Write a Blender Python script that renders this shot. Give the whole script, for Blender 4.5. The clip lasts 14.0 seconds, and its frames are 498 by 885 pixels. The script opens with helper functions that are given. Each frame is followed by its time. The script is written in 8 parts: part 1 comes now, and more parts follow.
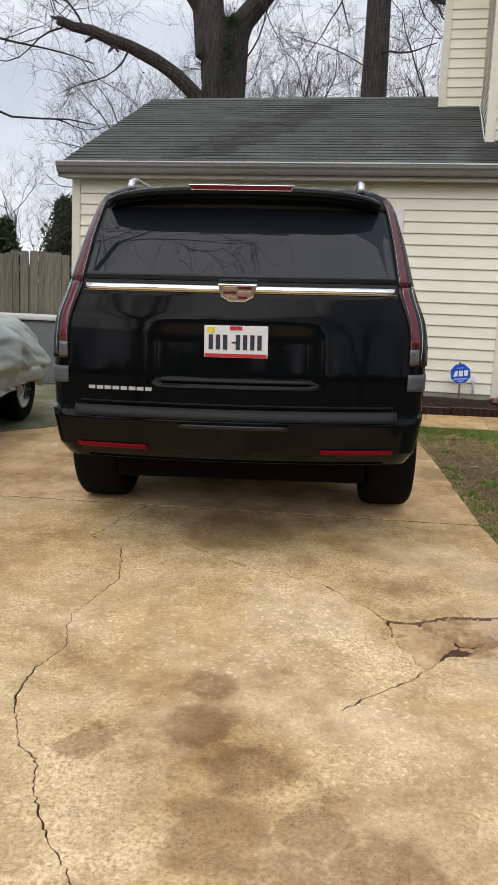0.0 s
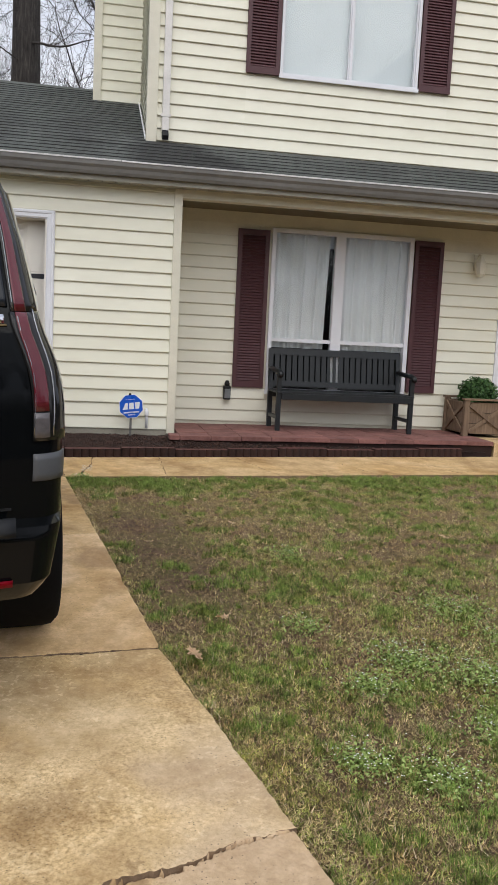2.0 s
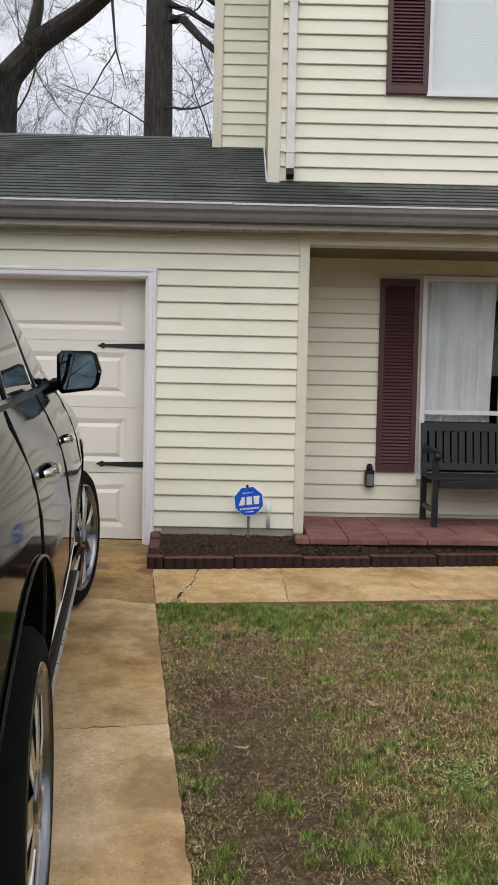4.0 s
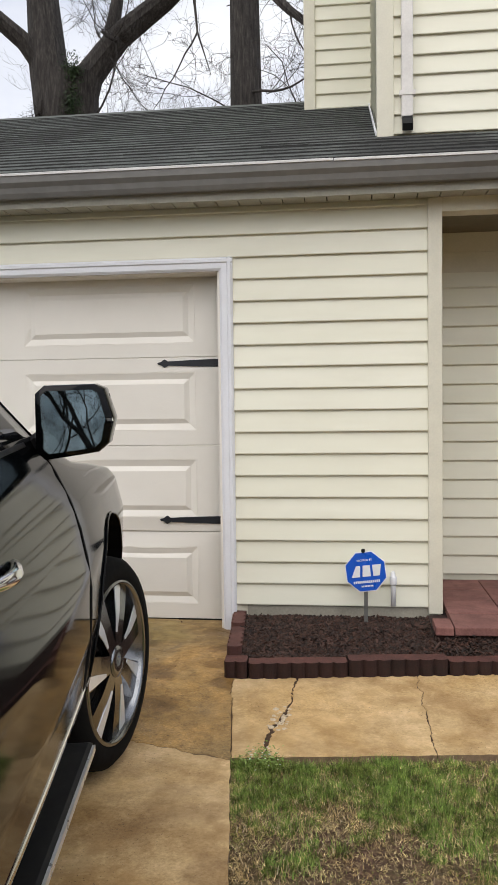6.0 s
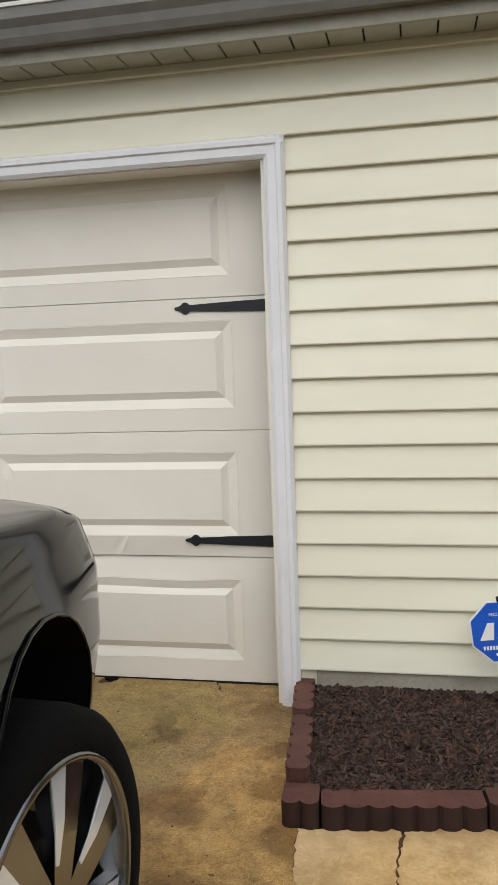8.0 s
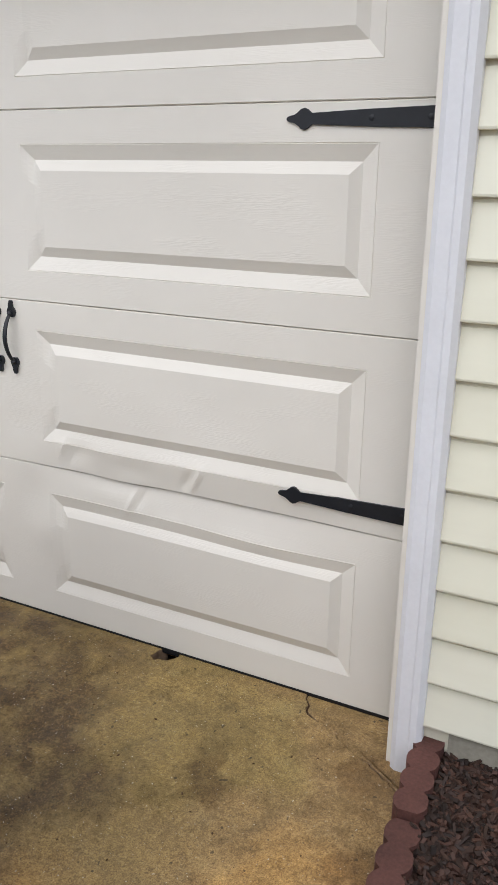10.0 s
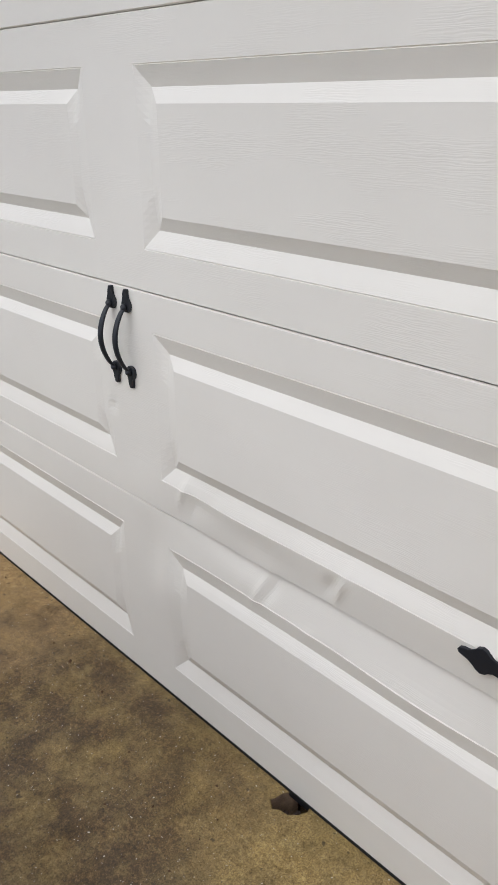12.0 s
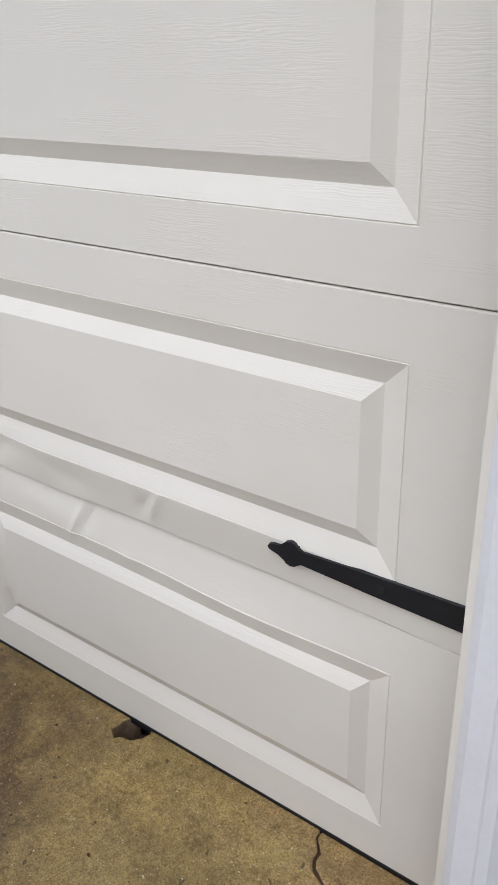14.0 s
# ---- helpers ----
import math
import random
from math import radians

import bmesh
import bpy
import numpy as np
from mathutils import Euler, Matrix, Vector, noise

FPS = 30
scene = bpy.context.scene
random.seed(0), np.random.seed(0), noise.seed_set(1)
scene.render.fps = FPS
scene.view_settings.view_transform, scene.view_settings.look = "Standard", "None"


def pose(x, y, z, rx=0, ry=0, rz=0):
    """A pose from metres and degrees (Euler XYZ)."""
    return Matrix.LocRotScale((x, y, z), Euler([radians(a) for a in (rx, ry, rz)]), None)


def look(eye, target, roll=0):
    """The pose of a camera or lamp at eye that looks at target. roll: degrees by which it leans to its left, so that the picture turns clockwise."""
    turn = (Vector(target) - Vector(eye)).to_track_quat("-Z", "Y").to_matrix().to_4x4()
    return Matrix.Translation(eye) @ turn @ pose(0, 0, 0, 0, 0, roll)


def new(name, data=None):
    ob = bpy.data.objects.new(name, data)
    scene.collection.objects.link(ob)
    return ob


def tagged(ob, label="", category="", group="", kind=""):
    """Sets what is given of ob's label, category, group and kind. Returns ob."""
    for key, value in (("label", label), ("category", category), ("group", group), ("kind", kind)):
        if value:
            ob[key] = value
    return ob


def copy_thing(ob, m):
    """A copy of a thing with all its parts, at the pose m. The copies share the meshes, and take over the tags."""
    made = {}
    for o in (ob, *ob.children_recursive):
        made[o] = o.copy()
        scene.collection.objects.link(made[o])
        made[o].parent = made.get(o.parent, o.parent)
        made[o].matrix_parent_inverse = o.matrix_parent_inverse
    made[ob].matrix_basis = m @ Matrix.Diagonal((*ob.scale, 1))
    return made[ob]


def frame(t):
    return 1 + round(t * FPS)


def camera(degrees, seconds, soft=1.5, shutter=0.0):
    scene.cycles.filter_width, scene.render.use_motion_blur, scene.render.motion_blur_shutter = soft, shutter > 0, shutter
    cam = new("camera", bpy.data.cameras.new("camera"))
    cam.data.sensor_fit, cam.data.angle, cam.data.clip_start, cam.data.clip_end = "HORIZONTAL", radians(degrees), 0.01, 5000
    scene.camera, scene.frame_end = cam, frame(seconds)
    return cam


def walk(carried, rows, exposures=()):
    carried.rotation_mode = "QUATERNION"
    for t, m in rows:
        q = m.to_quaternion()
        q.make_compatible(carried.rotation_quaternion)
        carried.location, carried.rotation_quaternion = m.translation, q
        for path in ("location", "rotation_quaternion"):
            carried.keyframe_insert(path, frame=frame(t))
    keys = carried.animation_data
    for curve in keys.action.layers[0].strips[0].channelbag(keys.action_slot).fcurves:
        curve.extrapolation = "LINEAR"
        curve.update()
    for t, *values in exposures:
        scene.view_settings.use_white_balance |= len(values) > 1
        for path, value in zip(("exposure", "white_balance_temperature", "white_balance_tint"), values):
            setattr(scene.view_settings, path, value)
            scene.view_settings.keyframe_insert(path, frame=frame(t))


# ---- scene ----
cam = camera(33.7, 14.0)
PATH = [
    (0, (-0.004, 0.003, 1.495), (-0.388, 1.942, 1.184), 2.5),
    (0.5, (0.014, 0.353, 1.512), (-0.133, 2.327, 1.227), 1.4),
    (1, (0.04, 0.74, 1.559), (-0.017, 2.72, 1.283), 2.3),
    (1.5, (0.04, 1.138, 1.587), (0.231, 3.113, 1.338), 2.8),
    (2, (0.138, 1.612, 1.596), (0.512, 3.561, 1.353), 2.8),
    (2.5, (0.208, 2.02, 1.618), (0.55, 3.976, 1.381), 3.5),
    (3, (0.249, 2.464, 1.68), (0.512, 4.438, 1.499), 2.9),
    (3.5, (0.359, 2.853, 1.748), (0.498, 4.844, 1.626), 1.6),
    (4, (0.454, 3.252, 1.72), (0.466, 5.249, 1.614), 1.2),
    (4.2, (0.472, 3.451, 1.726), (0.466, 5.449, 1.632), 1.4),
    (6.3, (0.403, 5.235, 1.905), (0.15, 7.217, 1.811), -0.9),
    (6.5, (0.392, 5.374, 1.922), (0.143, 7.356, 1.829), -1.0),
    (7, (0.281, 5.811, 1.947), (0.102, 7.802, 1.891), -1.6),
    (7.5, (0.238, 6.282, 1.964), (0.05, 8.271, 1.87), -1.9),
    (8, (0.192, 6.731, 1.981), (-0.2, 8.677, 1.741), -2.2),
    (8.2, (0.147, 6.908, 1.999), (-0.295, 8.834, 1.688), -2.2),
    (10.3, (0.138, 8.314, 2.018), (-0.885, 9.895, 1.346), 0.4),
    (10.5, (0.128, 8.471, 2.032), (-1.023, 9.957, 1.349), -0.2),
    (11, (0.106, 8.7, 2.047), (-1.237, 10.014, 1.362), -1.2),
    (11.5, (-0.038, 8.921, 2.04), (-1.421, 10.174, 1.321), -1.1),
    (12, (-0.141, 9.021, 2.018), (-1.525, 10.237, 1.239), -0.9),
    (12.5, (-0.158, 9.07, 1.988), (-1.546, 10.258, 1.176), -1.8),
    (13, (-0.127, 9.084, 1.98), (-1.391, 10.392, 1.147), -0.6),
    (13.5, (-0.11, 9.094, 1.934), (-1.285, 10.455, 1.06), 0.1),
    (14, (-0.075, 9.076, 1.937), (-1.16, 10.502, 1.049), -1.7),
]
walk(cam, [(t, look(eye, target, roll)) for t, eye, target, roll in PATH],
     [(0.0, 0.26, 6500, 10), (1.0, 0.28, 6500, 10), (1.5, 0.26, 6480, 10), (2.0, 0.30, 6390, 10), (2.5, 0.45, 6310, 10), (3.0, 0.53, 6290, 10), (3.5, 0.33, 6380, 10), (4.2, 0.21, 6450, 10), (6.5, 0.44, 6580, 9), (7.0, 0.36, 6600, 8), (7.5, 0.30, 6600, 8), (8.2, 0.39, 6620, 7), (10.3, 0.48, 6150, 10), (11.0, 0.47, 6090, 10), (12.0, 0.41, 6070, 10), (13.0, 0.45, 6050, 10), (13.5, 0.36, 6050, 10), (14.0, 0.45, 6040, 10)])

# ---- world and sun: an overcast sky ----
world = bpy.data.worlds.new("world")
scene.world = world
world.use_nodes = True
wn, wl = world.node_tree.nodes, world.node_tree.links
wn.clear()
w_out, w_bg, w_sky = wn.new("ShaderNodeOutputWorld"), wn.new("ShaderNodeBackground"), wn.new("ShaderNodeTexSky")
w_sky.sky_type, w_sky.sun_disc = "NISHITA", False
w_sky.sun_elevation, w_sky.sun_rotation = radians(48), radians(200)
w_sky.air_density, w_sky.dust_density = 1.0, 3.0
w_co, w_map = wn.new("ShaderNodeTexCoord"), wn.new("ShaderNodeMapping")
w_map.inputs["Scale"].default_value = (1.0, 1.0, 2.2)
w_noise, w_ramp, w_mix = wn.new("ShaderNodeTexNoise"), wn.new("ShaderNodeValToRGB"), wn.new("ShaderNodeMixRGB")
w_noise.inputs["Scale"].default_value, w_noise.inputs["Detail"].default_value = 3.2, 6.0
w_ramp.color_ramp.elements[0].position, w_ramp.color_ramp.elements[0].color = 0.34, (5.5, 5.9, 7.1, 1)
w_ramp.color_ramp.elements[1].position, w_ramp.color_ramp.elements[1].color = 0.64, (9.4, 9.5, 9.9, 1)
w_mix.inputs[0].default_value = 0.86
wl.new(w_co.outputs["Generated"], w_map.inputs[0])
wl.new(w_map.outputs[0], w_noise.inputs[0])
wl.new(w_noise.outputs[0], w_ramp.inputs[0])
wl.new(w_sky.outputs[0], w_mix.inputs[1])
wl.new(w_ramp.outputs[0], w_mix.inputs[2])
wl.new(w_mix.outputs[0], w_bg.inputs[0])
w_bg.inputs[1].default_value = 0.095
wl.new(w_bg.outputs[0], w_out.inputs[0])

sun_data = bpy.data.lights.new("sun", "SUN")
sun_data.energy, sun_data.angle, sun_data.color = 1.5, radians(80), (1.0, 0.96, 0.9)
sun = new("sun", sun_data)
sun.matrix_basis = look((-4, -12, 18), (0, 4, 0))


# ---- materials ----
class Nodes:
    """A Principled material with short ways to add textures."""

    def __init__(self, name, color=(0.5, 0.5, 0.5), rough=0.6, metal=0.0, spec=0.5, coat=0.0):
        self.m = bpy.data.materials.new(name)
        self.m.use_nodes = True
        self.n, self.l = self.m.node_tree.nodes, self.m.node_tree.links
        self.b = self.n["Principled BSDF"]
        self.b.inputs["Base Color"].default_value = (*color, 1)
        self.b.inputs["Roughness"].default_value = rough
        self.b.inputs["Metallic"].default_value = metal
        self.b.inputs["Specular IOR Level"].default_value = spec
        self.b.inputs["Coat Weight"].default_value = coat
        self.b.inputs["Coat Roughness"].default_value = 0.03
        self.co = self.n.new("ShaderNodeTexCoord").outputs["Object"]

    def scaled(self, s):
        k = self.n.new("ShaderNodeMapping")
        k.inputs["Scale"].default_value = s
        self.l.new(self.co, k.inputs[0])
        return k.outputs[0]

    def noise(self, scale, detail=4.0, rough=0.55, stretch=None, distort=0.0):
        k = self.n.new("ShaderNodeTexNoise")
        k.inputs["Scale"].default_value, k.inputs["Detail"].default_value = scale, detail
        k.inputs["Roughness"].default_value, k.inputs["Distortion"].default_value = rough, distort
        self.l.new(self.scaled(stretch) if stretch else self.co, k.inputs["Vector"])
        return k.outputs[0]

    def voronoi(self, scale, feature="F1"):
        k = self.n.new("ShaderNodeTexVoronoi")
        k.feature = feature
        k.inputs["Scale"].default_value = scale
        self.l.new(self.co, k.inputs["Vector"])
        return k.outputs["Distance"]

    def ramp(self, fac, stops):
        k = self.n.new("ShaderNodeValToRGB")
        e = k.color_ramp.elements
        while len(e) < len(stops):
            e.new(0.5)
        for q, (p, c) in zip(e, stops):
            q.position, q.color = p, (*c, 1) if len(c) == 3 else c
        self.l.new(fac, k.inputs[0])
        return k.outputs[0]

    def grey(self, fac, a, b, va=0.0, vb=1.0):
        return self.ramp(fac, [(a, (va, va, va)), (b, (vb, vb, vb))])

    def mix(self, fac, a, b, kind="MIX"):
        k = self.n.new("ShaderNodeMixRGB")
        k.blend_type = kind
        for s, v in zip(k.inputs, (fac, a, b)):
            if isinstance(v, (int, float)):
                s.default_value = v
            elif isinstance(v, tuple):
                s.default_value = (*v, 1)
            else:
                self.l.new(v, s)
        return k.outputs[0]

    def math(self, op, a, b):
        k = self.n.new("ShaderNodeMath")
        k.operation = op
        for s, v in zip(k.inputs, (a, b)):
            if isinstance(v, (int, float)):
                s.default_value = v
            else:
                self.l.new(v, s)
        return k.outputs[0]

    def spots(self, places, wobble=0.34, scale=7.0):
        """A mask of blots, each (x, y, z, radius), with ragged edges."""
        wob = self.n.new("ShaderNodeTexNoise")
        wob.inputs["Scale"].default_value, wob.inputs["Detail"].default_value = scale, 5.0
        self.l.new(self.co, wob.inputs["Vector"])
        warp = self.n.new("ShaderNodeVectorMath")
        warp.operation = "MULTIPLY_ADD"
        self.l.new(wob.outputs["Color"], warp.inputs[0])
        warp.inputs[1].default_value = (wobble, wobble, 0.0)
        self.l.new(self.co, warp.inputs[2])
        mask = None
        for x, y, z, r in places:
            d = self.n.new("ShaderNodeVectorMath")
            d.operation = "DISTANCE"
            self.l.new(warp.outputs[0], d.inputs[0])
            d.inputs[1].default_value = (x + wobble / 2, y + wobble / 2, z)
            spot = self.grey(d.outputs["Value"], r * 0.68, r * 1.08, 1.0, 0.0)
            mask = spot if mask is None else self.math("MAXIMUM", mask, spot)
        return mask

    def island(self):
        return self.n.new("ShaderNodeNewGeometry").outputs["Random Per Island"]

    def each(self):
        return self.n.new("ShaderNodeObjectInfo").outputs["Random"]

    def color(self, c):
        self.l.new(c, self.b.inputs["Base Color"])
        return self

    def rough(self, r):
        self.l.new(r, self.b.inputs["Roughness"])
        return self

    def bump(self, h, strength=0.3, dist=0.01):
        k = self.n.new("ShaderNodeBump")
        k.inputs["Strength"].default_value, k.inputs["Distance"].default_value = strength, dist
        self.l.new(h, k.inputs["Height"])
        self.l.new(k.outputs[0], self.b.inputs["Normal"])
        return self


def plain(name, color, rough=0.5, metal=0.0, vary=0.12, scale=6.0, bump=0.05, coat=0.0, spec=0.5):
    """Paint, plastic or metal with faint dirt at two scales."""
    k = Nodes(name, color, rough, metal, spec, coat)
    d = tuple(c * (1 - vary) for c in color)
    l = tuple(min(1, c * (1 + vary * 0.4)) for c in color)
    big = k.ramp(k.noise(scale, 5), [(0.3, d), (0.65, l)])
    k.color(k.mix(0.35, big, k.ramp(k.noise(scale * 14, 3), [(0.35, d), (0.7, l)])))
    k.rough(k.grey(k.noise(scale * 3, 4), 0.2, 0.8, max(0.02, rough - 0.07), min(1, rough + 0.07)))
    if bump:
        k.bump(k.noise(scale * 40, 3), bump, 0.002)
    return k.m


def siding_material():
    k = Nodes("cream_vinyl", (0.8, 0.75, 0.55), 0.42)
    base = k.ramp(k.each(), [(0.0, (0.805, 0.789, 0.65)), (1.0, (0.84, 0.825, 0.695))])
    dirt = k.mix(k.grey(k.noise(2.0, 6, stretch=(0.6, 0.6, 3)), 0.45, 0.75, 0, 0.35), base, (0.66, 0.63, 0.50))
    k.color(dirt)
    k.bump(k.noise(60, 4, stretch=(0.08, 1, 1)), 0.12, 0.002)
    return k.m


def concrete_material(name="buff_concrete", worn=0.9, cast=(1.0, 1.0, 1.0)):
    """Old broomed concrete: worn tells how much of its grit lies bare."""
    k = Nodes(name, (0.55, 0.44, 0.27), 0.82)
    smooth = k.ramp(k.noise(9, 6, 0.7), [(0.3, (0.53, 0.395, 0.235)), (0.7, (0.69, 0.54, 0.35))])
    grit = k.ramp(k.noise(75, 5, 0.75), [(0.32, (0.30, 0.205, 0.095)), (0.48, (0.63, 0.475, 0.28)), (0.66, (0.86, 0.71, 0.47))])
    fine = k.mix(k.grey(k.noise(1.6, 6, 0.65), 0.40, 0.60, 0.15 * worn, worn), smooth, grit)
    pebble = k.math("MULTIPLY", k.grey(k.noise(46, 2, 0.5), 0.58, 0.66, 0, 0.75), k.grey(k.noise(2.1, 5, 0.65), 0.42, 0.58, 0.1, worn))
    fine = k.mix(pebble, fine, (0.88, 0.75, 0.53))
    tint = k.ramp(k.each(), [(0.0, (1.07, 1.06, 1.06)), (1.0, (1.0, 0.99, 0.97))])
    mid = k.mix(1.0, fine, k.ramp(k.noise(1.9, 7, 0.65), [(0.34, (0.66, 0.57, 0.45)), (0.48, (0.95, 0.91, 0.83)), (0.62, (1.08, 1.06, 1.03))]), "MULTIPLY")
    mid = k.mix(1.0, mid, k.ramp(k.noise(6.5, 6, 0.7), [(0.36, (0.80, 0.75, 0.66)), (0.6, (1.06, 1.05, 1.03))]), "MULTIPLY")
    mid = k.mix(1.0, k.mix(1.0, mid, tint, "MULTIPLY"), cast, "MULTIPLY")
    olive = k.grey(k.noise(0.9, 6, 0.7, distort=0.8), 0.46, 0.60, 0, 0.5)
    mid = k.mix(olive, mid, k.mix(1.0, mid, (0.86, 0.74, 0.48), "MULTIPLY"))
    stain = k.grey(k.noise(1.25, 5, 0.62, distort=0.4), 0.60, 0.72, 0, 0.45)
    blots = [(-0.667, 2.768, 0.15, 0.12), (-0.642, 2.484, 0.13, 0.14), (-0.417, 2.287, 0.12, 0.15), (-0.425, 1.988, 0.10, 0.19), (-0.17, 2.06, 0.10, 0.12), (0.022, 1.95, 0.10, 0.16), (-0.2, 1.8, 0.09, 0.2), (-0.95, 2.3, 0.12, 0.1), (0.55, 2.7, 0.15, 0.2), (-0.9, 4.4, 0.28, 0.35), (0.25, 6.0, 0.4, 0.22), (0.1, 7.4, 0.45, 0.2)]
    dusty = [(0.75, 3.15, 0.18, 0.4), (0.62, 3.52, 0.19, 0.3), (0.45, 3.2, 0.18, 0.2), (0.6, 4.0, 0.2, 0.3)]
    mid = k.mix(k.math("MULTIPLY", k.spots(dusty, 0.5, 4.0), 0.42), mid, k.ramp(k.noise(30, 6, 0.75), [(0.3, (0.36, 0.26, 0.18)), (0.7, (0.66, 0.51, 0.37))]))
    stain = k.math("MAXIMUM", stain, k.math("MULTIPLY", k.spots([(0.27, 3.33, 0.18, 0.15), (0.36, 3.38, 0.18, 0.1), (0.12, 3.49, 0.19, 0.06), (0.26, 3.59, 0.19, 0.05), (-0.02, 3.36, 0.18, 0.06)], 0.45, 14.0), 0.5))
    stain = k.math("MAXIMUM", stain, k.math("MULTIPLY", k.spots(blots, 0.26, 9.0), 0.58))
    mid = k.mix(stain, mid, k.mix(1.0, mid, (0.36, 0.27, 0.17), "MULTIPLY"))
    pits = k.grey(k.voronoi(62), 0.07, 0.2, 0.35, 1)
    pits = k.mix(k.grey(k.noise(3.0, 4), 0.45, 0.6), (1, 1, 1), pits)
    k.color(k.mix(1.0, mid, pits, "MULTIPLY"))
    k.rough(k.mix(stain, (0.84, 0.84, 0.84), (0.5, 0.5, 0.5)))
    h = k.math("ADD", k.noise(120, 5, 0.7), k.math("MULTIPLY", k.noise(14, 4), 1.2))
    k.bump(h, 0.35, 0.006)
    return k.m


def wet_concrete_material():
    """The apron before the door: damp, mossy green-brown, dark with oil."""
    k = Nodes("damp_concrete", (0.3, 0.24, 0.13), 0.6)
    fine = k.ramp(k.noise(80, 6, 0.75), [(0.3, (0.22, 0.135, 0.055)), (0.5, (0.41, 0.275, 0.12)), (0.72, (0.56, 0.41, 0.22))])
    moss = k.mix(k.grey(k.noise(3.1, 6, 0.65), 0.45, 0.62, 0, 0.5), fine, (0.29, 0.20, 0.08))
    pale = k.mix(k.grey(k.noise(5.5, 5, 0.6), 0.58, 0.70, 0, 0.5), moss, (0.50, 0.37, 0.19))
    pale = k.mix(k.spots([(-1.35, 9.75, 0.52, 0.75), (-0.75, 9.75, 0.52, 0.3)], 0.6, 2.5), pale, k.mix(1.0, pale, (0.90, 0.96, 0.82), "MULTIPLY"))
    dark = k.mix(k.grey(k.noise(1.45, 7, 0.7, distort=0.6), 0.52, 0.74, 0, 0.4), pale, k.ramp(k.noise(70, 5, 0.8), [(0.35, (0.03, 0.02, 0.012)), (0.6, (0.12, 0.078, 0.038)), (0.75, (0.26, 0.19, 0.10))]))
    patchy = k.grey(k.noise(6.0, 6, 0.7), 0.36, 0.58, 0.1, 0.9)
    dark = k.mix(k.math("MULTIPLY", patchy, k.spots([(-1.7, 9.45, 0.51, 0.75), (-2.2, 9.0, 0.49, 0.7), (-1.25, 9.3, 0.5, 0.35)], 0.8, 3.0)), dark, k.ramp(k.noise(90, 5, 0.8), [(0.35, (0.022, 0.012, 0.005)), (0.52, (0.105, 0.060, 0.022)), (0.72, (0.29, 0.185, 0.08))]))
    dark = k.mix(k.math("MULTIPLY", k.spots([(-0.36, 9.78, 0.52, 0.12), (-0.30, 9.5, 0.51, 0.09), (-0.27, 9.25, 0.5, 0.08), (-0.22, 9.02, 0.49, 0.1), (-0.6, 9.15, 0.5, 0.14), (-0.75, 9.6, 0.51, 0.1), (-0.5, 8.75, 0.48, 0.12)], 0.3, 8.0), 0.6), dark, k.mix(1.0, dark, (0.38, 0.30, 0.2), "MULTIPLY"))
    dark = k.mix(1.0, dark, k.ramp(k.noise(13, 6, 0.75), [(0.34, (0.64, 0.61, 0.56)), (0.5, (0.97, 0.95, 0.91)), (0.66, (1.2, 1.17, 1.08))]), "MULTIPLY")
    spots = k.mix(k.grey(k.noise(40, 3, 0.5), 0.68, 0.72, 0, 0.8), dark, (0.05, 0.033, 0.017))
    spots = k.mix(1.0, spots, k.ramp(k.noise(260, 4, 0.8), [(0.36, (0.5, 0.46, 0.4)), (0.5, (1.0, 0.99, 0.96)), (0.64, (1.35, 1.36, 1.3))]), "MULTIPLY")
    spots = k.mix(1.0, spots, (0.79, 0.775, 0.765), "MULTIPLY")
    spots = k.mix(k.spots([(-0.5, 8.6, 0.47, 0.5), (-0.9, 8.75, 0.48, 0.5), (-0.45, 9.0, 0.49, 0.35), (-0.4, 9.3, 0.5, 0.25)], 0.35, 2.5), spots, k.mix(1.0, spots, (1.42, 1.30, 1.08), "MULTIPLY"))
    k.color(k.mix(k.grey(k.noise(150, 2), 0.70, 0.74), spots, (0.60, 0.55, 0.44)))
    k.rough(k.grey(k.noise(5, 5), 0.3, 0.7, 0.4, 0.8))
    k.bump(k.math("ADD", k.noise(150, 5, 0.7), k.noise(16, 4)), 0.35, 0.005)
    return k.m


def soil_material():
    k = Nodes("soil", (0.1, 0.07, 0.04), 0.95)
    k.color(k.ramp(k.noise(30, 6, 0.7), [(0.3, (0.02, 0.012, 0.009)), (0.55, (0.05, 0.032, 0.024)), (0.75, (0.10, 0.07, 0.05))]))
    k.bump(k.noise(40, 6, 0.7), 0.6, 0.02)
    return k.m


def lawn_material():
    k = Nodes("lawn_ground", (0.1, 0.08, 0.04), 0.95)
    soil = k.ramp(k.noise(38, 6, 0.7), [(0.3, (0.045, 0.026, 0.017)), (0.5, (0.14, 0.078, 0.050)), (0.7, (0.32, 0.205, 0.135))])
    k.color(k.mix(k.grey(k.noise(2.3, 7, 0.7), 0.42, 0.60, 0, 0.55), soil, k.ramp(k.noise(60, 5, 0.8), [(0.35, (0.055, 0.06, 0.012)), (0.65, (0.25, 0.235, 0.062))])))
    k.bump(k.noise(45, 6, 0.75), 0.9, 0.03)
    return k.m


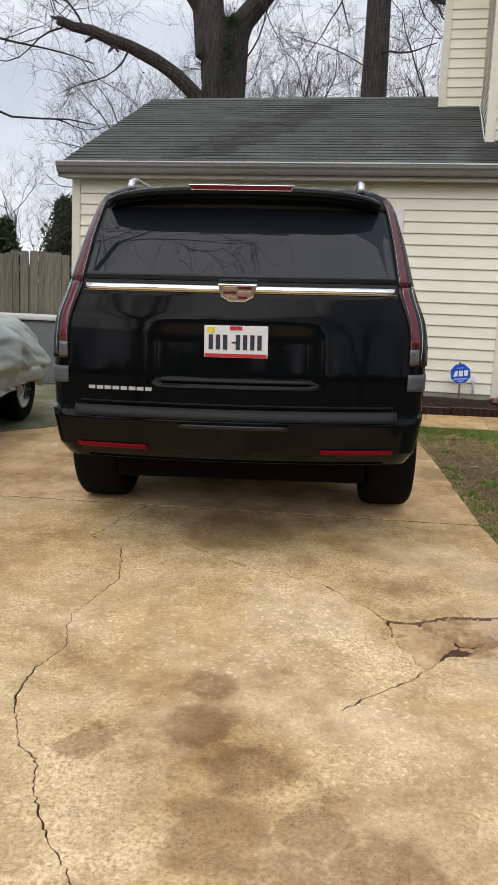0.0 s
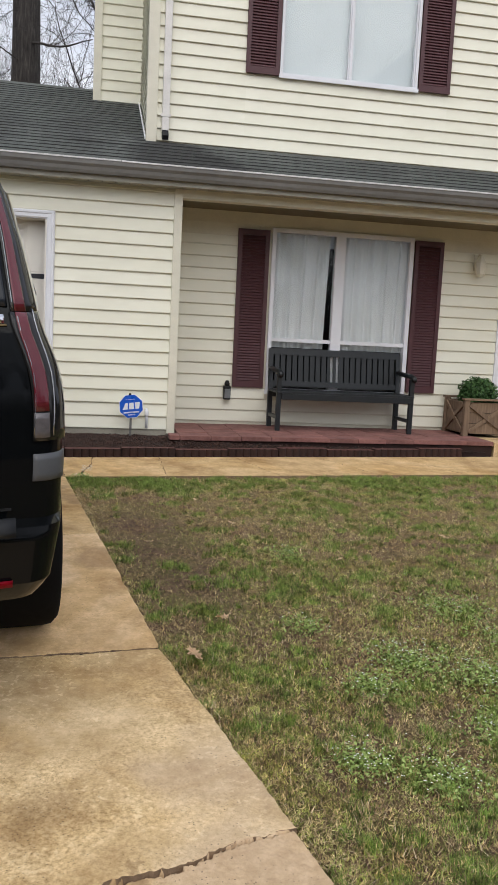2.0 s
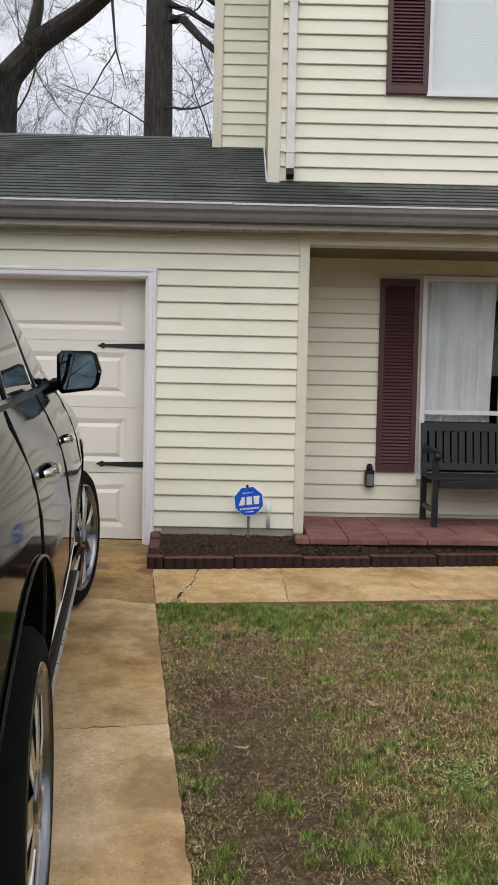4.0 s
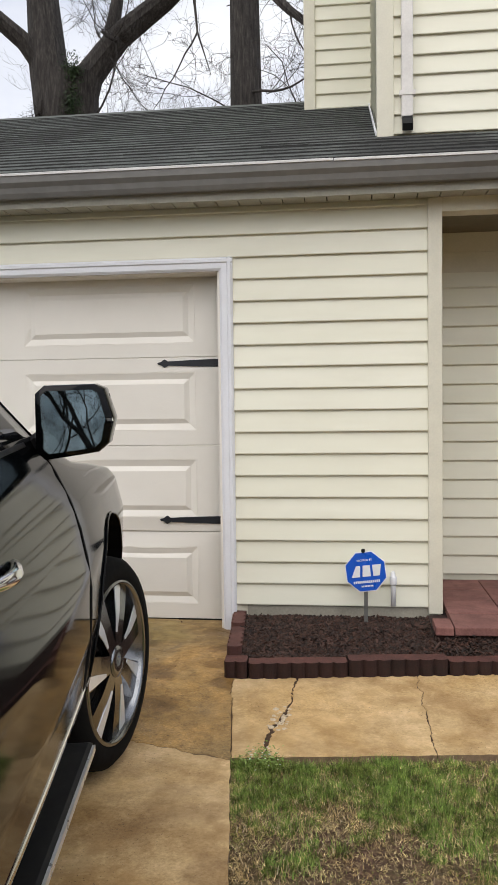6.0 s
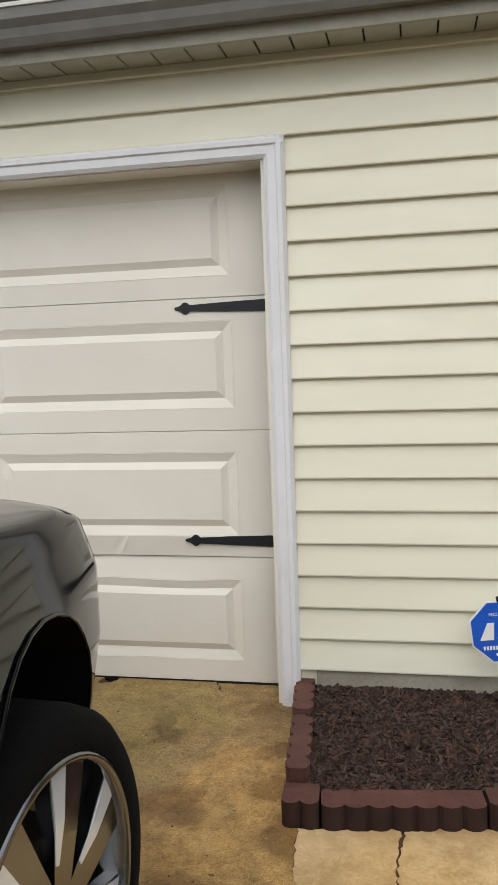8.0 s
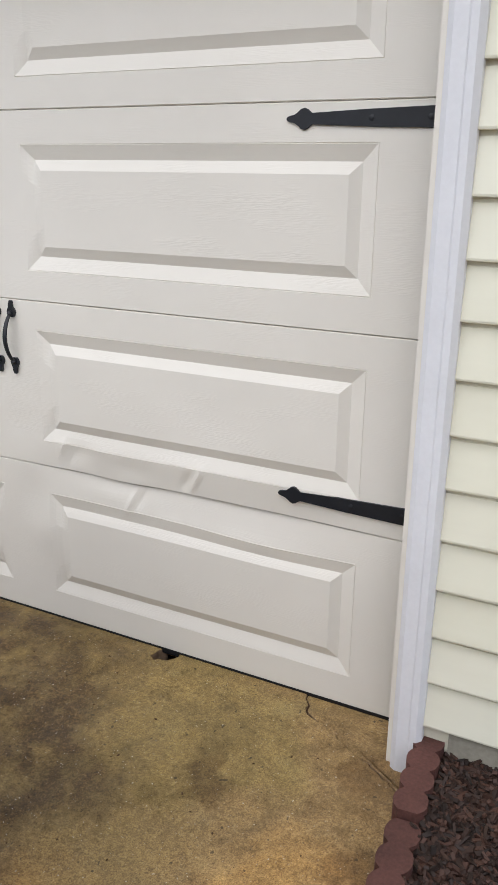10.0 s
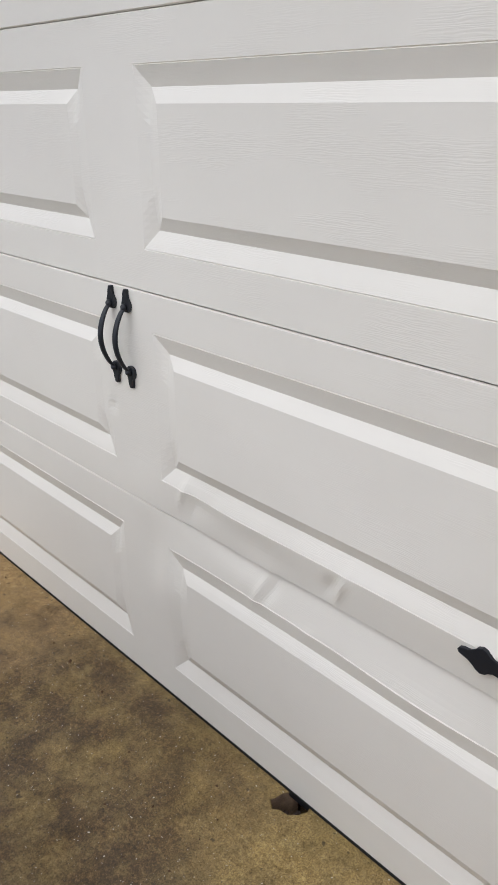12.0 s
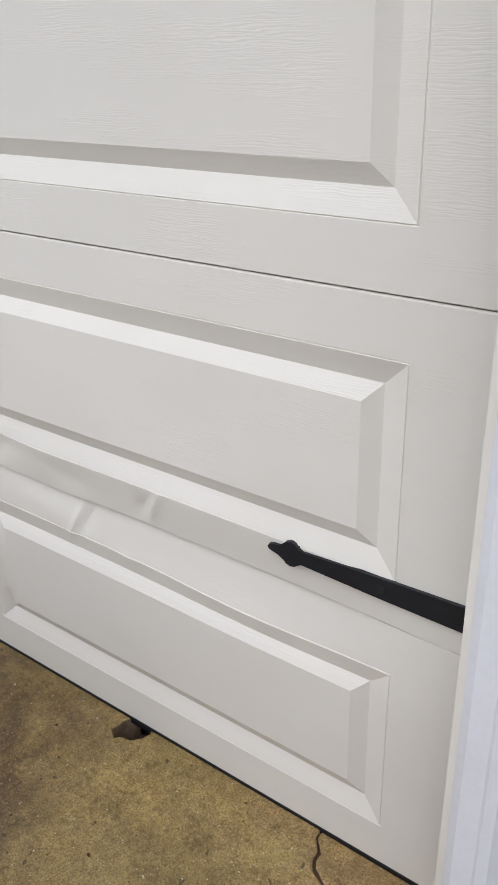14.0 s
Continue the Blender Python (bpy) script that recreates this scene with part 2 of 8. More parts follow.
def blade_material(name, dark, mid, light, clumps=False):
    k = Nodes(name, mid, 0.7)
    c = k.ramp(k.island(), [(0.0, dark), (0.5, mid), (1.0, light)])
    if clumps:
        clump = k.ramp(k.noise(24, 4, 0.75), [(0.38, (0.33, 0.28, 0.22)), (0.5, (0.98, 0.95, 0.87)), (0.63, (1.62, 1.60, 1.48))])
        drift = k.ramp(k.noise(5.5, 4, 0.7), [(0.36, (0.92, 0.80, 0.64)), (0.6, (1.18, 1.2, 1.10))])
        c = k.mix(1.0, k.mix(1.0, c, clump, "MULTIPLY"), drift, "MULTIPLY")
    k.color(c)
    return k.m


ROOF_STREAKS = [(-2.7, 10.3, 3.47, 0.45), (-2.45, 10.8, 3.70, 0.5), (-2.15, 11.4, 3.98, 0.5), (-1.9, 11.9, 4.2, 0.5), (-1.75, 12.4, 4.43, 0.4)]
ROOF_STAINS = [(0.80, 10.58, 3.61, 0.30), (0.84, 10.3, 3.48, 0.48), (0.92, 10.0, 3.34, 0.58), (1.02, 9.78, 3.24, 0.58), (1.35, 9.72, 3.21, 0.36)]


def shingle_material():
    k = Nodes("shingle", (0.06, 0.065, 0.06), 0.9)
    base = k.ramp(k.each(), [(0.0, (0.064, 0.075, 0.067)), (0.5, (0.090, 0.104, 0.093)), (1.0, (0.127, 0.139, 0.126))])
    base = k.mix(1.0, base, k.ramp(k.island(), [(0.0, (0.7, 0.7, 0.7)), (1.0, (1.2, 1.2, 1.2))]), "MULTIPLY")
    streak = k.grey(k.noise(1.0, 6, 0.65, stretch=(1.1, 0.35, 0.35)), 0.50, 0.64, 0, 0.6)
    base = k.mix(streak, base, (0.022, 0.022, 0.021))
    base = k.mix(k.grey(k.noise(2.2, 5), 0.55, 0.7, 0, 0.4), base, (0.085, 0.11, 0.085))
    base = k.mix(0.35, base, k.ramp(k.noise(160, 3, 0.8), [(0.35, (0.025, 0.025, 0.025)), (0.7, (0.16, 0.165, 0.16))]))
    base = k.mix(k.math("MULTIPLY", k.math("MULTIPLY", k.spots(ROOF_STREAKS, 0.9, 2.5), k.grey(k.noise(3, 5, 0.7), 0.33, 0.58)), 0.9), base, (0.02, 0.02, 0.018))
    k.color(k.mix(k.math("MULTIPLY", k.spots(ROOF_STAINS, 0.5, 4.0), 0.85), base, (0.018, 0.018, 0.018)))
    k.bump(k.noise(220, 3, 0.8), 0.5, 0.004)
    return k.m


def bark_material():
    k = Nodes("bark", (0.06, 0.048, 0.04), 0.95)
    f = k.noise(9, 6, 0.7, stretch=(2.2, 2.2, 0.35))
    k.color(k.ramp(f, [(0.32, (0.016, 0.014, 0.013)), (0.52, (0.045, 0.039, 0.035)), (0.72, (0.10, 0.09, 0.08))]))
    k.bump(f, 0.9, 0.05)
    return k.m


def door_paint():
    """White steel door skin with an embossed wood grain in scattered places."""
    k = Nodes("white_door_paint", (0.77, 0.745, 0.72), 0.48)
    k.color(k.ramp(k.noise(1.6, 5), [(0.3, (0.795, 0.758, 0.688)), (0.65, (0.845, 0.808, 0.738))]))
    wave = k.n.new("ShaderNodeTexWave")
    wave.bands_direction = "Z"
    wave.inputs["Scale"].default_value, wave.inputs["Distortion"].default_value = 52, 11
    wave.inputs["Detail"].default_value, wave.inputs["Detail Scale"].default_value = 3, 1.3
    k.l.new(k.scaled((0.22, 1, 1.6)), wave.inputs["Vector"])
    where = k.grey(k.noise(5.5, 4, stretch=(0.7, 1, 2.4)), 0.50, 0.66)
    k.bump(k.math("MULTIPLY", wave.outputs["Fac"], where), 0.11, 0.003)
    return k.m


def car_paint():
    k = Nodes("black_car_paint", (0.003, 0.0036, 0.0042), 0.3, 0.0, 0.0, 1.0)
    k.b.inputs["Coat IOR"].default_value = 1.26
    k.l.new(k.grey(k.noise(5, 6), 0.3, 0.8, 0.05, 0.11), k.b.inputs["Coat Roughness"])
    return k.m


def dark_glass(name, tint=0.02, rough=0.02):
    k = Nodes(name, (tint, tint * 1.25, tint * 1.7), rough, 0.0, 0.3)
    k.bump(k.noise(1.2, 2), 0.02, 0.02)
    return k.m


def clear_glass():
    m = bpy.data.materials.new("window_glass")
    m.use_nodes = True
    n, l = m.node_tree.nodes, m.node_tree.links
    n.remove(n["Principled BSDF"])
    t, g, x = n.new("ShaderNodeBsdfTransparent"), n.new("ShaderNodeBsdfGlossy"), n.new("ShaderNodeMixShader")
    f = n.new("ShaderNodeFresnel")
    f.inputs[0].default_value = 1.5
    g.inputs["Roughness"].default_value = 0.02
    t.inputs[0].default_value = (0.95, 0.97, 0.97, 1)
    l.new(f.outputs[0], x.inputs[0])
    l.new(t.outputs[0], x.inputs[1])
    l.new(g.outputs[0], x.inputs[2])
    l.new(x.outputs[0], n["Material Output"].inputs[0])
    return m


def wood_board_material(name, dark, light):
    k = Nodes(name, light, 0.85)
    base = k.mix(k.grey(k.noise(14, 5, 0.65, stretch=(3, 3, 0.25)), 0.3, 0.7), dark, light)
    k.color(k.mix(1.0, base, k.ramp(k.each(), [(0, (0.75, 0.75, 0.75)), (1, (1.1, 1.1, 1.1))]), "MULTIPLY"))
    k.bump(k.noise(30, 5, 0.7, stretch=(3, 3, 0.2)), 0.4, 0.006)
    return k.m


def brick_red(name, dark, light):
    k = Nodes(name, light, 0.85)
    base = k.ramp(k.noise(7, 6, 0.7), [(0.3, dark), (0.65, light)])
    base = k.mix(1.0, base, k.ramp(k.each(), [(0, (0.72, 0.72, 0.72)), (1, (1.12, 1.1, 1.1))]), "MULTIPLY")
    k.color(k.mix(0.3, base, k.ramp(k.noise(120, 3), [(0.35, dark), (0.7, light)])))
    k.bump(k.noise(90, 5, 0.7), 0.4, 0.006)
    return k.m


def old_concrete():
    k = Nodes("old_concrete", (0.33, 0.27, 0.2), 0.88)
    k.color(k.mix(0.5, k.ramp(k.noise(6, 6, 0.7), [(0.3, (0.47, 0.355, 0.23)), (0.7, (0.66, 0.52, 0.355))]), k.ramp(k.noise(90, 5, 0.75), [(0.3, (0.34, 0.245, 0.15)), (0.7, (0.72, 0.57, 0.39))])))
    k.bump(k.noise(60, 6, 0.75), 0.6, 0.01)
    return k.m


M_OLD = old_concrete()
M_CRUMB = plain("crumbled_concrete", (0.70, 0.57, 0.40), 0.95, vary=0.4, scale=40, bump=0.5)
M_DIRT = plain("packed_dirt", (0.085, 0.045, 0.022), 0.95, vary=0.5, scale=20, bump=0.5)
M_BROKEN = plain("dirty_broken_edge", (0.27, 0.18, 0.11), 0.95, vary=0.5, scale=30, bump=0.5)
M_SETTLED = concrete_material("settled_concrete", 0.35, (0.90, 0.87, 0.86))
M_WALK = concrete_material("ochre_concrete", 0.45, (0.97, 0.94, 0.87))
M_BEIGE = concrete_material("beige_concrete", 0.35, (1.14, 1.13, 1.18))
M_SIDING, M_CONC, M_DAMP, M_SOIL, M_LAWN = siding_material(), concrete_material("buff_concrete", 0.95, (1.03, 1.05, 1.07)), wet_concrete_material(), soil_material(), lawn_material()
# shadow lines of the shingle courses, painted on their front edges
M_BUTT_SHADE = plain("shingle_butt_shade", (0.032, 0.033, 0.032), 0.95, vary=0.4, scale=30)
M_SHINGLE, M_BARK, M_DOOR, M_CAR = shingle_material(), bark_material(), door_paint(), car_paint()
M_TRIM = plain("cream_trim", (0.74, 0.71, 0.585), 0.45, vary=0.1)
M_WHITE = plain("white_trim", (0.80, 0.81, 0.85), 0.4, vary=0.06)
M_SPOUT = plain("downspout_paint", (0.76, 0.735, 0.70), 0.45, vary=0.15)
# cream soffit, darkened in colour for the shade under the eaves
M_SOFFIT = plain("shaded_soffit_vinyl", (0.44, 0.43, 0.375), 0.5, vary=0.2)
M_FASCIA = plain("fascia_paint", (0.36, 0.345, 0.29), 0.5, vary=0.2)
# porch shade is put into this dark ceiling colour
M_PORCH_SHADE = plain("porch_ceiling_shade", (0.17, 0.145, 0.095), 0.6, vary=0.25, scale=2)
# this grey carries the shade on the gutter's face
M_GUTTER = plain("shaded_gutter_grey", (0.205, 0.20, 0.192), 0.42, vary=0.25, scale=1.1)
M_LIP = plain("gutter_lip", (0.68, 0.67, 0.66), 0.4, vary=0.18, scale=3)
M_SHUTTER = plain("maroon_shutter", (0.078, 0.026, 0.031), 0.5, vary=0.2)
M_IRON = plain("black_iron", (0.012, 0.014, 0.02), 0.5, vary=0.3, scale=20)
M_BENCH = plain("bench_paint", (0.008, 0.011, 0.014), 0.45, vary=0.3, scale=12)
M_STEP = plain("step_plastic", (0.011, 0.012, 0.014), 0.6, vary=0.2, spec=0.3)
M_BLACK = plain("black_plastic", (0.012, 0.012, 0.013), 0.5, vary=0.2, spec=0.25)
M_RUBBER = plain("tyre_rubber", (0.0065, 0.0065, 0.007), 0.92, vary=0.3, scale=12, spec=0.12)
# reflections in the polished wheel pockets are put into this bluish white
M_SPOKE = plain("spoke_reflection_white", (0.90, 0.94, 1.0), 0.22, 0.35, vary=0.06, bump=0)
M_CHROME = plain("chrome", (0.85, 0.85, 0.87), 0.07, 1.0, vary=0.05, bump=0)
M_RAIL = plain("satin_rail", (0.72, 0.73, 0.75), 0.3, 0.6, vary=0.05, bump=0)
M_RIM = plain("grey_rim", (0.25, 0.258, 0.272), 0.2, 1.0, vary=0.1)
M_WELL = plain("wheel_arch_lining", (0.006, 0.006, 0.007), 0.95, vary=0.2, spec=0.08)
M_RED = plain("red_lens", (0.105, 0.008, 0.017), 0.15, vary=0.2, coat=0.3, bump=0)
M_REFLECTOR = plain("red_reflector", (0.20, 0.001, 0.010), 0.5, vary=0.1, bump=0, spec=0.1)
M_LENS = plain("clear_lens", (0.13, 0.12, 0.125), 0.15, 0.3, vary=0.3, scale=60, bump=0)
M_VENT = plain("corner_reflection_grey", (0.075, 0.08, 0.09), 0.4, vary=0.1)
M_LETTER = plain("silver_letter", (0.62, 0.62, 0.64), 0.35, 0.6, vary=0.05, bump=0)
M_SMOKE = plain("smoked_lens", (0.012, 0.012, 0.013), 0.06, vary=0.1, bump=0, spec=0.35)
M_PLATE = plain("plate_white", (0.72, 0.73, 0.75), 0.35, vary=0.06)
M_PLATE_RED = plain("plate_red", (0.45, 0.03, 0.04), 0.4)
M_INK = plain("dark_ink", (0.02, 0.025, 0.05), 0.5)
M_YELLOW = plain("yellow_sticker", (0.75, 0.6, 0.05), 0.5)
M_GOLD = plain("gold_enamel_and_glint", (0.40, 0.29, 0.15), 0.3, 0.6)
M_TINT, M_GLASS = dark_glass("tinted_glass", 0.012), clear_glass()
M_MIRROR = Nodes("mirror_glass", (0.22, 0.28, 0.29), 0.0, 1.0).m
M_SIGN = plain("sign_blue", (0.006, 0.10, 0.60), 0.3, vary=0.08)
M_SIGN_WHITE = plain("sign_white", (0.85, 0.86, 0.88), 0.4, vary=0.05)
M_STEEL = plain("grey_steel", (0.2, 0.2, 0.19), 0.5, 0.6)
M_CURTAIN = plain("sheer_curtain", (0.93, 0.92, 0.93), 0.9, vary=0.06, scale=3)
M_BLIND = plain("white_blind", (0.88, 0.93, 0.97), 0.6, vary=0.03)
M_DARK = plain("dark_interior", (0.02, 0.02, 0.022), 0.9)
M_BLOCK = plain("foundation_block", (0.36, 0.335, 0.275), 0.9, vary=0.35, scale=5, bump=0.4)
M_PAVER = brick_red("red_paver", (0.13, 0.052, 0.045), (0.33, 0.155, 0.132))
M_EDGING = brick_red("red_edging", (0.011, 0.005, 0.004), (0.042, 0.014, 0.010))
M_EDGING_LIT = brick_red("edging_top_lit", (0.04, 0.015, 0.012), (0.15, 0.055, 0.042))
M_EDGING_END = brick_red("pink_edging", (0.06, 0.023, 0.018), (0.16, 0.064, 0.050))
M_MULCH = blade_material("mulch", (0.012, 0.006, 0.004), (0.034, 0.015, 0.009), (0.08, 0.036, 0.024))
M_BOARD = wood_board_material("grey_fence_board", (0.085, 0.08, 0.064), (0.23, 0.215, 0.17))
M_PLANTER = wood_board_material("planter_board", (0.13, 0.085, 0.055), (0.26, 0.18, 0.115))
M_COVER = plain("car_cover_cloth", (0.50, 0.55, 0.52), 0.8, vary=0.3, scale=2.5)
M_TUB = plain("grey_tub", (0.17, 0.18, 0.19), 0.55, vary=0.2)
M_LEAF = blade_material("evergreen_leaf", (0.010, 0.022, 0.008), (0.022, 0.045, 0.014), (0.045, 0.075, 0.024))
M_BOX = blade_material("boxwood_leaf", (0.016, 0.05, 0.010), (0.035, 0.095, 0.018), (0.07, 0.15, 0.035))
M_DEAD = plain("dead_leaf", (0.74, 0.54, 0.35), 0.8, vary=0.3, scale=30)
M_GREEN = blade_material("green_grass", (0.13, 0.16, 0.032), (0.27, 0.31, 0.07), (0.44, 0.45, 0.15), True)
M_TUFT = blade_material("tuft_grass", (0.075, 0.13, 0.022), (0.16, 0.25, 0.05), (0.30, 0.39, 0.11), True)
M_STRAW = blade_material("straw_grass", (0.20, 0.14, 0.072), (0.42, 0.325, 0.178), (0.62, 0.50, 0.30), True)
M_STALK = blade_material("pale_stalk", (0.30, 0.205, 0.12), (0.50, 0.375, 0.225), (0.70, 0.57, 0.38))
M_WEED = blade_material("weed", (0.11, 0.17, 0.03), (0.24, 0.33, 0.07), (0.38, 0.48, 0.15))
M_FLOWER = plain("white_flower", (0.75, 0.78, 0.72), 0.7)


# ---- building helpers ----
def obj(name, bm, material, parent=None, smooth=False):
    me = bpy.data.meshes.new(name)
    bmesh.ops.recalc_face_normals(bm, faces=bm.faces)
    bm.to_mesh(me)
    bm.free()
    if smooth:
        for p in me.polygons:
            p.use_smooth = True
    for m in material if isinstance(material, (list, tuple)) else [material]:
        me.materials.append(m)
    ob = new(name, me)
    ob.parent = parent
    return ob


def part(name, bm, material, parent, label="", smooth=False):
    return tagged(obj(name, bm, material, parent, smooth), label)


def thing(name, m, label, category, group="", kind=""):
    ob = new(name)
    ob.matrix_basis = m
    ob.empty_display_size = 0.1
    return tagged(ob, label, category, group, kind)


def setting(name, bm, material, label, smooth=False):
    return tagged(obj(name, bm, material, None, smooth), label, kind="structure")


def box(x0, x1, y0, y1, z0, z1, bm=None, bevel=0.0):
    bm = bm or bmesh.new()
    vs = [bm.verts.new(p) for p in ((x0, y0, z0), (x1, y0, z0), (x1, y1, z0), (x0, y1, z0), (x0, y0, z1), (x1, y0, z1), (x1, y1, z1), (x0, y1, z1))]
    fs = [bm.faces.new([vs[i] for i in q]) for q in ((3, 2, 1, 0), (4, 5, 6, 7), (0, 1, 5, 4), (1, 2, 6, 5), (2, 3, 7, 6), (3, 0, 4, 7))]
    if bevel:
        es = list({e for f in fs for e in f.edges})
        bmesh.ops.bevel(bm, geom=es, offset=bevel, segments=2, affect="EDGES", profile=0.6)
    return bm


def prism(poly, axis, a, b, bm=None, bevel=0.0):
    """A polygon of 2D points drawn out along an axis: x takes (y, z), y takes (x, z), z takes (x, y)."""
    bm = bm or bmesh.new()

    def at(p, v):
        return {"x": (v, p[0], p[1]), "y": (p[0], v, p[1]), "z": (p[0], p[1], v)}[axis]

    lo, hi = [bm.verts.new(at(p, a)) for p in poly], [bm.verts.new(at(p, b)) for p in poly]
    n = len(poly)
    fs = [bm.faces.new(lo), bm.faces.new(hi[::-1])] + [bm.faces.new((lo[i], lo[(i + 1) % n], hi[(i + 1) % n], hi[i])) for i in range(n)]
    if bevel:
        es = list({e for f in fs[:2] for e in f.edges})
        bmesh.ops.bevel(bm, geom=es, offset=bevel, segments=2, affect="EDGES", profile=0.6)
    return bm


def tube(points, radii, sides=8, bm=None, cap=True):
    """A round tapered bar along points."""
    bm = bm or bmesh.new()
    pts = [Vector(p) for p in points]
    rings = []
    for i, p in enumerate(pts):
        d = (pts[min(i + 1, len(pts) - 1)] - pts[max(i - 1, 0)]).normalized()
        u = d.orthogonal().normalized() if i == 0 else (rings[-1][1] - d * rings[-1][1].dot(d)).normalized()
        v = d.cross(u)
        r = radii if isinstance(radii, (int, float)) else radii[i]
        rings.append(([bm.verts.new(p + r * (math.cos(2 * math.pi * k / sides) * u + math.sin(2 * math.pi * k / sides) * v)) for k in range(sides)], u))
    for (a, _), (b, _) in zip(rings, rings[1:]):
        for k in range(sides):
            bm.faces.new((a[k], a[(k + 1) % sides], b[(k + 1) % sides], b[k]))
    if cap:
        bm.faces.new(rings[0][0][::-1])
        bm.faces.new(rings[-1][0])
    return bm


def lathe(profile, axis="z", sides=32, bm=None, center=(0, 0, 0), ends=(True, True)):
    """Turns (radius, height) points about an axis."""
    bm = bm or bmesh.new()
    rings = []
    for r, h in profile:
        ring = []
        for k in range(sides):
            a = 2 * math.pi * k / sides
            c, s = r * math.cos(a), r * math.sin(a)
            p = {"z": (c, s, h), "x": (h, c, s), "y": (c, h, s)}[axis]
            ring.append(bm.verts.new(Vector(p) + Vector(center)))
        rings.append(ring)
    for a, b in zip(rings, rings[1:]):
        for k in range(sides):
            bm.faces.new((a[k], a[(k + 1) % sides], b[(k + 1) % sides], b[k]))
    if ends[0]:
        bm.faces.new(rings[0][::-1])
    if ends[1]:
        bm.faces.new(rings[-1])
    return bm


def sheet(f, us, vs, bm=None):
    """A grid of quads over f(u, v)."""
    bm = bm or bmesh.new()
    g = [[bm.verts.new(f(u, v)) for v in vs] for u in us]
    for i in range(len(us) - 1):
        for j in range(len(vs) - 1):
            bm.faces.new((g[i][j], g[i + 1][j], g[i + 1][j + 1], g[i][j + 1]))
    return bm


def steps(a, b, n):
    return [a + (b - a) * i / n for i in range(n + 1)]


def ramp_height(y):
    """Height of the rising drive and lawn at y."""
    return float(np.interp(y, (-60, -10, 0, 2, 3.5, 5, 6.3, 8.7, 10, 14, 60), (-1.2, -0.62, 0, 0.1, 0.2, 0.33, 0.43, 0.475, 0.535, 0.55, 0.7)))


def raw(name, verts, faces, material, parent=None):
    """A mesh out of computed arrays."""
    me = bpy.data.meshes.new(name)
    me.from_pydata(verts, [], faces)
    me.materials.append(material)
    ob = new(name, me)
    ob.parent = parent
    return ob


# ---- the large structure: ground, drive, walk ----
def walk_y(x):
    return 8.215 + 0.118 * (x + 0.06)


def drive_edge(y):
    return float(np.interp(y, (-9, 0, 3.5, 4.89, 6.44, 8.19, 10.05), (3.6, 1.75, 0.80, 0.435, 0.18, -0.065, -0.24)))


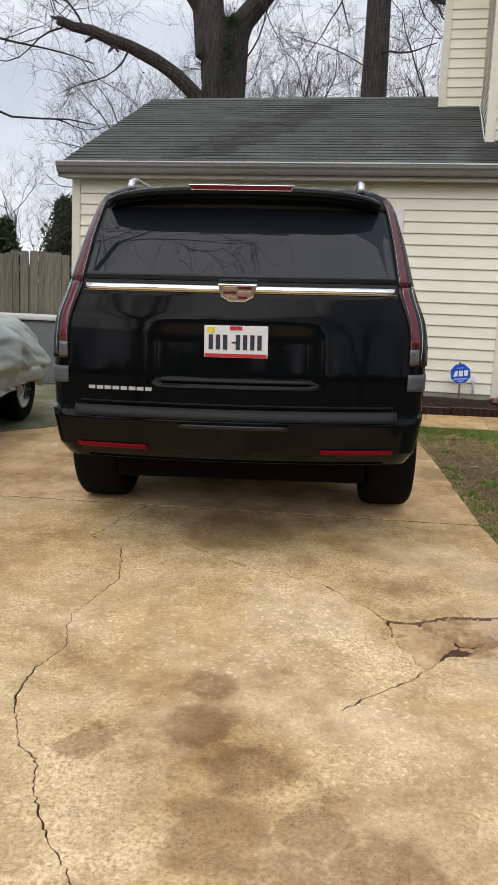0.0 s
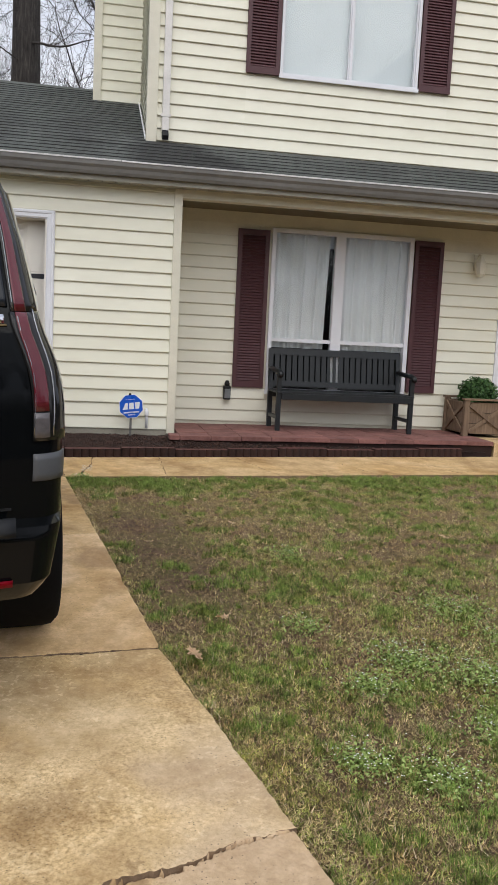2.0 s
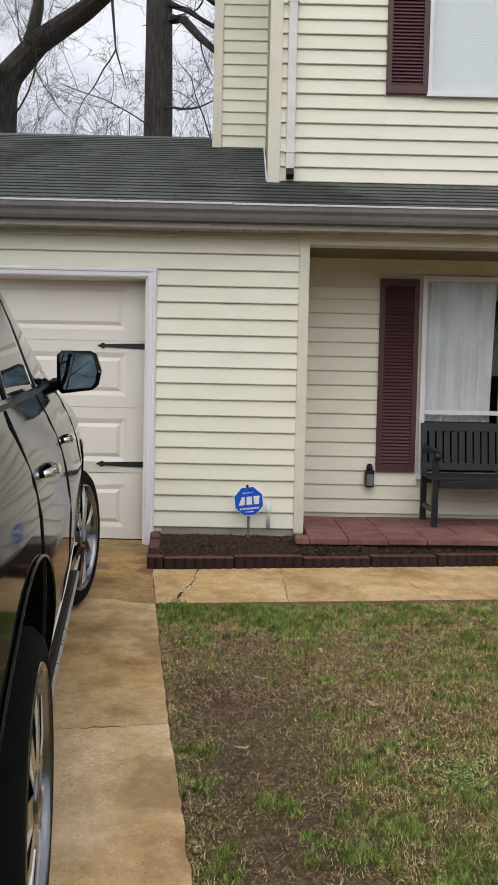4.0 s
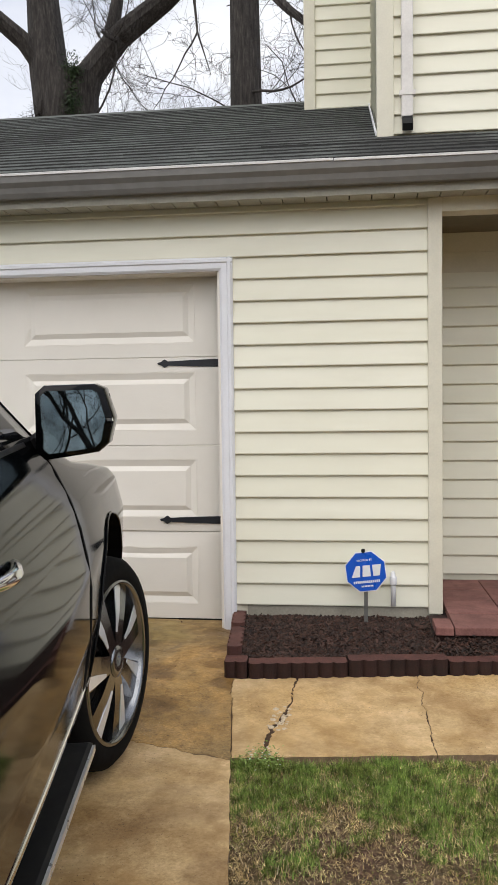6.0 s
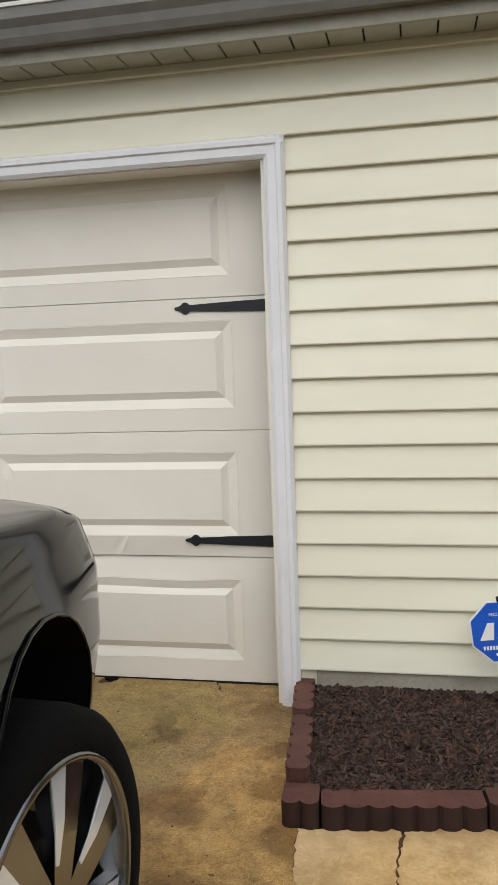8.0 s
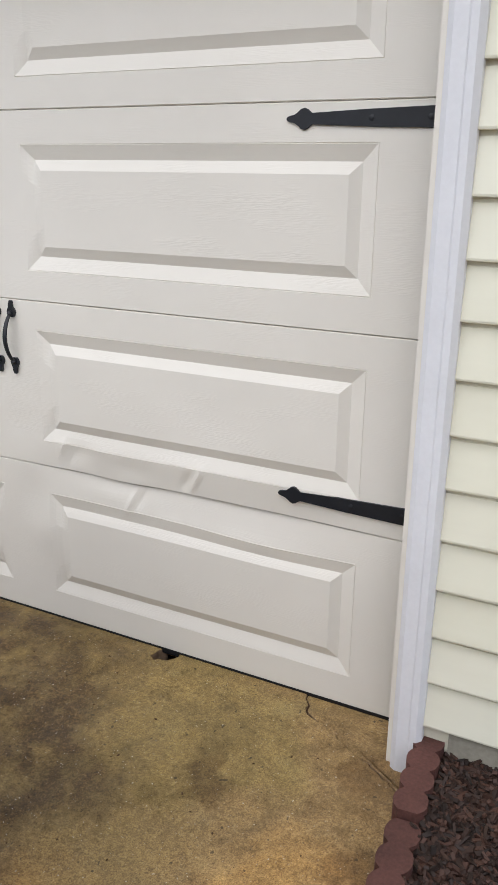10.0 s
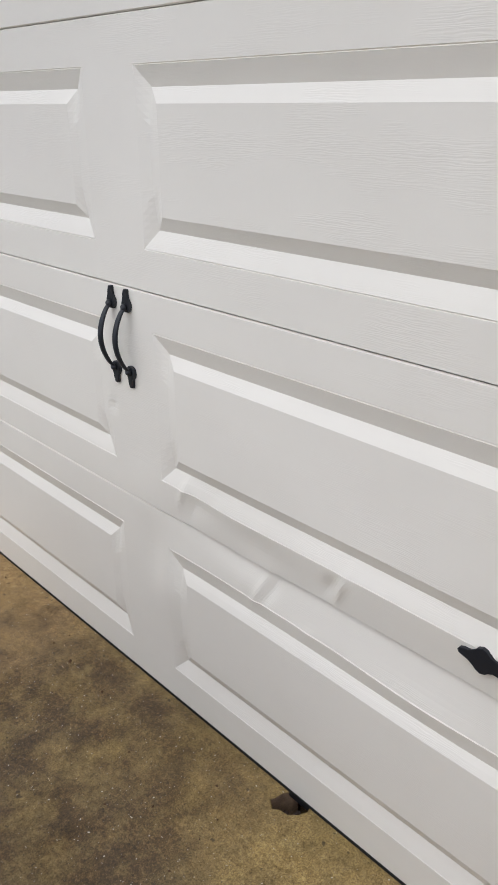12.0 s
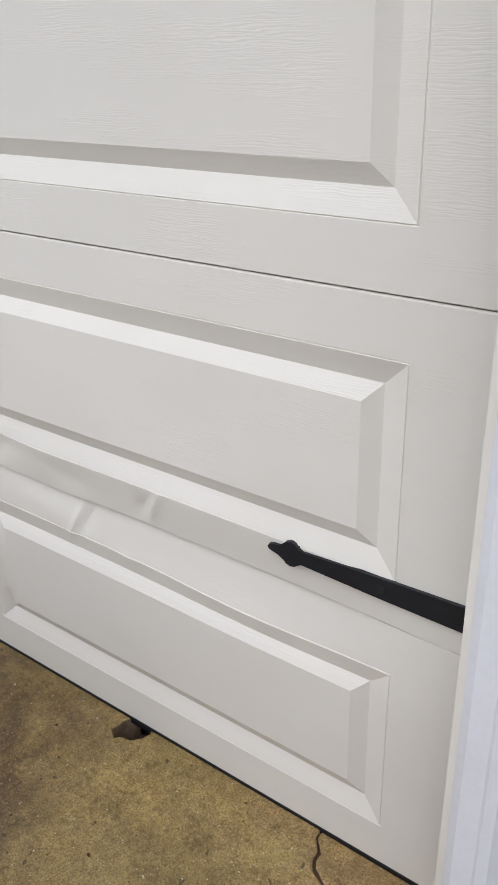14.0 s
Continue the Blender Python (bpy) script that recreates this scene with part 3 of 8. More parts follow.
def slab(name, outline, material, parent, drop=0.0, thick=0.12, gap=0.0015, seed=0, tilt=0.0):
    """A concrete piece with a rough outline that follows the rising ground."""
    rnd = random.Random(seed)
    pts = []
    for (x0, y0), (x1, y1) in zip(outline, outline[1:] + outline[:1]):
        near = max(abs(y0), abs(y1)) < 5 or (min(y0, y1) > 8 and min(x0, x1) > -1.2)
        n = max(1, int(math.hypot(x1 - x0, y1 - y0) / (0.013 if near else 0.035)))
        for i in range(n):
            pts.append((x0 + (x1 - x0) * i / n, y0 + (y1 - y0) * i / n))
    area = sum(a[0] * b[1] - b[0] * a[1] for a, b in zip(pts, pts[1:] + pts[:1]))
    if area < 0:
        pts = pts[::-1]
    bm = bmesh.new()
    ring = []
    for i, p in enumerate(pts):
        a, b = Vector(pts[i - 1]), Vector(pts[(i + 1) % len(pts)])
        d = (b - a).normalized()
        nrm = Vector((-d.y, d.x))
        wave = Vector((noise.noise((p[0] * 11, p[1] * 11, 3.0)), noise.noise((p[0] * 11, p[1] * 11, 9.0)))) * 0.016 + Vector((noise.noise((p[0] * 37, p[1] * 37, 5.0)), noise.noise((p[0] * 37, p[1] * 37, 13.0)))) * 0.009 + Vector((noise.noise((p[0] * 85, p[1] * 85, 7.0)), noise.noise((p[0] * 85, p[1] * 85, 15.0)))) * 0.008
        if abs(p[0] - drive_edge(p[1])) < 0.025 or (p[0] > 0 and abs(p[1] - walk_y(p[0])) < 0.03):
            wave *= 0.35 if p[1] < 8.15 else 0.12
        joint = abs(p[1] - 4.52 - 0.0844 * (p[0] + 3.95)) < 0.03 and p[0] > -3.9
        if joint:
            wave *= 0.4
        spur = p[1] < 3.14 and p[1] > 2.69 and abs(p[0] - np.interp(p[1], (2.706, 2.787, 2.897, 3.012, 3.15), (-0.181, -0.115, -0.012, 0.091, 0.198))) < 0.02
        q = Vector(p) + nrm * ((0.004 + 0.009 * abs(noise.noise((p[0] * 31, p[1] * 31, 17.0))) if joint else 0.0008 if spur else gap) + 0.003 * noise.noise((p[0] * 47, p[1] * 47, 21.0 + seed)) + 0.007 * max(0, noise.noise((p[0] * 7, p[1] * 7, 31.0)))) + wave
        ring.append(bm.verts.new((q.x, q.y, 0)))
    bm.faces.new(ring)
    for y in (-6, -2, 0, 1, 2, 2.75, 3.5, 4.25, 5, 5.65, 6.3, 7.5, 8.7, 9.4):
        bmesh.ops.bisect_plane(bm, geom=list(bm.verts) + list(bm.edges) + list(bm.faces), plane_co=(0, y, 0), plane_no=(0, 1, 0))
    # crumbled, rounded rim
    bmesh.ops.inset_region(bm, faces=list(bm.faces), thickness=0.004, use_boundary=True)
    worn = {v: 0.0015 + 0.006 * max(0.0, noise.noise((v.co.x * 29, v.co.y * 29, 41.0 + seed))) for v in bm.verts if v.is_boundary}
    ex = bmesh.ops.extrude_face_region(bm, geom=list(bm.faces))
    low = {v for v in ex["geom"] if isinstance(v, bmesh.types.BMVert)}
    for v in bm.verts:
        v.co.z = ramp_height(v.co.y) - drop + tilt * v.co.x - (thick if v in low else worn.get(v, 0.0))
    bm.normal_update()
    for f in bm.faces:
        f.material_index = 1 if abs(f.normal.z) < 0.5 else 0
    return obj(name, bm, [material, M_BROKEN], parent)


# The drive leans 9 degrees against the house. Its outline and cracks.
EDGE = [(3.6, -9.0), (1.75, 0.0), (0.80, 3.50)]
CRACK_L = [(-0.45, -0.5), (-0.62, 0.9), (-0.742, 1.72), (-0.86, 1.86), (-1.006, 2.043), (-1.043, 2.175), (-1.143, 2.242), (-1.297, 2.503), (-1.322, 2.64), (-1.285, 2.906), (-1.381, 3.181), (-1.325, 3.62), (-1.459, 4.012)]
CRACK_M = [(-1.459, 4.012), (-1.186, 4.154), (-0.76, 3.917), (-0.404, 3.827), (-0.198, 3.663), (-0.044, 3.483)]
RIM_TOP = [(-0.044, 3.483), (0.077, 3.501), (0.157, 3.557), (0.258, 3.605), (0.388, 3.622), (0.547, 3.69), (0.74, 3.745)]
RIM_LEFT = [(-0.044, 3.483), (-0.022, 3.346), (0.024, 3.236), (0.07, 3.18), (0.092, 3.103)]
RIM_LOW = [(0.092, 3.103), (0.122, 3.08), (0.184, 3.176), (0.217, 3.224), (0.329, 3.235), (0.426, 3.298), (0.504, 3.402), (0.618, 3.461), (0.72, 3.48), (0.81, 3.477)]
# a crack running out of the broken patch
SPUR = [(0.116, 3.068), (0.091, 3.012), (-0.012, 2.897), (-0.115, 2.787), (-0.181, 2.706)]
RIM_MID = [(0.085, 3.498), (0.162, 3.442), (0.219, 3.412), (0.265, 3.378), (0.332, 3.389), (0.42, 3.412), (0.504, 3.406)]
RIM_TIP = [(0.07, 3.18), (0.12, 3.172), (0.166, 3.159), (0.184, 3.176)]
JOINT_L, JOINT_M, JOINT_R = (-3.95, 4.52), (-1.55, 4.72), (0.435, 4.89)

def ground_z(x, y):
    """The lawn sheet, sunk a little under the slabs."""
    under = -3.0 < x < drive_edge(y) - 0.02 and -8.9 < y < 10.35
    hole = 0.06 * math.exp(-((x - 0.4) / 0.46) ** 4 - ((y - 3.42) / 0.36) ** 4)
    return ramp_height(y) - (0.085 + hole if under else 0.03)


base_bm = bmesh.new()
XS = [-3000, -600, -150, -60, -30, -16, -9, -6, -4, -3.05, *[-3.0 + i * 0.1 for i in range(1, 50)], 2.4, 3, 4, 6, 9, 14, 22, 35, 60, 150, 600, 3000]
YS = [-3000, -600, -150, -60, -30, -18, -10, -6, -3, -1, 0, 1, 1.5, 2, 2.5, 2.8, *[3 + i * 0.1 for i in range(0, 10)], *[4 + 0.2 * i for i in range(31)], 10.4, 11, 12, 14, 17, 21, 26, 33, 45, 70, 150, 600, 3000]
ground = setting("ground", sheet(lambda x, y: (x, y, ground_z(x, y)), XS, YS, base_bm), M_LAWN, "thin patchy lawn and bare brown soil around the drive", True)

def mossy_ground():
    k = Nodes("mossy_ground", (0.14, 0.13, 0.06), 0.9)
    base = k.ramp(k.noise(4, 6, 0.7), [(0.3, (0.16, 0.15, 0.11)), (0.6, (0.26, 0.245, 0.185))])
    k.color(k.mix(k.grey(k.noise(1.3, 6, 0.7), 0.40, 0.58, 0, 0.85), base, k.ramp(k.noise(50, 5, 0.8), [(0.3, (0.05, 0.06, 0.014)), (0.7, (0.17, 0.18, 0.055))])))
    k.bump(k.noise(60, 6, 0.75), 0.6, 0.01)
    return k.m


setting("pavement_side", sheet(lambda x, y: (x, y, ramp_height(y) - 0.022), steps(-9.0, -2.7, 14), steps(3.0, 12.3, 24)), mossy_ground(), "old mossy grey-green paving beside the garage", True)
drive = tagged(new("road"), "tan cracked concrete driveway leading to the garage", kind="structure")
drive.name = "driveway"
slab("slab", [(-4.6, -9.0), (-1.6, -9.0)] + [(-0.3, -3.0)] + CRACK_L + [(-1.679, 4.129), JOINT_M, JOINT_L], M_CONC, drive, seed=1)
slab("slab", [(-1.6, -9.0)] + EDGE[:2] + [(0.93, 3.02)] + [(0.81, 3.477)] + RIM_LOW[::-1][1:-1] + SPUR + [(x - 0.001, y + 0.001) for x, y in SPUR[::-1][1:]] + RIM_LEFT[::-1] + CRACK_M[::-1][1:] + CRACK_L[::-1][1:] + [(-0.3, -3.0)], M_CONC, drive, seed=2)
slab("slab", CRACK_M + RIM_TOP[1:] + [JOINT_R, JOINT_M, (-1.679, 4.129)], M_CONC, drive, seed=3)
slab("slab", [JOINT_L, JOINT_M, JOINT_R, (0.18, 6.44), (-1.5, 6.16), (-3.5, 6.0), (-3.85, 5.5)], M_BEIGE, drive, seed=8)
slab("slab", [(0.18, 6.44), (-0.065, 8.19), (-0.5, 8.33), (-3.0, 8.0), (-2.9, 6.95), (-3.5, 6.0), (-1.5, 6.16)], M_WALK, drive, seed=9)
slab("slab", [(-0.065, 8.19), (-0.182, 9.07), (-0.185, 9.13), (-0.225, 9.74), (-0.5, 9.895), (-0.624, 9.948), (-0.66, 10.05), (-1.10, 10.05), (-1.094, 10.02), (-1.104, 9.998), (-1.112, 9.975), (-1.13, 9.968), (-1.15, 9.966), (-1.168, 9.98), (-1.17, 10.008), (-1.165, 10.03), (-1.16, 10.05), (-3.1, 10.05), (-3.0, 8.0), (-0.5, 8.33)], M_DAMP, drive, seed=10, gap=0.0)
slab("fragment", [(-0.225, 9.74), (-0.225, 10.05), (-0.66, 10.05), (-0.624, 9.948), (-0.5, 9.895)], M_DAMP, drive, seed=11, drop=0.003, gap=0.0016)


def edging_y(x):
    return 9.085 + 0.115 * (x + 0.17)


walkway = tagged(new("pavement"), "tan concrete footpath along the flower bed", kind="structure")
WJ = [(-0.185, -0.065), (0.147, 0.059), (0.741, 0.753), (1.47, 1.75), (2.3, 2.7), (3.2, 3.55), (4.3, 4.7), (5.6, 6.0), (7.0, 7.4), (9.0, 9.4)]
for i, ((a0, b0), (a1, b1)) in enumerate(zip(WJ, WJ[1:])):
    mid_l = [(0.126, 8.77), (0.106, 8.66), (0.06, 8.52)] if i == 0 else [(0.13, 8.77), (0.13, 8.64), (0.078, 8.51)]
    outline = [(b0, walk_y(b0))] + [(b1, walk_y(b1))] + (mid_l[::-1] if i == 0 else []) + [(a1, edging_y(a1)), (a0, edging_y(a0))] + (mid_l if i == 1 else [])
    slab("slab", outline, M_WALK, walkway, seed=20 + i, drop=0.003, gap=0.0015)

# dark soil in the joints and cracks
def soil_depth(x, y):
    pit = 0.09 * math.exp(-((x - 0.40) / 0.46) ** 8 - ((y - 3.45) / 0.33) ** 8)
    return 0.009 + pit + 0.09 * math.exp(-((x + 1.13) / 0.09) ** 4 - ((y - 10.02) / 0.08) ** 4)


def soil_x(u, y):
    left = float(np.interp(y, (-9, 4.5, 6, 6.95, 8, 10.1), (-4.5, -3.85, -3.4, -2.8, -2.9, -3.0)))
    return left + u * (drive_edge(y) - 0.04 - left)


soil = bmesh.new()
sheet(lambda u, v: (soil_x(u, v), v, ramp_height(v) - soil_depth(soil_x(u, v), v)), steps(0, 1, 100), steps(-1, 10.04, 220), soil)
sheet(lambda u, v: (u, walk_y(u) + 0.02 + v * (edging_y(u) - walk_y(u) - 0.02), ramp_height(walk_y(u) + v * 0.87) - 0.009), steps(-0.17, 9.0, 30), steps(0, 1, 4), soil)
setting("ground_soil", soil, M_DIRT, "dark packed soil under the concrete slabs")

# the broken patch: rough sunken concrete with a split across it and a hole
def gap_to(line, x, y):
    """Distance from a point to a line of joined points, and how far along it lies."""
    best, run, at = 9.0, 0.0, 0.0
    for (ax, ay), (bx, by) in zip(line, line[1:]):
        L = math.hypot(bx - ax, by - ay)
        t = max(0.0, min(1.0, ((x - ax) * (bx - ax) + (y - ay) * (by - ay)) / (L * L)))
        d = math.hypot(x - ax - t * (bx - ax), y - ay - t * (by - ay))
        if d < best:
            best, at = d, run + t * L
        run += L
    return best, at


def patch_drop(x, y):
    """How far the broken surface lies under the drive's face: three settled pieces with dirt-filled splits between them."""
    wob = 0.012 * noise.noise((x * 19, y * 19, 2.0)) + 0.007 * noise.noise((x * 55, y * 55, 4.0)) + 0.004 * noise.noise((x * 130, y * 130, 6.0))
    d_mid, along_mid = gap_to(RIM_MID, x + wob, y + wob)
    d_top, along = gap_to(RIM_TOP, x + wob, y - wob)
    d_low, _ = gap_to(RIM_LOW, x - wob, y + wob)
    d_left, _ = gap_to(RIM_LEFT, x + wob, y + wob)
    d_tip, _ = gap_to(RIM_TIP, x + wob, y - wob)
    upper = y > float(np.interp(x, [p[0] for p in RIM_MID], [p[1] for p in RIM_MID])) and x > 0.08
    hole = math.exp(-((x - 0.245 - 0.62 * (y - 3.29)) / 0.052) ** 2 - ((y - 3.29) / 0.095) ** 2)
    if upper:
        base = 0.004 + 0.010 * max(0.0, 1 - d_mid / 0.06) * max(0.0, min(1.0, (x - 0.2) / 0.1))
    elif y < 3.17 - 0.1 * (x - 0.07):
        base = 0.003
    elif x < 0.26:
        base = 0.007 + 0.012 * max(0.0, min(1.0, (x - 0.08) / 0.16))
    else:
        base = 0.007 + 0.008 * noise.noise((x * 40, y * 40, 11.0)) + 0.010 * max(0.0, 1 - d_low / 0.03)
    w_mid = float(np.interp(along_mid, (0.0, 0.1, 0.19, 0.26, 0.45), (0.006, 0.008, 0.016, 0.018, 0.010)))
    w_top = float(np.interp(along, (0.0, 0.1, 0.2, 0.34, 0.5, 0.62, 0.8), (0.009, 0.011, 0.018, 0.014, 0.008, 0.005, 0.003)))
    crack = max(0.0, 1 - (d_mid / w_mid) ** 2) + max(0.0, 1 - (d_top / w_top) ** 2) + 0.7 * max(0.0, 1 - (d_tip / 0.006) ** 2)
    crack += max(0.0, 1 - (d_low / (0.002 if x < 0.40 else 0.008 if x < 0.62 else 0.004)) ** 2) + max(0.0, 1 - (d_left / 0.009) ** 2) * (0.9 if y > 3.29 else 0.3)
    rough = 0.0025 * noise.noise((x * 33, y * 33, 7.0)) + 0.002 * noise.noise((x * 90, y * 90, 9.0)) + 0.003 * noise.noise((x * 9, y * 9, 5.0))
    return max(0.0015, base + 0.050 * hole + 0.042 * min(1.2, crack) + rough)


PATCH_L, PATCH_Y = -0.10, (3.05, 3.77)
pm = bmesh.new()
sheet(lambda u, y: ((lambda x: (x, y, ramp_height(y) - patch_drop(x, y)))(PATCH_L + u * (drive_edge(y) - 0.006 - PATCH_L))), steps(0, 1, 300), steps(*PATCH_Y, 240), pm)
obj("fragment", pm, M_SETTLED, drive, True)
# loose dirt settled in its splits and hole
dirt = bmesh.new()
sheet(lambda u, y: ((lambda x: (x, y, ramp_height(y) - 0.036 - 0.004 * noise.noise((x * 12, y * 12, 1.0)) - 0.003 * noise.noise((x * 50, y * 50, 3.0))))(PATCH_L + u * (drive_edge(y) - 0.02 - PATCH_L))), steps(0, 1, 120), steps(*PATCH_Y, 100), dirt)
setting("ground_dirt", dirt, M_DIRT, "loose brown dirt in the hole of the drive", True)

# crumbled bits of concrete in the footpath's crack and round the broken patch
rnd = random.Random(12)
# the last six, dark as soil, put in the shade of the door hole
CHIPS = [(0.10 + 0.035 * math.sin(i * 2.4), 8.50 + 0.015 * i, rnd.uniform(0.006, 0.02)) for i in range(16)] + [(rnd.uniform(-0.035, 0.03), rnd.uniform(3.26, 3.47), rnd.uniform(0.003, 0.010)) for i in range(16)] + [(0.105 + rnd.gauss(0, 0.022), rnd.uniform(8.50, 8.76), rnd.uniform(0.003, 0.010)) for i in range(46)] + [(-1.13 + 0.022 * math.sin(i * 2.1), 10.008 + 0.014 * math.cos(i * 1.7), 0.007 + 0.002 * (i % 3)) for i in range(6)]
for x, y, r in CHIPS:
    bm = bmesh.new()
    bmesh.ops.create_icosphere(bm, subdivisions=1, radius=r)
    for v in bm.verts:
        v.co *= rnd.uniform(0.65, 1.2)
        v.co.z *= 0.6
    o = obj("fragment", bm, M_SOIL if y > 9.5 else M_CRUMB if y > 8 else M_OLD, walkway if 8 < y < 9.5 else drive)
    o.location = (x, y, ramp_height(y) - (0.035 if y > 9.5 else 0.006 if y > 8 else 0.012))

# small dark bits drawn for pits and crumbs, and a few pale bits of straw lying on the apron
rs = np.random.RandomState(44)
lv, lf, pv, pf = [], [], [], []
for i in range(130):
    x, y = -0.35 - 2.2 * rs.rand(), 8.6 + 1.38 * rs.rand() ** 0.7
    pale = i % 9 == 0
    r = rs.uniform(0.002, 0.006) * (1.6 if i % 13 == 0 else 1.0)
    V, Fc = (pv, pf) if pale else (lv, lf)
    n, a0 = len(V), rs.rand() * 6.28
    long = 2.6 if pale else rs.uniform(1.0, 1.7)
    for k in range(6):
        a = k * math.pi / 3
        u, w = r * long * math.cos(a) * rs.uniform(0.7, 1.1), r * (0.25 if pale else 0.8) * math.sin(a) * rs.uniform(0.7, 1.1)
        V.append((x + u * math.cos(a0) - w * math.sin(a0), y + u * math.sin(a0) + w * math.cos(a0), ramp_height(y) - 0.002))
    V.append((x, y, ramp_height(y) + 0.0015 + 0.4 * r))
    Fc += [(n + k, n + (k + 1) % 6, n + 6) for k in range(6)]
tagged(raw("dirt_crumbs", lv, lf, M_DIRT), "dark bits for pits and crumbs of dirt on the apron", "dirt", kind="stuff")
tagged(raw("straw_bits", pv, pf, M_STALK), "pale bits of straw scattered on the apron", "straw", kind="stuff")

# ---- the house ----
FRONT, BACK, LAP = 9.86, 10.72, 0.129
DOOR_L, DOOR_R, DOOR_TOP, DOOR_Y = -3.07, -0.357, 2.67, 10.03


def planks(parent, runs, axis, face, out, z0, z1, first=None):
    """Lap siding: runs of (a, b) along the wall, one board a course; out is the side that it faces."""
    z = first if first is not None else z0
    while z < z1 - 0.01:
        top = min(z + LAP, z1 + 0.006)
        for a, b, lo, hi in runs:
            if z + LAP * 0.5 < lo or z + LAP * 0.5 > hi:
                continue
            q = [(face, z + 0.004), (face + out * 0.014, z + 0.001), (face + out * 0.0195, z + 0.003), (face + out * 0.0205, z + 0.008), (face + out * 0.004, top - 0.010), (face, top - 0.009)]
            obj("plank", prism(q, "x" if axis == "x" else "y", a, b), M_SIDING, parent) if axis == "x" else obj("plank", prism([(p[0], p[1]) for p in q], "y", a, b), M_SIDING, parent)
        z += LAP


core = bmesh.new()
for q in ((-4.29, DOOR_L, 0.5, 3.05), (DOOR_R, 0.94, 0.5, 3.05), (DOOR_L, DOOR_R, DOOR_TOP, 3.05)):
    box(q[0], q[1], FRONT + 0.018, FRONT + 0.16, q[2], q[3], core)
wall_garage = setting("wall_garage_front", core, M_TRIM, "cream vinyl lap siding on the garage front")
wall_side = setting("wall_garage_side", box(-4.29, -4.13, FRONT + 0.16, 16.5, 0.45, 3.05), M_TRIM, "cream sided end wall of the garage")
gable = setting("wall_garage_gable", prism([(FRONT + 0.02, 3.05), (13.1, 4.62), (16.5, 3.05)], "x", -4.28, -4.14), M_TRIM, "cream gable over the garage end wall")
wall_return = setting("wall_porch_side", box(0.80, 0.928, FRONT + 0.16, BACK - 0.002, 0.6, 3.05), M_TRIM, "cream sided side wall of the porch")
porch_core = bmesh.new()
for q in ((0.928, 2.04, 0.5, 3.05), (3.68, 4.86, 0.5, 3.05), (5.8, 10.0, 0.5, 3.05), (2.04, 3.68, 0.5, 1.05), (2.04, 3.68, 2.85, 3.05), (4.86, 5.8, 2.78, 3.05)):
    box(q[0], q[1], BACK, BACK + 0.15, q[2], q[3], porch_core)
wall_porch = setting("wall_porch", porch_core, M_TRIM, "shaded cream lap siding at the back of the porch")
up = bmesh.new()
for q in ((0.64, 2.02, 3.3, 7.3), (3.58, 10.0, 3.3, 7.3), (2.02, 3.58, 3.3, 4.45), (2.02, 3.58, 5.72, 7.3)):
    box(q[0], q[1], BACK, BACK + 0.15, q[2], q[3], up)
box(0.64, 0.79, BACK + 0.15, 12.55, 3.3, 7.3, up)
box(0.07, 0.64, 12.55, 12.7, 3.9, 7.3, up)
box(0.07, 0.22, 12.7, 16.5, 3.9, 7.3, up)
box(0.07, 10.0, 16.5, 16.65, 0.5, 7.3, up)
box(-4.29, 0.07, 16.5, 16.65, 0.5, 3.05, up)
box(9.85, 10.0, BACK + 0.15, 16.5, 0.5, 7.3, up)
wall_upper = setting("wall_upper", up, M_TRIM, "cream sided walls of the upper storey")
setting("foundation", box(-0.2, 0.92, FRONT + 0.012, FRONT + 0.17, 0.40, 0.676), M_BLOCK, "mossy grey foundation blocks under the siding")
setting("floor_garage", box(-4.13, 0.8, 10.1, 16.5, 0.3, 0.52), M_CONC, "concrete garage floor")
setting("ceiling_garage", box(-4.13, 10.0, 10.1, 16.5, 3.06, 3.12), M_WHITE, "plain ceiling over the ground storey")
setting("wall_room_back", box(0.93, 9.85, 14.0, 14.1, 0.5, 6.4), M_DARK, "dark back wall of the rooms")

planks(wall_garage, [(-0.264, 0.866, 0, 2.74), (-4.29, -3.162, 0, 2.74), (-4.29, 0.866, 2.74, 3.2)], "x", FRONT + 0.018, -1, 0.674, 3.04)
planks(wall_porch, [(0.945, 1.655, 0, 9), (1.655, 2.03, 0, 1.06), (2.03, 3.69, 0, 1.0), (3.69, 4.05, 0, 1.06), (4.045, 4.79, 0, 9), (5.87, 10, 0, 9)], "x", BACK, -1, 0.70, 2.74)
setting("frieze_porch", box(0.945, 10, BACK - 0.013, BACK - 0.001, 2.87, 3.05), M_TRIM, "plain cream band over the porch window")
planks(wall_upper, [(0.72, 1.66, 0, 9), (1.66, 3.96, 0, 4.42), (3.96, 10, 0, 9), (1.66, 3.96, 5.76, 9)], "x", BACK, -1, 3.665, 7.3)
planks(wall_upper, [(0.13, 0.63, 0, 9)], "x", 12.55, -1, 4.50, 7.3)
planks(wall_upper, [(10.72, 12.53, 0, 9)], "y", 0.64, -1, 3.5, 7.3)
planks(wall_side, [(FRONT + 0.08, 16.5, 0, 9)], "y", -4.29, -1, 0.6, 3.05)


def trim(name, bm, label, m=None):
    return setting(name, bm, m or M_TRIM, label)


trim("trim_corner_post", box(0.865, 0.946, FRONT - 0.012, FRONT + 0.07, 0.64, 3.035, bevel=0.004), "cream corner post between garage and porch")
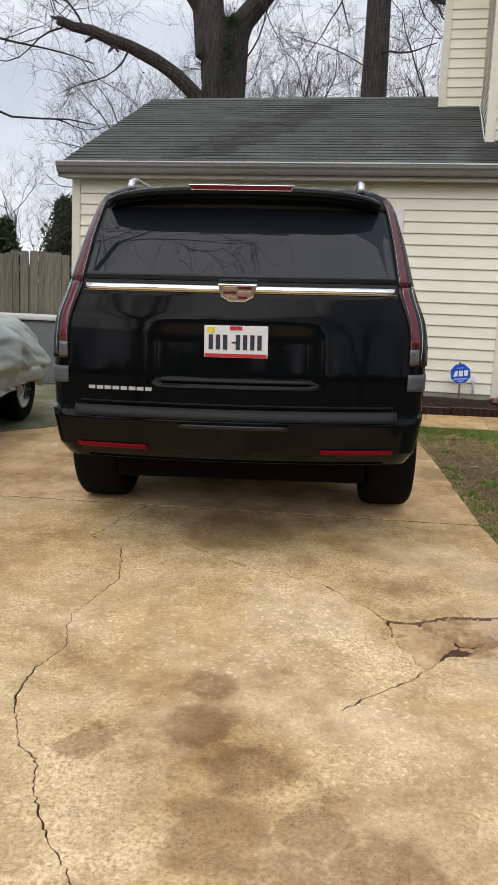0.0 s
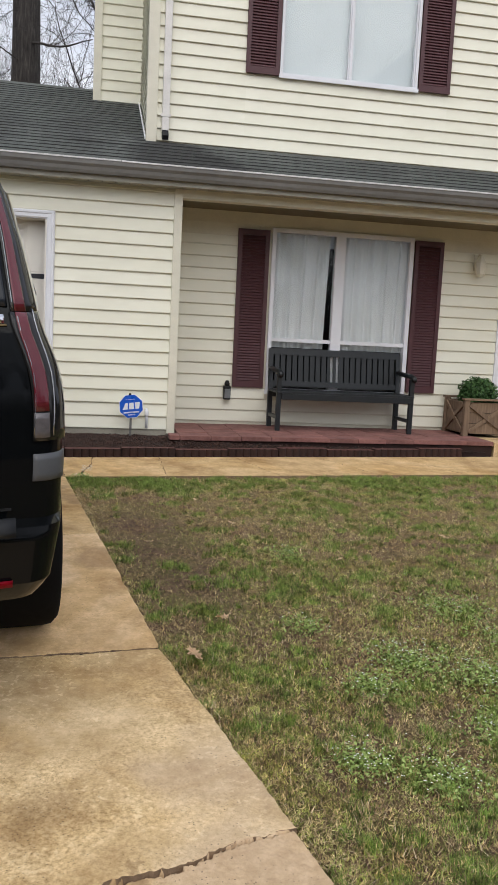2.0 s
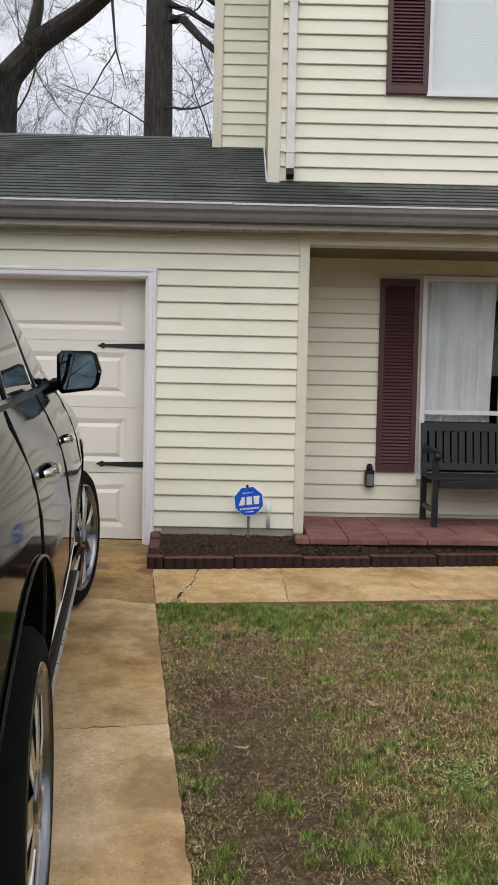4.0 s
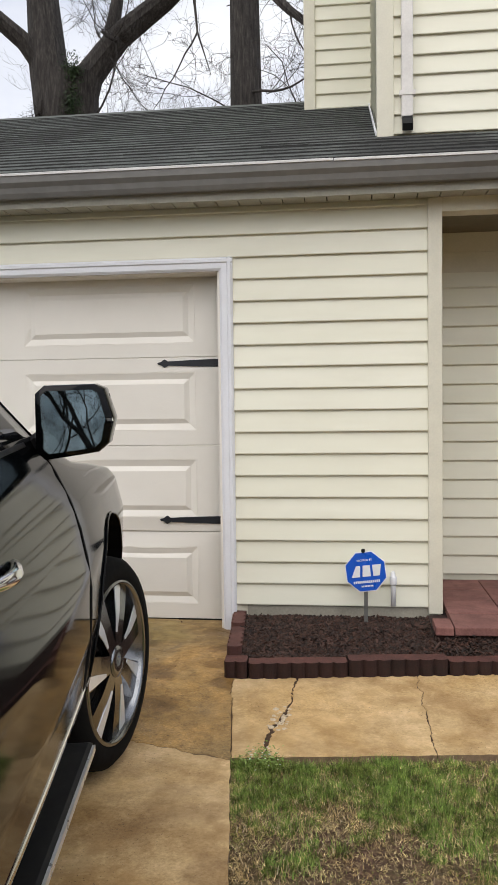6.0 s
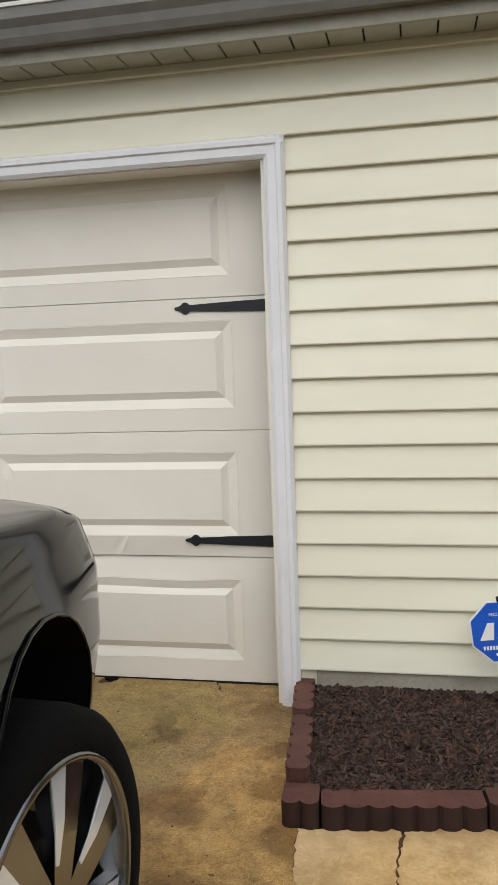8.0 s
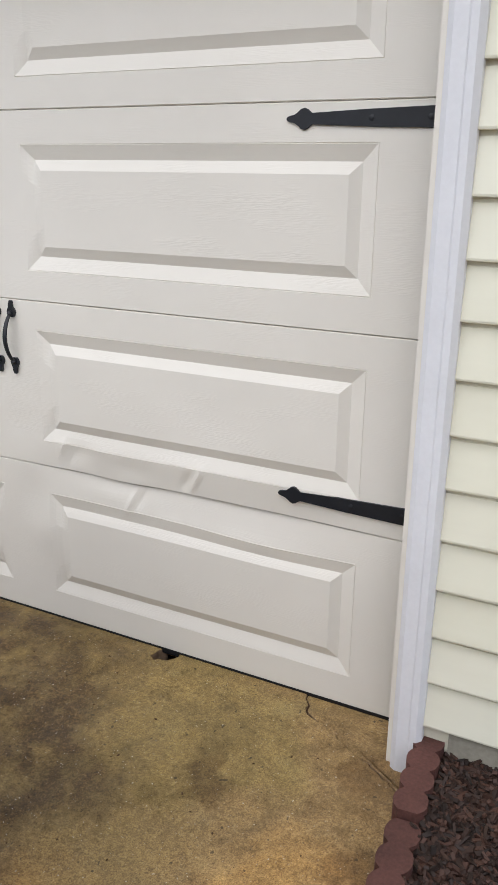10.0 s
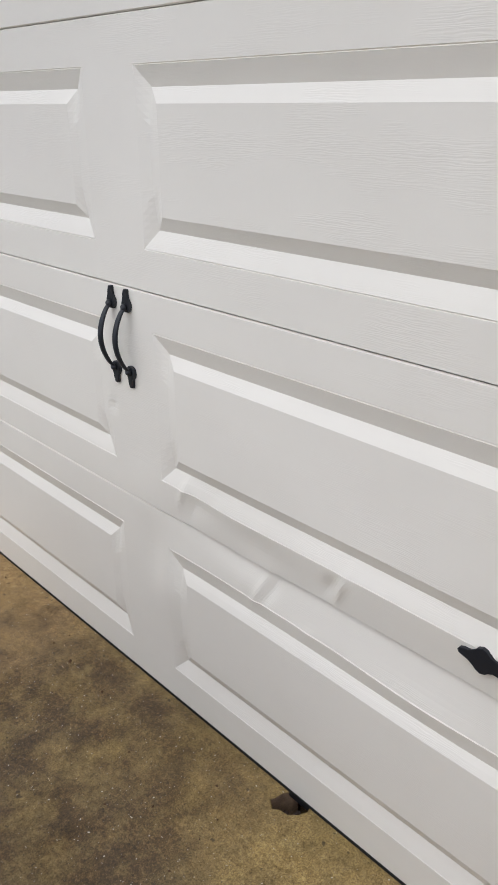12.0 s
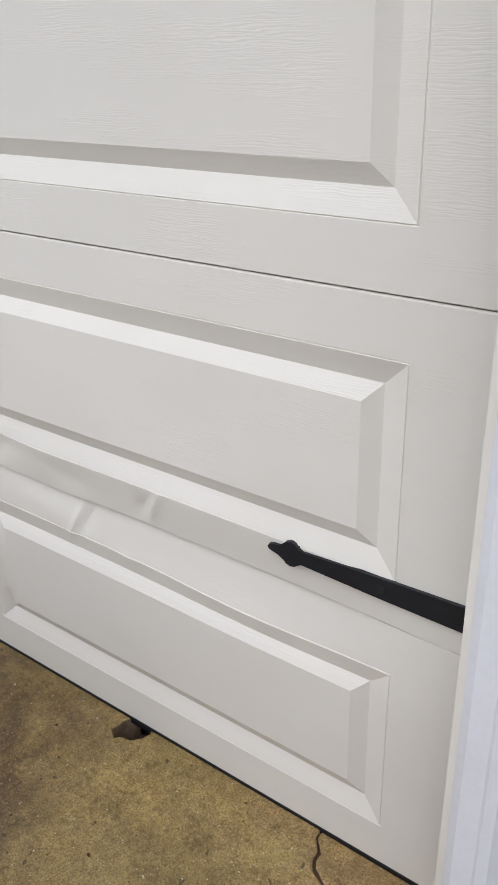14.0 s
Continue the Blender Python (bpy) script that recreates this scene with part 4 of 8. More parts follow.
trim("trim_upper_corner", box(0.612, 0.724, BACK - 0.03, BACK + 0.09, 3.55, 7.3, bevel=0.004), "cream corner board of the upper storey")
trim("trim_upper_corner_back", box(0.035, 0.135, 12.515, 12.63, 4.43, 7.3, bevel=0.004), "cream corner board of the set-back wall")
trim("trim_garage_corner", box(-4.315, -4.21, FRONT - 0.012, FRONT + 0.09, 0.55, 3.035, bevel=0.004), "cream corner board at the garage end")
trim("trim_flashing", prism([(10.76, 3.66), (12.52, 4.475), (12.52, 4.52), (10.76, 3.71)], "x", 0.60, 0.612), "cream edge of the siding on the roof", M_WHITE)
trim("trim_porch_beam", box(0.946, 10, FRONT - 0.004, FRONT + 0.13, 2.955, 3.04, bevel=0.004), "cream beam over the porch opening")
setting("ceiling_porch", box(0.946, 10, FRONT + 0.13, BACK - 0.001, 3.0, 3.03), M_PORCH_SHADE, "porch ceiling with the porch shade put into an olive-brown colour")

# garage door casing and jamb
fr = bmesh.new()
CASE, HEAD = 0.078, 2.662
prof = [(0, 0), (CASE, 0), (CASE, -0.02), (0.066, -0.034), (0.05, -0.034), (0.044, -0.026), (0.014, -0.026), (0, -0.016)]
for side, x0 in ((1, DOOR_R + 0.016), (-1, DOOR_L - 0.016)):
    prism([(x0 + side * a, FRONT + 0.012 + b) for a, b in prof], "z", 0.525, HEAD + CASE, fr)
setting("trim_door_side", fr, M_WHITE, "white side casing of the garage door")
setting("trim_door_top", prism([(FRONT + 0.013 + b, HEAD + a) for a, b in prof], "x", DOOR_L - CASE - 0.015, DOOR_R + CASE + 0.015), M_WHITE, "white top casing of the garage door")
jb = bmesh.new()
box(DOOR_R, DOOR_R + 0.016, FRONT + 0.012, DOOR_Y + 0.05, 0.525, HEAD + 0.01, jb)
box(DOOR_L - 0.016, DOOR_L, FRONT + 0.012, DOOR_Y + 0.05, 0.525, HEAD + 0.01, jb)
box(DOOR_L, DOOR_R, FRONT + 0.012, DOOR_Y + 0.05, HEAD - 0.005, HEAD + 0.011, jb)
setting("trim_door_jamb", jb, M_DOOR, "cream inner jamb of the garage door")

# garage door: four sections, each with two raised panels within v-grooves
SEAMS = [0.538, 1.087, 1.625, 2.170, 2.70]
RAILS = [(0.637, 0.993), (1.179, 1.534), (1.720, 2.075), (2.258, 2.61)]
STILES = [-1.694, -1.703, -1.715, -1.715]


def dent(x, z):
    """How far the skin is pushed out of its plane, in metres."""
    d = -math.exp(-((x + 1.05) / 0.54) ** 4) * (0.0135 * max(0.0, 1 - (z - SEAMS[1]) / 0.088) if z > SEAMS[1] else 0.024 * max(0.0, 1 - (SEAMS[1] - z) / 0.14))
    soft = ((-1.47, 1.16, 0.06, 0.03, -0.005), (-1.27, 1.135, 0.07, 0.03, -0.004), (-1.6, 0.86, 0.06, 0.09, 0.009), (-1.67, 0.97, 0.05, 0.08, -0.008), (-1.795, 1.315, 0.018, 0.018, -0.004), (-0.95, 1.33, 0.12, 0.08, -0.003), (-1.70, 1.22, 0.07, 0.07, -0.005), (-1.35, 1.03, 0.10, 0.03, 0.003), (-0.85, 0.99, 0.16, 0.025, 0.004))
    sharp = ((-1.275, 1.03, 0.013, 0.05, 0.0055), (-1.24, 1.04, 0.018, 0.035, -0.006), (-1.035, 1.14, 0.012, 0.032, 0.006), (-1.07, 1.13, 0.02, 0.028, -0.0055), (-1.53, 1.165, 0.014, 0.035, 0.005), (-1.50, 1.13, 0.024, 0.03, -0.004), (-1.13, 0.985, 0.03, 0.02, 0.003))
    for cx, cz, sx, sz, h in soft:
        d += h * math.exp(-((x - cx) / sx) ** 2 - ((z - cz) / sz) ** 2)
    for cx, cz, sx, sz, h in sharp:
        d += h * math.exp(-abs((x - cx - 0.45 * (z - cz)) / sx) ** 1.6 - ((z - cz) / sz) ** 2)
    return d


garage_door = tagged(new("garage_door"), "white panelled steel garage door, dented near the bottom", kind="structure")
# outer slope, inner slope and depth of the grooves; a fine scored line runs round them
WO, WI, D, SCORE = 0.040, 0.030, 0.0135, 0.0015
for (z0, z1), (zb, zt), mid_x in zip(zip(SEAMS, SEAMS[1:]), RAILS, STILES):
    cols = [(DOOR_L + 0.171, mid_x - 0.099), (mid_x + 0.099, DOOR_R - 0.171)]

    def depth(x, z):
        best = 0.0
        for a, b in cols:
            inside = min(x - a, b - x, z - zb, zt - z)
            # the grooves beside the middle stile are shallow
            near = x - a if a > mid_x else b - x
            fade = 1 - 0.80 * max(0.0, min(1.0, (min(z - zb, zt - z) - near) / 0.07))
            if 0 < inside < WO + WI:
                best = D * fade * (inside / WO if inside < WO else 1 - (inside - WO) / WI)
            elif -2 * SCORE < inside <= 0 and fade > 0.9:
                best = 0.0022 * (1 - abs(inside + SCORE) / SCORE)
        return best

    def lines(lo, hi, rims, n):
        """Grid lines: even steps, and close ones across each groove that starts at rim p and runs the way s."""
        bands = [sorted((p - s * 0.004, p + s * (WO + WI + 0.002))) for p, s in rims]
        keep = {v for v in steps(lo, hi, n) if not any(p - 0.003 < v < q + 0.003 for p, q in bands)}
        for p, s in rims:
            keep |= {p + s * k for k in (-2 * SCORE, -SCORE, 0.0, WO / 2, WO, WO + WI / 2, WO + WI)}
        keep = sorted(keep)
        return [v for i, v in enumerate(keep) if i == 0 or v - keep[i - 1] > 1e-4]

    zs = sorted({z0 + 0.0006, z0 + 0.003, z1 - 0.003, z1 - 0.0006, *lines(z0 + 0.01, z1 - 0.01, [(zb, 1), (zt, -1)], 46)})
    xs = lines(DOOR_L, DOOR_R, [q for a, b in cols for q in ((a, 1), (b, -1))], 380)

    def skin(x, z):
        lip = 0.005 if z < z0 + 0.002 or z > z1 - 0.002 else 0.0
        droop = 0.012 * math.exp(-((x + 0.80) / 0.26) ** 2 - ((z - 0.985) / 0.06) ** 2) + 0.006 * math.exp(-((x + 1.3) / 0.12) ** 2 - ((z - 1.09) / 0.09) ** 2)
        return (x, DOOR_Y + depth(x, z) + lip - dent(x, z), z - droop)

    bm = bmesh.new()
    grid = [[bm.verts.new(skin(x, z)) for z in zs] for x in xs]
    for i in range(len(xs) - 1):
        for j in range(len(zs) - 1):
            # the mitred corners want their diagonal along the groove
            q = (grid[i][j], grid[i + 1][j], grid[i + 1][j + 1], grid[i][j + 1])
            fa = depth((xs[i] + xs[i + 1]) / 2, (zs[j] + zs[j + 1]) / 2)
            m1 = (depth(xs[i], zs[j]) + depth(xs[i + 1], zs[j + 1])) / 2
            m2 = (depth(xs[i + 1], zs[j]) + depth(xs[i], zs[j + 1])) / 2
            if abs(m1 - m2) < 1e-5:
                bm.faces.new(q)
            elif abs(m1 - fa) < abs(m2 - fa):
                bm.faces.new((q[0], q[1], q[2]))
                bm.faces.new((q[0], q[2], q[3]))
            else:
                bm.faces.new((q[1], q[2], q[3]))
                bm.faces.new((q[1], q[3], q[0]))
    box(DOOR_L, DOOR_R, DOOR_Y + 0.035, DOOR_Y + 0.05, z0, z1, bm)
    part("panel", bm, M_DOOR, garage_door)
part("weather_strip", box(DOOR_L, DOOR_R, DOOR_Y - 0.003, DOOR_Y + 0.045, 0.522, 0.5405, bevel=0.003), M_BLACK, garage_door, "black rubber bottom seal")


def strap(mirror, z):
    """A decorative strap hinge with a spade tip."""
    s, e = -mirror, (DOOR_R if mirror == 1 else DOOR_L)
    half = [(-0.012, 0.025), (0.20, 0.019), (0.338, 0.0115), (0.345, 0.0165), (0.352, 0.0225), (0.361, 0.0248), (0.370, 0.0215), (0.376, 0.0135), (0.384, 0.0085), (0.396, 0.0078), (0.404, 0.005), (0.407, 0.0)]
    poly = [(e + s * a, z + b) for a, b in half] + [(e + s * a, z - b) for a, b in half[::-1][1:]]
    h = part("hinge", prism(poly, "y", DOOR_Y - 0.006, DOOR_Y + 0.003, bevel=0.0015), M_IRON, garage_door, "black iron strap hinge")
    for d in (0.05, 0.19):
        part("screw", lathe([(0.0075, 0), (0.0075, -0.001), (0.003, -0.0022)], "y", 10, center=(e + s * d, DOOR_Y - 0.006, z)), M_IRON, h)


for mx in (1, -1):
    strap(mx, 2.131)
    strap(mx, 1.160)


def pull(x, z0, z1):
    """A flat curved iron pull with drop-shaped ends."""
    bm = bmesh.new()
    rows = []
    for i in range(19):
        t = i / 18
        y = DOOR_Y - 0.012 - 0.030 * math.sin(math.pi * t) ** 0.75
        z = z0 + 0.042 + (z1 - z0 - 0.084) * t
        w = 0.0072 + 0.0018 * math.sin(math.pi * t)
        rows.append([bm.verts.new((x + a * w, y + c, z)) for a, c in ((-1, 0.0), (-0.6, -0.004), (0.6, -0.004), (1, 0.0), (0.6, 0.004), (-0.6, 0.004))])
    for a, b in zip(rows, rows[1:]):
        for k in range(6):
            bm.faces.new((a[k], a[(k + 1) % 6], b[(k + 1) % 6], b[k]))
    bm.faces.new(rows[0]), bm.faces.new(rows[-1][::-1])
    h = part("handle", bm, M_IRON, garage_door, "black iron pull handle", True)
    half = [(0.007, -0.012), (0.0125, -0.007), (0.0155, 0.0015), (0.0145, 0.009), (0.0105, 0.015), (0.0065, 0.0205), (0.0055, 0.029), (0.006, 0.036), (0.004, 0.040)]
    for z, s in ((z1 - 0.040, 1), (z0 + 0.040, -1)):
        poly = [(x + a, z + s * b) for a, b in half] + [(x - a, z + s * b) for a, b in half[::-1]]
        part("end_plate", prism(poly, "y", DOOR_Y - 0.009, DOOR_Y + 0.003, bevel=0.002), M_IRON, h)
        part("boss", lathe([(0.009, 0.0), (0.0085, -0.006), (0.006, -0.010), (0.0, -0.011)], "y", 12, center=(x, DOOR_Y - 0.008, z)), M_IRON, h, "", True)


pull(-1.757, 1.388, 1.621)
pull(-1.696, 1.388, 1.621)

# ---- windows and shutters ----
def window_unit(name, x0, x1, z0, z1, mull, rail, label, t=0.055, e=0.03):
    w = tagged(new(name), label, kind="structure")
    f = bmesh.new()
    for q in ((x0, x0 + t, z0, z1), (x1 - t, x1, z0, z1), (x0 + t, x1 - t, z0, z0 + t), (x0 + t, x1 - t, z1 - t, z1)):
        box(q[0], q[1], BACK - 0.035, BACK + 0.06, q[2], q[3], f)
    part("window_frame", f, M_WHITE, w)
    part("mullion", box(mull[0], mull[1], BACK - 0.03, BACK + 0.055, z0 + t, z1 - t), M_WHITE, w)
    for a, b in ((x0 + t, mull[0]), (mull[1], x1 - t)):
        if rail:
            part("sash_rail", box(a, b, BACK - 0.012, BACK + 0.045, rail - 0.02, rail + 0.02), M_WHITE, w)
            p = part("pane", box(a, b, BACK + 0.012, BACK + 0.016, rail + 0.02, z1 - t), M_GLASS, w)
            q = part("pane", box(a, b, BACK + 0.022, BACK + 0.026, z0 + t, rail - 0.02), M_GLASS, w)
            q.visible_shadow = False
        else:
            s = bmesh.new()
            for r in ((a, a + e, z0 + t, z1 - t), (b - e, b, z0 + t, z1 - t), (a + e, b - e, z0 + t, z0 + t + e), (a + e, b - e, z1 - t - e, z1 - t)):
                box(r[0], r[1], BACK - 0.005, BACK + 0.04, r[2], r[3], s)
            part("sash", s, M_WHITE, w)
            p = part("pane", box(a + e, b - e, BACK + 0.012, BACK + 0.016, z0 + t + e, z1 - t - e), M_GLASS, w)
        p.visible_shadow = False
    part("window_sill", box(x0 - 0.01, x1 + 0.01, BACK - 0.05, BACK - 0.0355, z0 - 0.02, z0 + 0.02), M_WHITE, w)
    return w


window_unit("window_1", 2.035, 3.685, 1.045, 2.855, (2.765, 2.88), 1.635, "white framed porch window with sheer curtains behind", 0.044)
window_unit("window_2", 2.02, 3.585, 4.45, 5.72, (2.792, 2.818), None, "white framed upper window with closed blinds", 0.03, 0.012)


def shutter(x0, x1, z0, z1):
    s = thing("shutter", pose(x0, BACK - 0.012, z0), "maroon louvred plastic shutter beside the window", "shutter", "window shutters")
    w, h, st = x1 - x0, z1 - z0, 0.045
    f = bmesh.new()
    for q in ((0, st, 0, h), (w - st, w, 0, h), (st, w - st, 0, 0.07), (st, w - st, h - 0.06, h)):
        box(q[0], q[1], -0.035, 0.0, q[2], q[3], f)
    part("shutter_frame", f, M_SHUTTER, s)
    lo = part("louvre", prism([(-0.012, 0.002), (-0.027, 0.003), (-0.028, 0.008), (-0.014, 0.031)], "x", st, w - st), M_SHUTTER, s)
    zz = list(np.arange(0.072, h - 0.09, 0.0305))
    lo.location.z = zz[0]
    for z in zz[1:]:
        c = new("louvre", lo.data)
        c.parent, c.location.z = s, z
    part("shutter_back", box(st, w - st, -0.006, -0.001, 0.07, h - 0.06), M_SHUTTER, s)
    return s


shutter(1.652, 2.003, 1.09, 2.82)
shutter(3.70, 4.045, 1.10, 2.83)
shutter(1.648, 2.012, 4.45, 5.72)
shutter(3.597, 3.968, 4.45, 5.72)


def curtain(x0, x1, z0, z1, y, seed):
    rnd = random.Random(seed)
    ph = [rnd.uniform(0, 6) for _ in range(4)]
    f = lambda x, z: (x + 0.012 * math.sin(z * 2 + ph[3]), y + 0.022 * math.sin(x * 46 + ph[0] + 0.4 * math.sin(z * 1.5)) + 0.012 * math.sin(x * 83 + ph[1]), z)
    bm = sheet(f, steps(x0, x1, 90), steps(z0, z1, 10))
    c = obj("curtain", bm, M_CURTAIN, None, True)
    return tagged(c, "white sheer curtain hanging behind the porch window", "curtain", "porch curtains")


curtain(2.06, 2.715, 1.55, 2.84, BACK + 0.085, 1)
curtain(2.86, 3.67, 1.55, 2.84, BACK + 0.085, 2)


def blind(x0, x1):
    b = thing("window_blind", pose(0, BACK + 0.09, 0), "closed white slatted blind in the upper window", "blind", "upper blinds")
    s0 = part("slat", prism([(-0.0012, 0.0), (0.0008, 0.0262), (0.0016, 0.0262), (-0.0004, 0.0)], "x", x0, x1), M_BLIND, b)
    s0.location.z = 4.46
    for i in range(1, 49):
        c = new("slat", s0.data)
        c.parent, c.location.z = b, 4.46 + 0.0255 * i


blind(2.045, 2.803)
blind(2.807, 3.565)

# front door, at the far end of the porch
door = tagged(new("door_1"), "white front door and casing at the end of the porch", kind="structure")
dc = bmesh.new()
for q in ((4.79, 4.88, 0.68, 2.86), (5.78, 5.87, 0.68, 2.86), (4.88, 5.78, 2.77, 2.86)):
    box(q[0], q[1], BACK - 0.03, BACK + 0.06, q[2], q[3], dc)
part("casing", dc, M_WHITE, door)
part("leaf", box(4.88, 5.78, BACK + 0.03, BACK + 0.07, 0.70, 2.77, bevel=0.004), M_WHITE, door)

# ---- roof ----
EAVE_Y, EAVE_Z, SLOPE = 9.64, 3.175, 0.458


def roof_z(y):
    return EAVE_Z + (y - EAVE_Y) * SLOPE


roof = tagged(new("roof"), "dark grey-green asphalt shingle roof with black streaks", kind="structure")
deck = bmesh.new()
prism([(9.66, roof_z(9.66) - 0.10), (13.1, roof_z(13.1) - 0.10), (13.1, roof_z(13.1) - 0.005), (9.66, roof_z(9.66) - 0.005)], "x", -4.40, 0.05, deck)
prism([(9.66, roof_z(9.66) - 0.10), (12.54, roof_z(12.54) - 0.10), (12.54, roof_z(12.54) - 0.005), (9.66, roof_z(9.66) - 0.005)], "x", 0.05, 0.625, deck)
prism([(9.66, roof_z(9.66) - 0.10), (10.7, roof_z(10.7) - 0.10), (10.7, roof_z(10.7) - 0.005), (9.66, roof_z(9.66) - 0.005)], "x", 0.625, 10.0, deck)
prism([(13.1, roof_z(13.1) - 0.10), (16.9, 2.9), (16.9, 3.0), (13.1, roof_z(13.1) - 0.005)], "x", -4.40, 0.05, deck)
part("roof_deck", deck, M_SHINGLE, roof)
upper_roof = setting("roof_upper", prism([(10.5, 7.31), (13.6, 8.8), (17, 7.3)], "x", 0.08, 10.3), M_SHINGLE, "dark shingle roof of the upper storey")
cap = bmesh.new()
prism([(13.0, roof_z(13.0) + 0.012), (13.1, roof_z(13.1) + 0.02), (13.2, roof_z(13.0) + 0.012), (13.2, roof_z(13.0) - 0.02), (13.0, roof_z(13.0) - 0.02)], "x", -4.41, 0.05, cap)
part("ridge_cap", cap, M_SHINGLE, roof)
setting("trim_rake", prism([(9.66, roof_z(9.66) - 0.15), (13.1, roof_z(13.1) - 0.15), (13.1, roof_z(13.1) - 0.012), (9.66, roof_z(9.66) - 0.012)], "x", -4.42, -4.39), M_GUTTER, "grey rake board of the garage gable")

# eaves: soffit with vent slots, fascia, gutter
so = bmesh.new()
SOF_Y = 9.705
x = -4.40
while x < 10.0:
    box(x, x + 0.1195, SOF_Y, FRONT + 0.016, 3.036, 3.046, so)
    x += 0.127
setting("trim_soffit", so, M_SOFFIT, "ribbed soffit panels under the eaves, their shade put into the colour")
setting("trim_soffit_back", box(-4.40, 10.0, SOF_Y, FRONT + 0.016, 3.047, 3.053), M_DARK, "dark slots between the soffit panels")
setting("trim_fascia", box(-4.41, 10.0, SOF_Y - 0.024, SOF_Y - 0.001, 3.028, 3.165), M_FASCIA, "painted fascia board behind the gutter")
GUT = [(9.68, 3.075), (9.635, 3.075), (9.62, 3.10), (9.612, 3.13), (9.592, 3.155), (9.588, 3.195), (9.592, 3.195), (9.597, 3.158), (9.617, 3.132), (9.628, 3.102), (9.64, 3.082), (9.68, 3.082)]
gut = bmesh.new()
prism(GUT, "x", -4.42, 10.0, gut)
for xe in (-4.42, 9.995):
    prism([(9.68, 3.075), (9.635, 3.075), (9.612, 3.13), (9.588, 3.195), (9.68, 3.195)], "x", xe, xe + 0.004, gut)
gutter = setting("trim_gutter", gut, M_GUTTER, "weathered metal gutter along the eaves, its face shade put into the grey")
lipb = bmesh.new()
for a, b, dz in ((-4.42, -2.1, 0.0), (-2.095, 0.335, 0.001), (0.34, 3.4, -0.001), (3.405, 10.0, 0.0)):
    box(a, b, 9.582, 9.598, 3.191 + dz, 3.206 + dz, lipb, 0.002)
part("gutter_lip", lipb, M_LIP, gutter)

dsp = thing("downspout", pose(0.81, BACK - 0.055, 0), "white metal downspout ending on the roof", "downspout")
part("pipe", box(-0.038, 0.038, -0.03, 0.03, 3.76, 7.2, bevel=0.008), M_SPOUT, dsp)
part("outlet", prism([(-0.028, 3.77), (0.028, 3.77), (0.02, 3.69), (-0.05, 3.66), (-0.075, 3.70), (-0.03, 3.75)], "x", -0.033, 0.033), M_BLACK, dsp, "black rubber outlet")
for z in (3.9, 5.2):
    part("bracket", box(-0.052, 0.052, -0.034, 0.02, z, z + 0.03), M_SPOUT, dsp)


# ---- the black sport utility vehicle on the drive ----
CAR_Z = (0.26, 0.34, 0.44, 0.49, 0.56, 0.70, 0.735, 0.748, 0.92, 1.08, 1.14, 1.20, 1.25, 1.31, 1.36, 1.60, 1.76, 1.83, 1.868, 1.89)
CAR_W = (0.78, 0.89, 0.925, 0.94, 0.975, 1.00, 1.008, 1.01, 1.018, 1.016, 1.010, 0.998, 0.98, 0.955, 0.94, 0.895, 0.855, 0.82, 0.74, 0.52)
CAR_R = (0.50, 0.45, -0.50, -1.07, -1.125, -1.135, -1.12, -1.065, -1.055, -1.035, -1.028, -1.02, -1.01, -0.998, -0.98, -0.82, -0.70, -0.66, -0.62, -0.45)
CAR_F = (3.70, 3.80, 3.88, 3.90, 3.94, 3.96, 3.96, 3.96, 3.95, 3.88, 3.70, 3.30, 2.95, 2.74, 2.62, 2.24, 1.92, 1.75, 1.52, 1.15)


AXLE, ARCH, ARCH_Z = 2.985, 0.545, 0.458


def prof(t, z):
    return float(np.interp(z, CAR_Z, t))


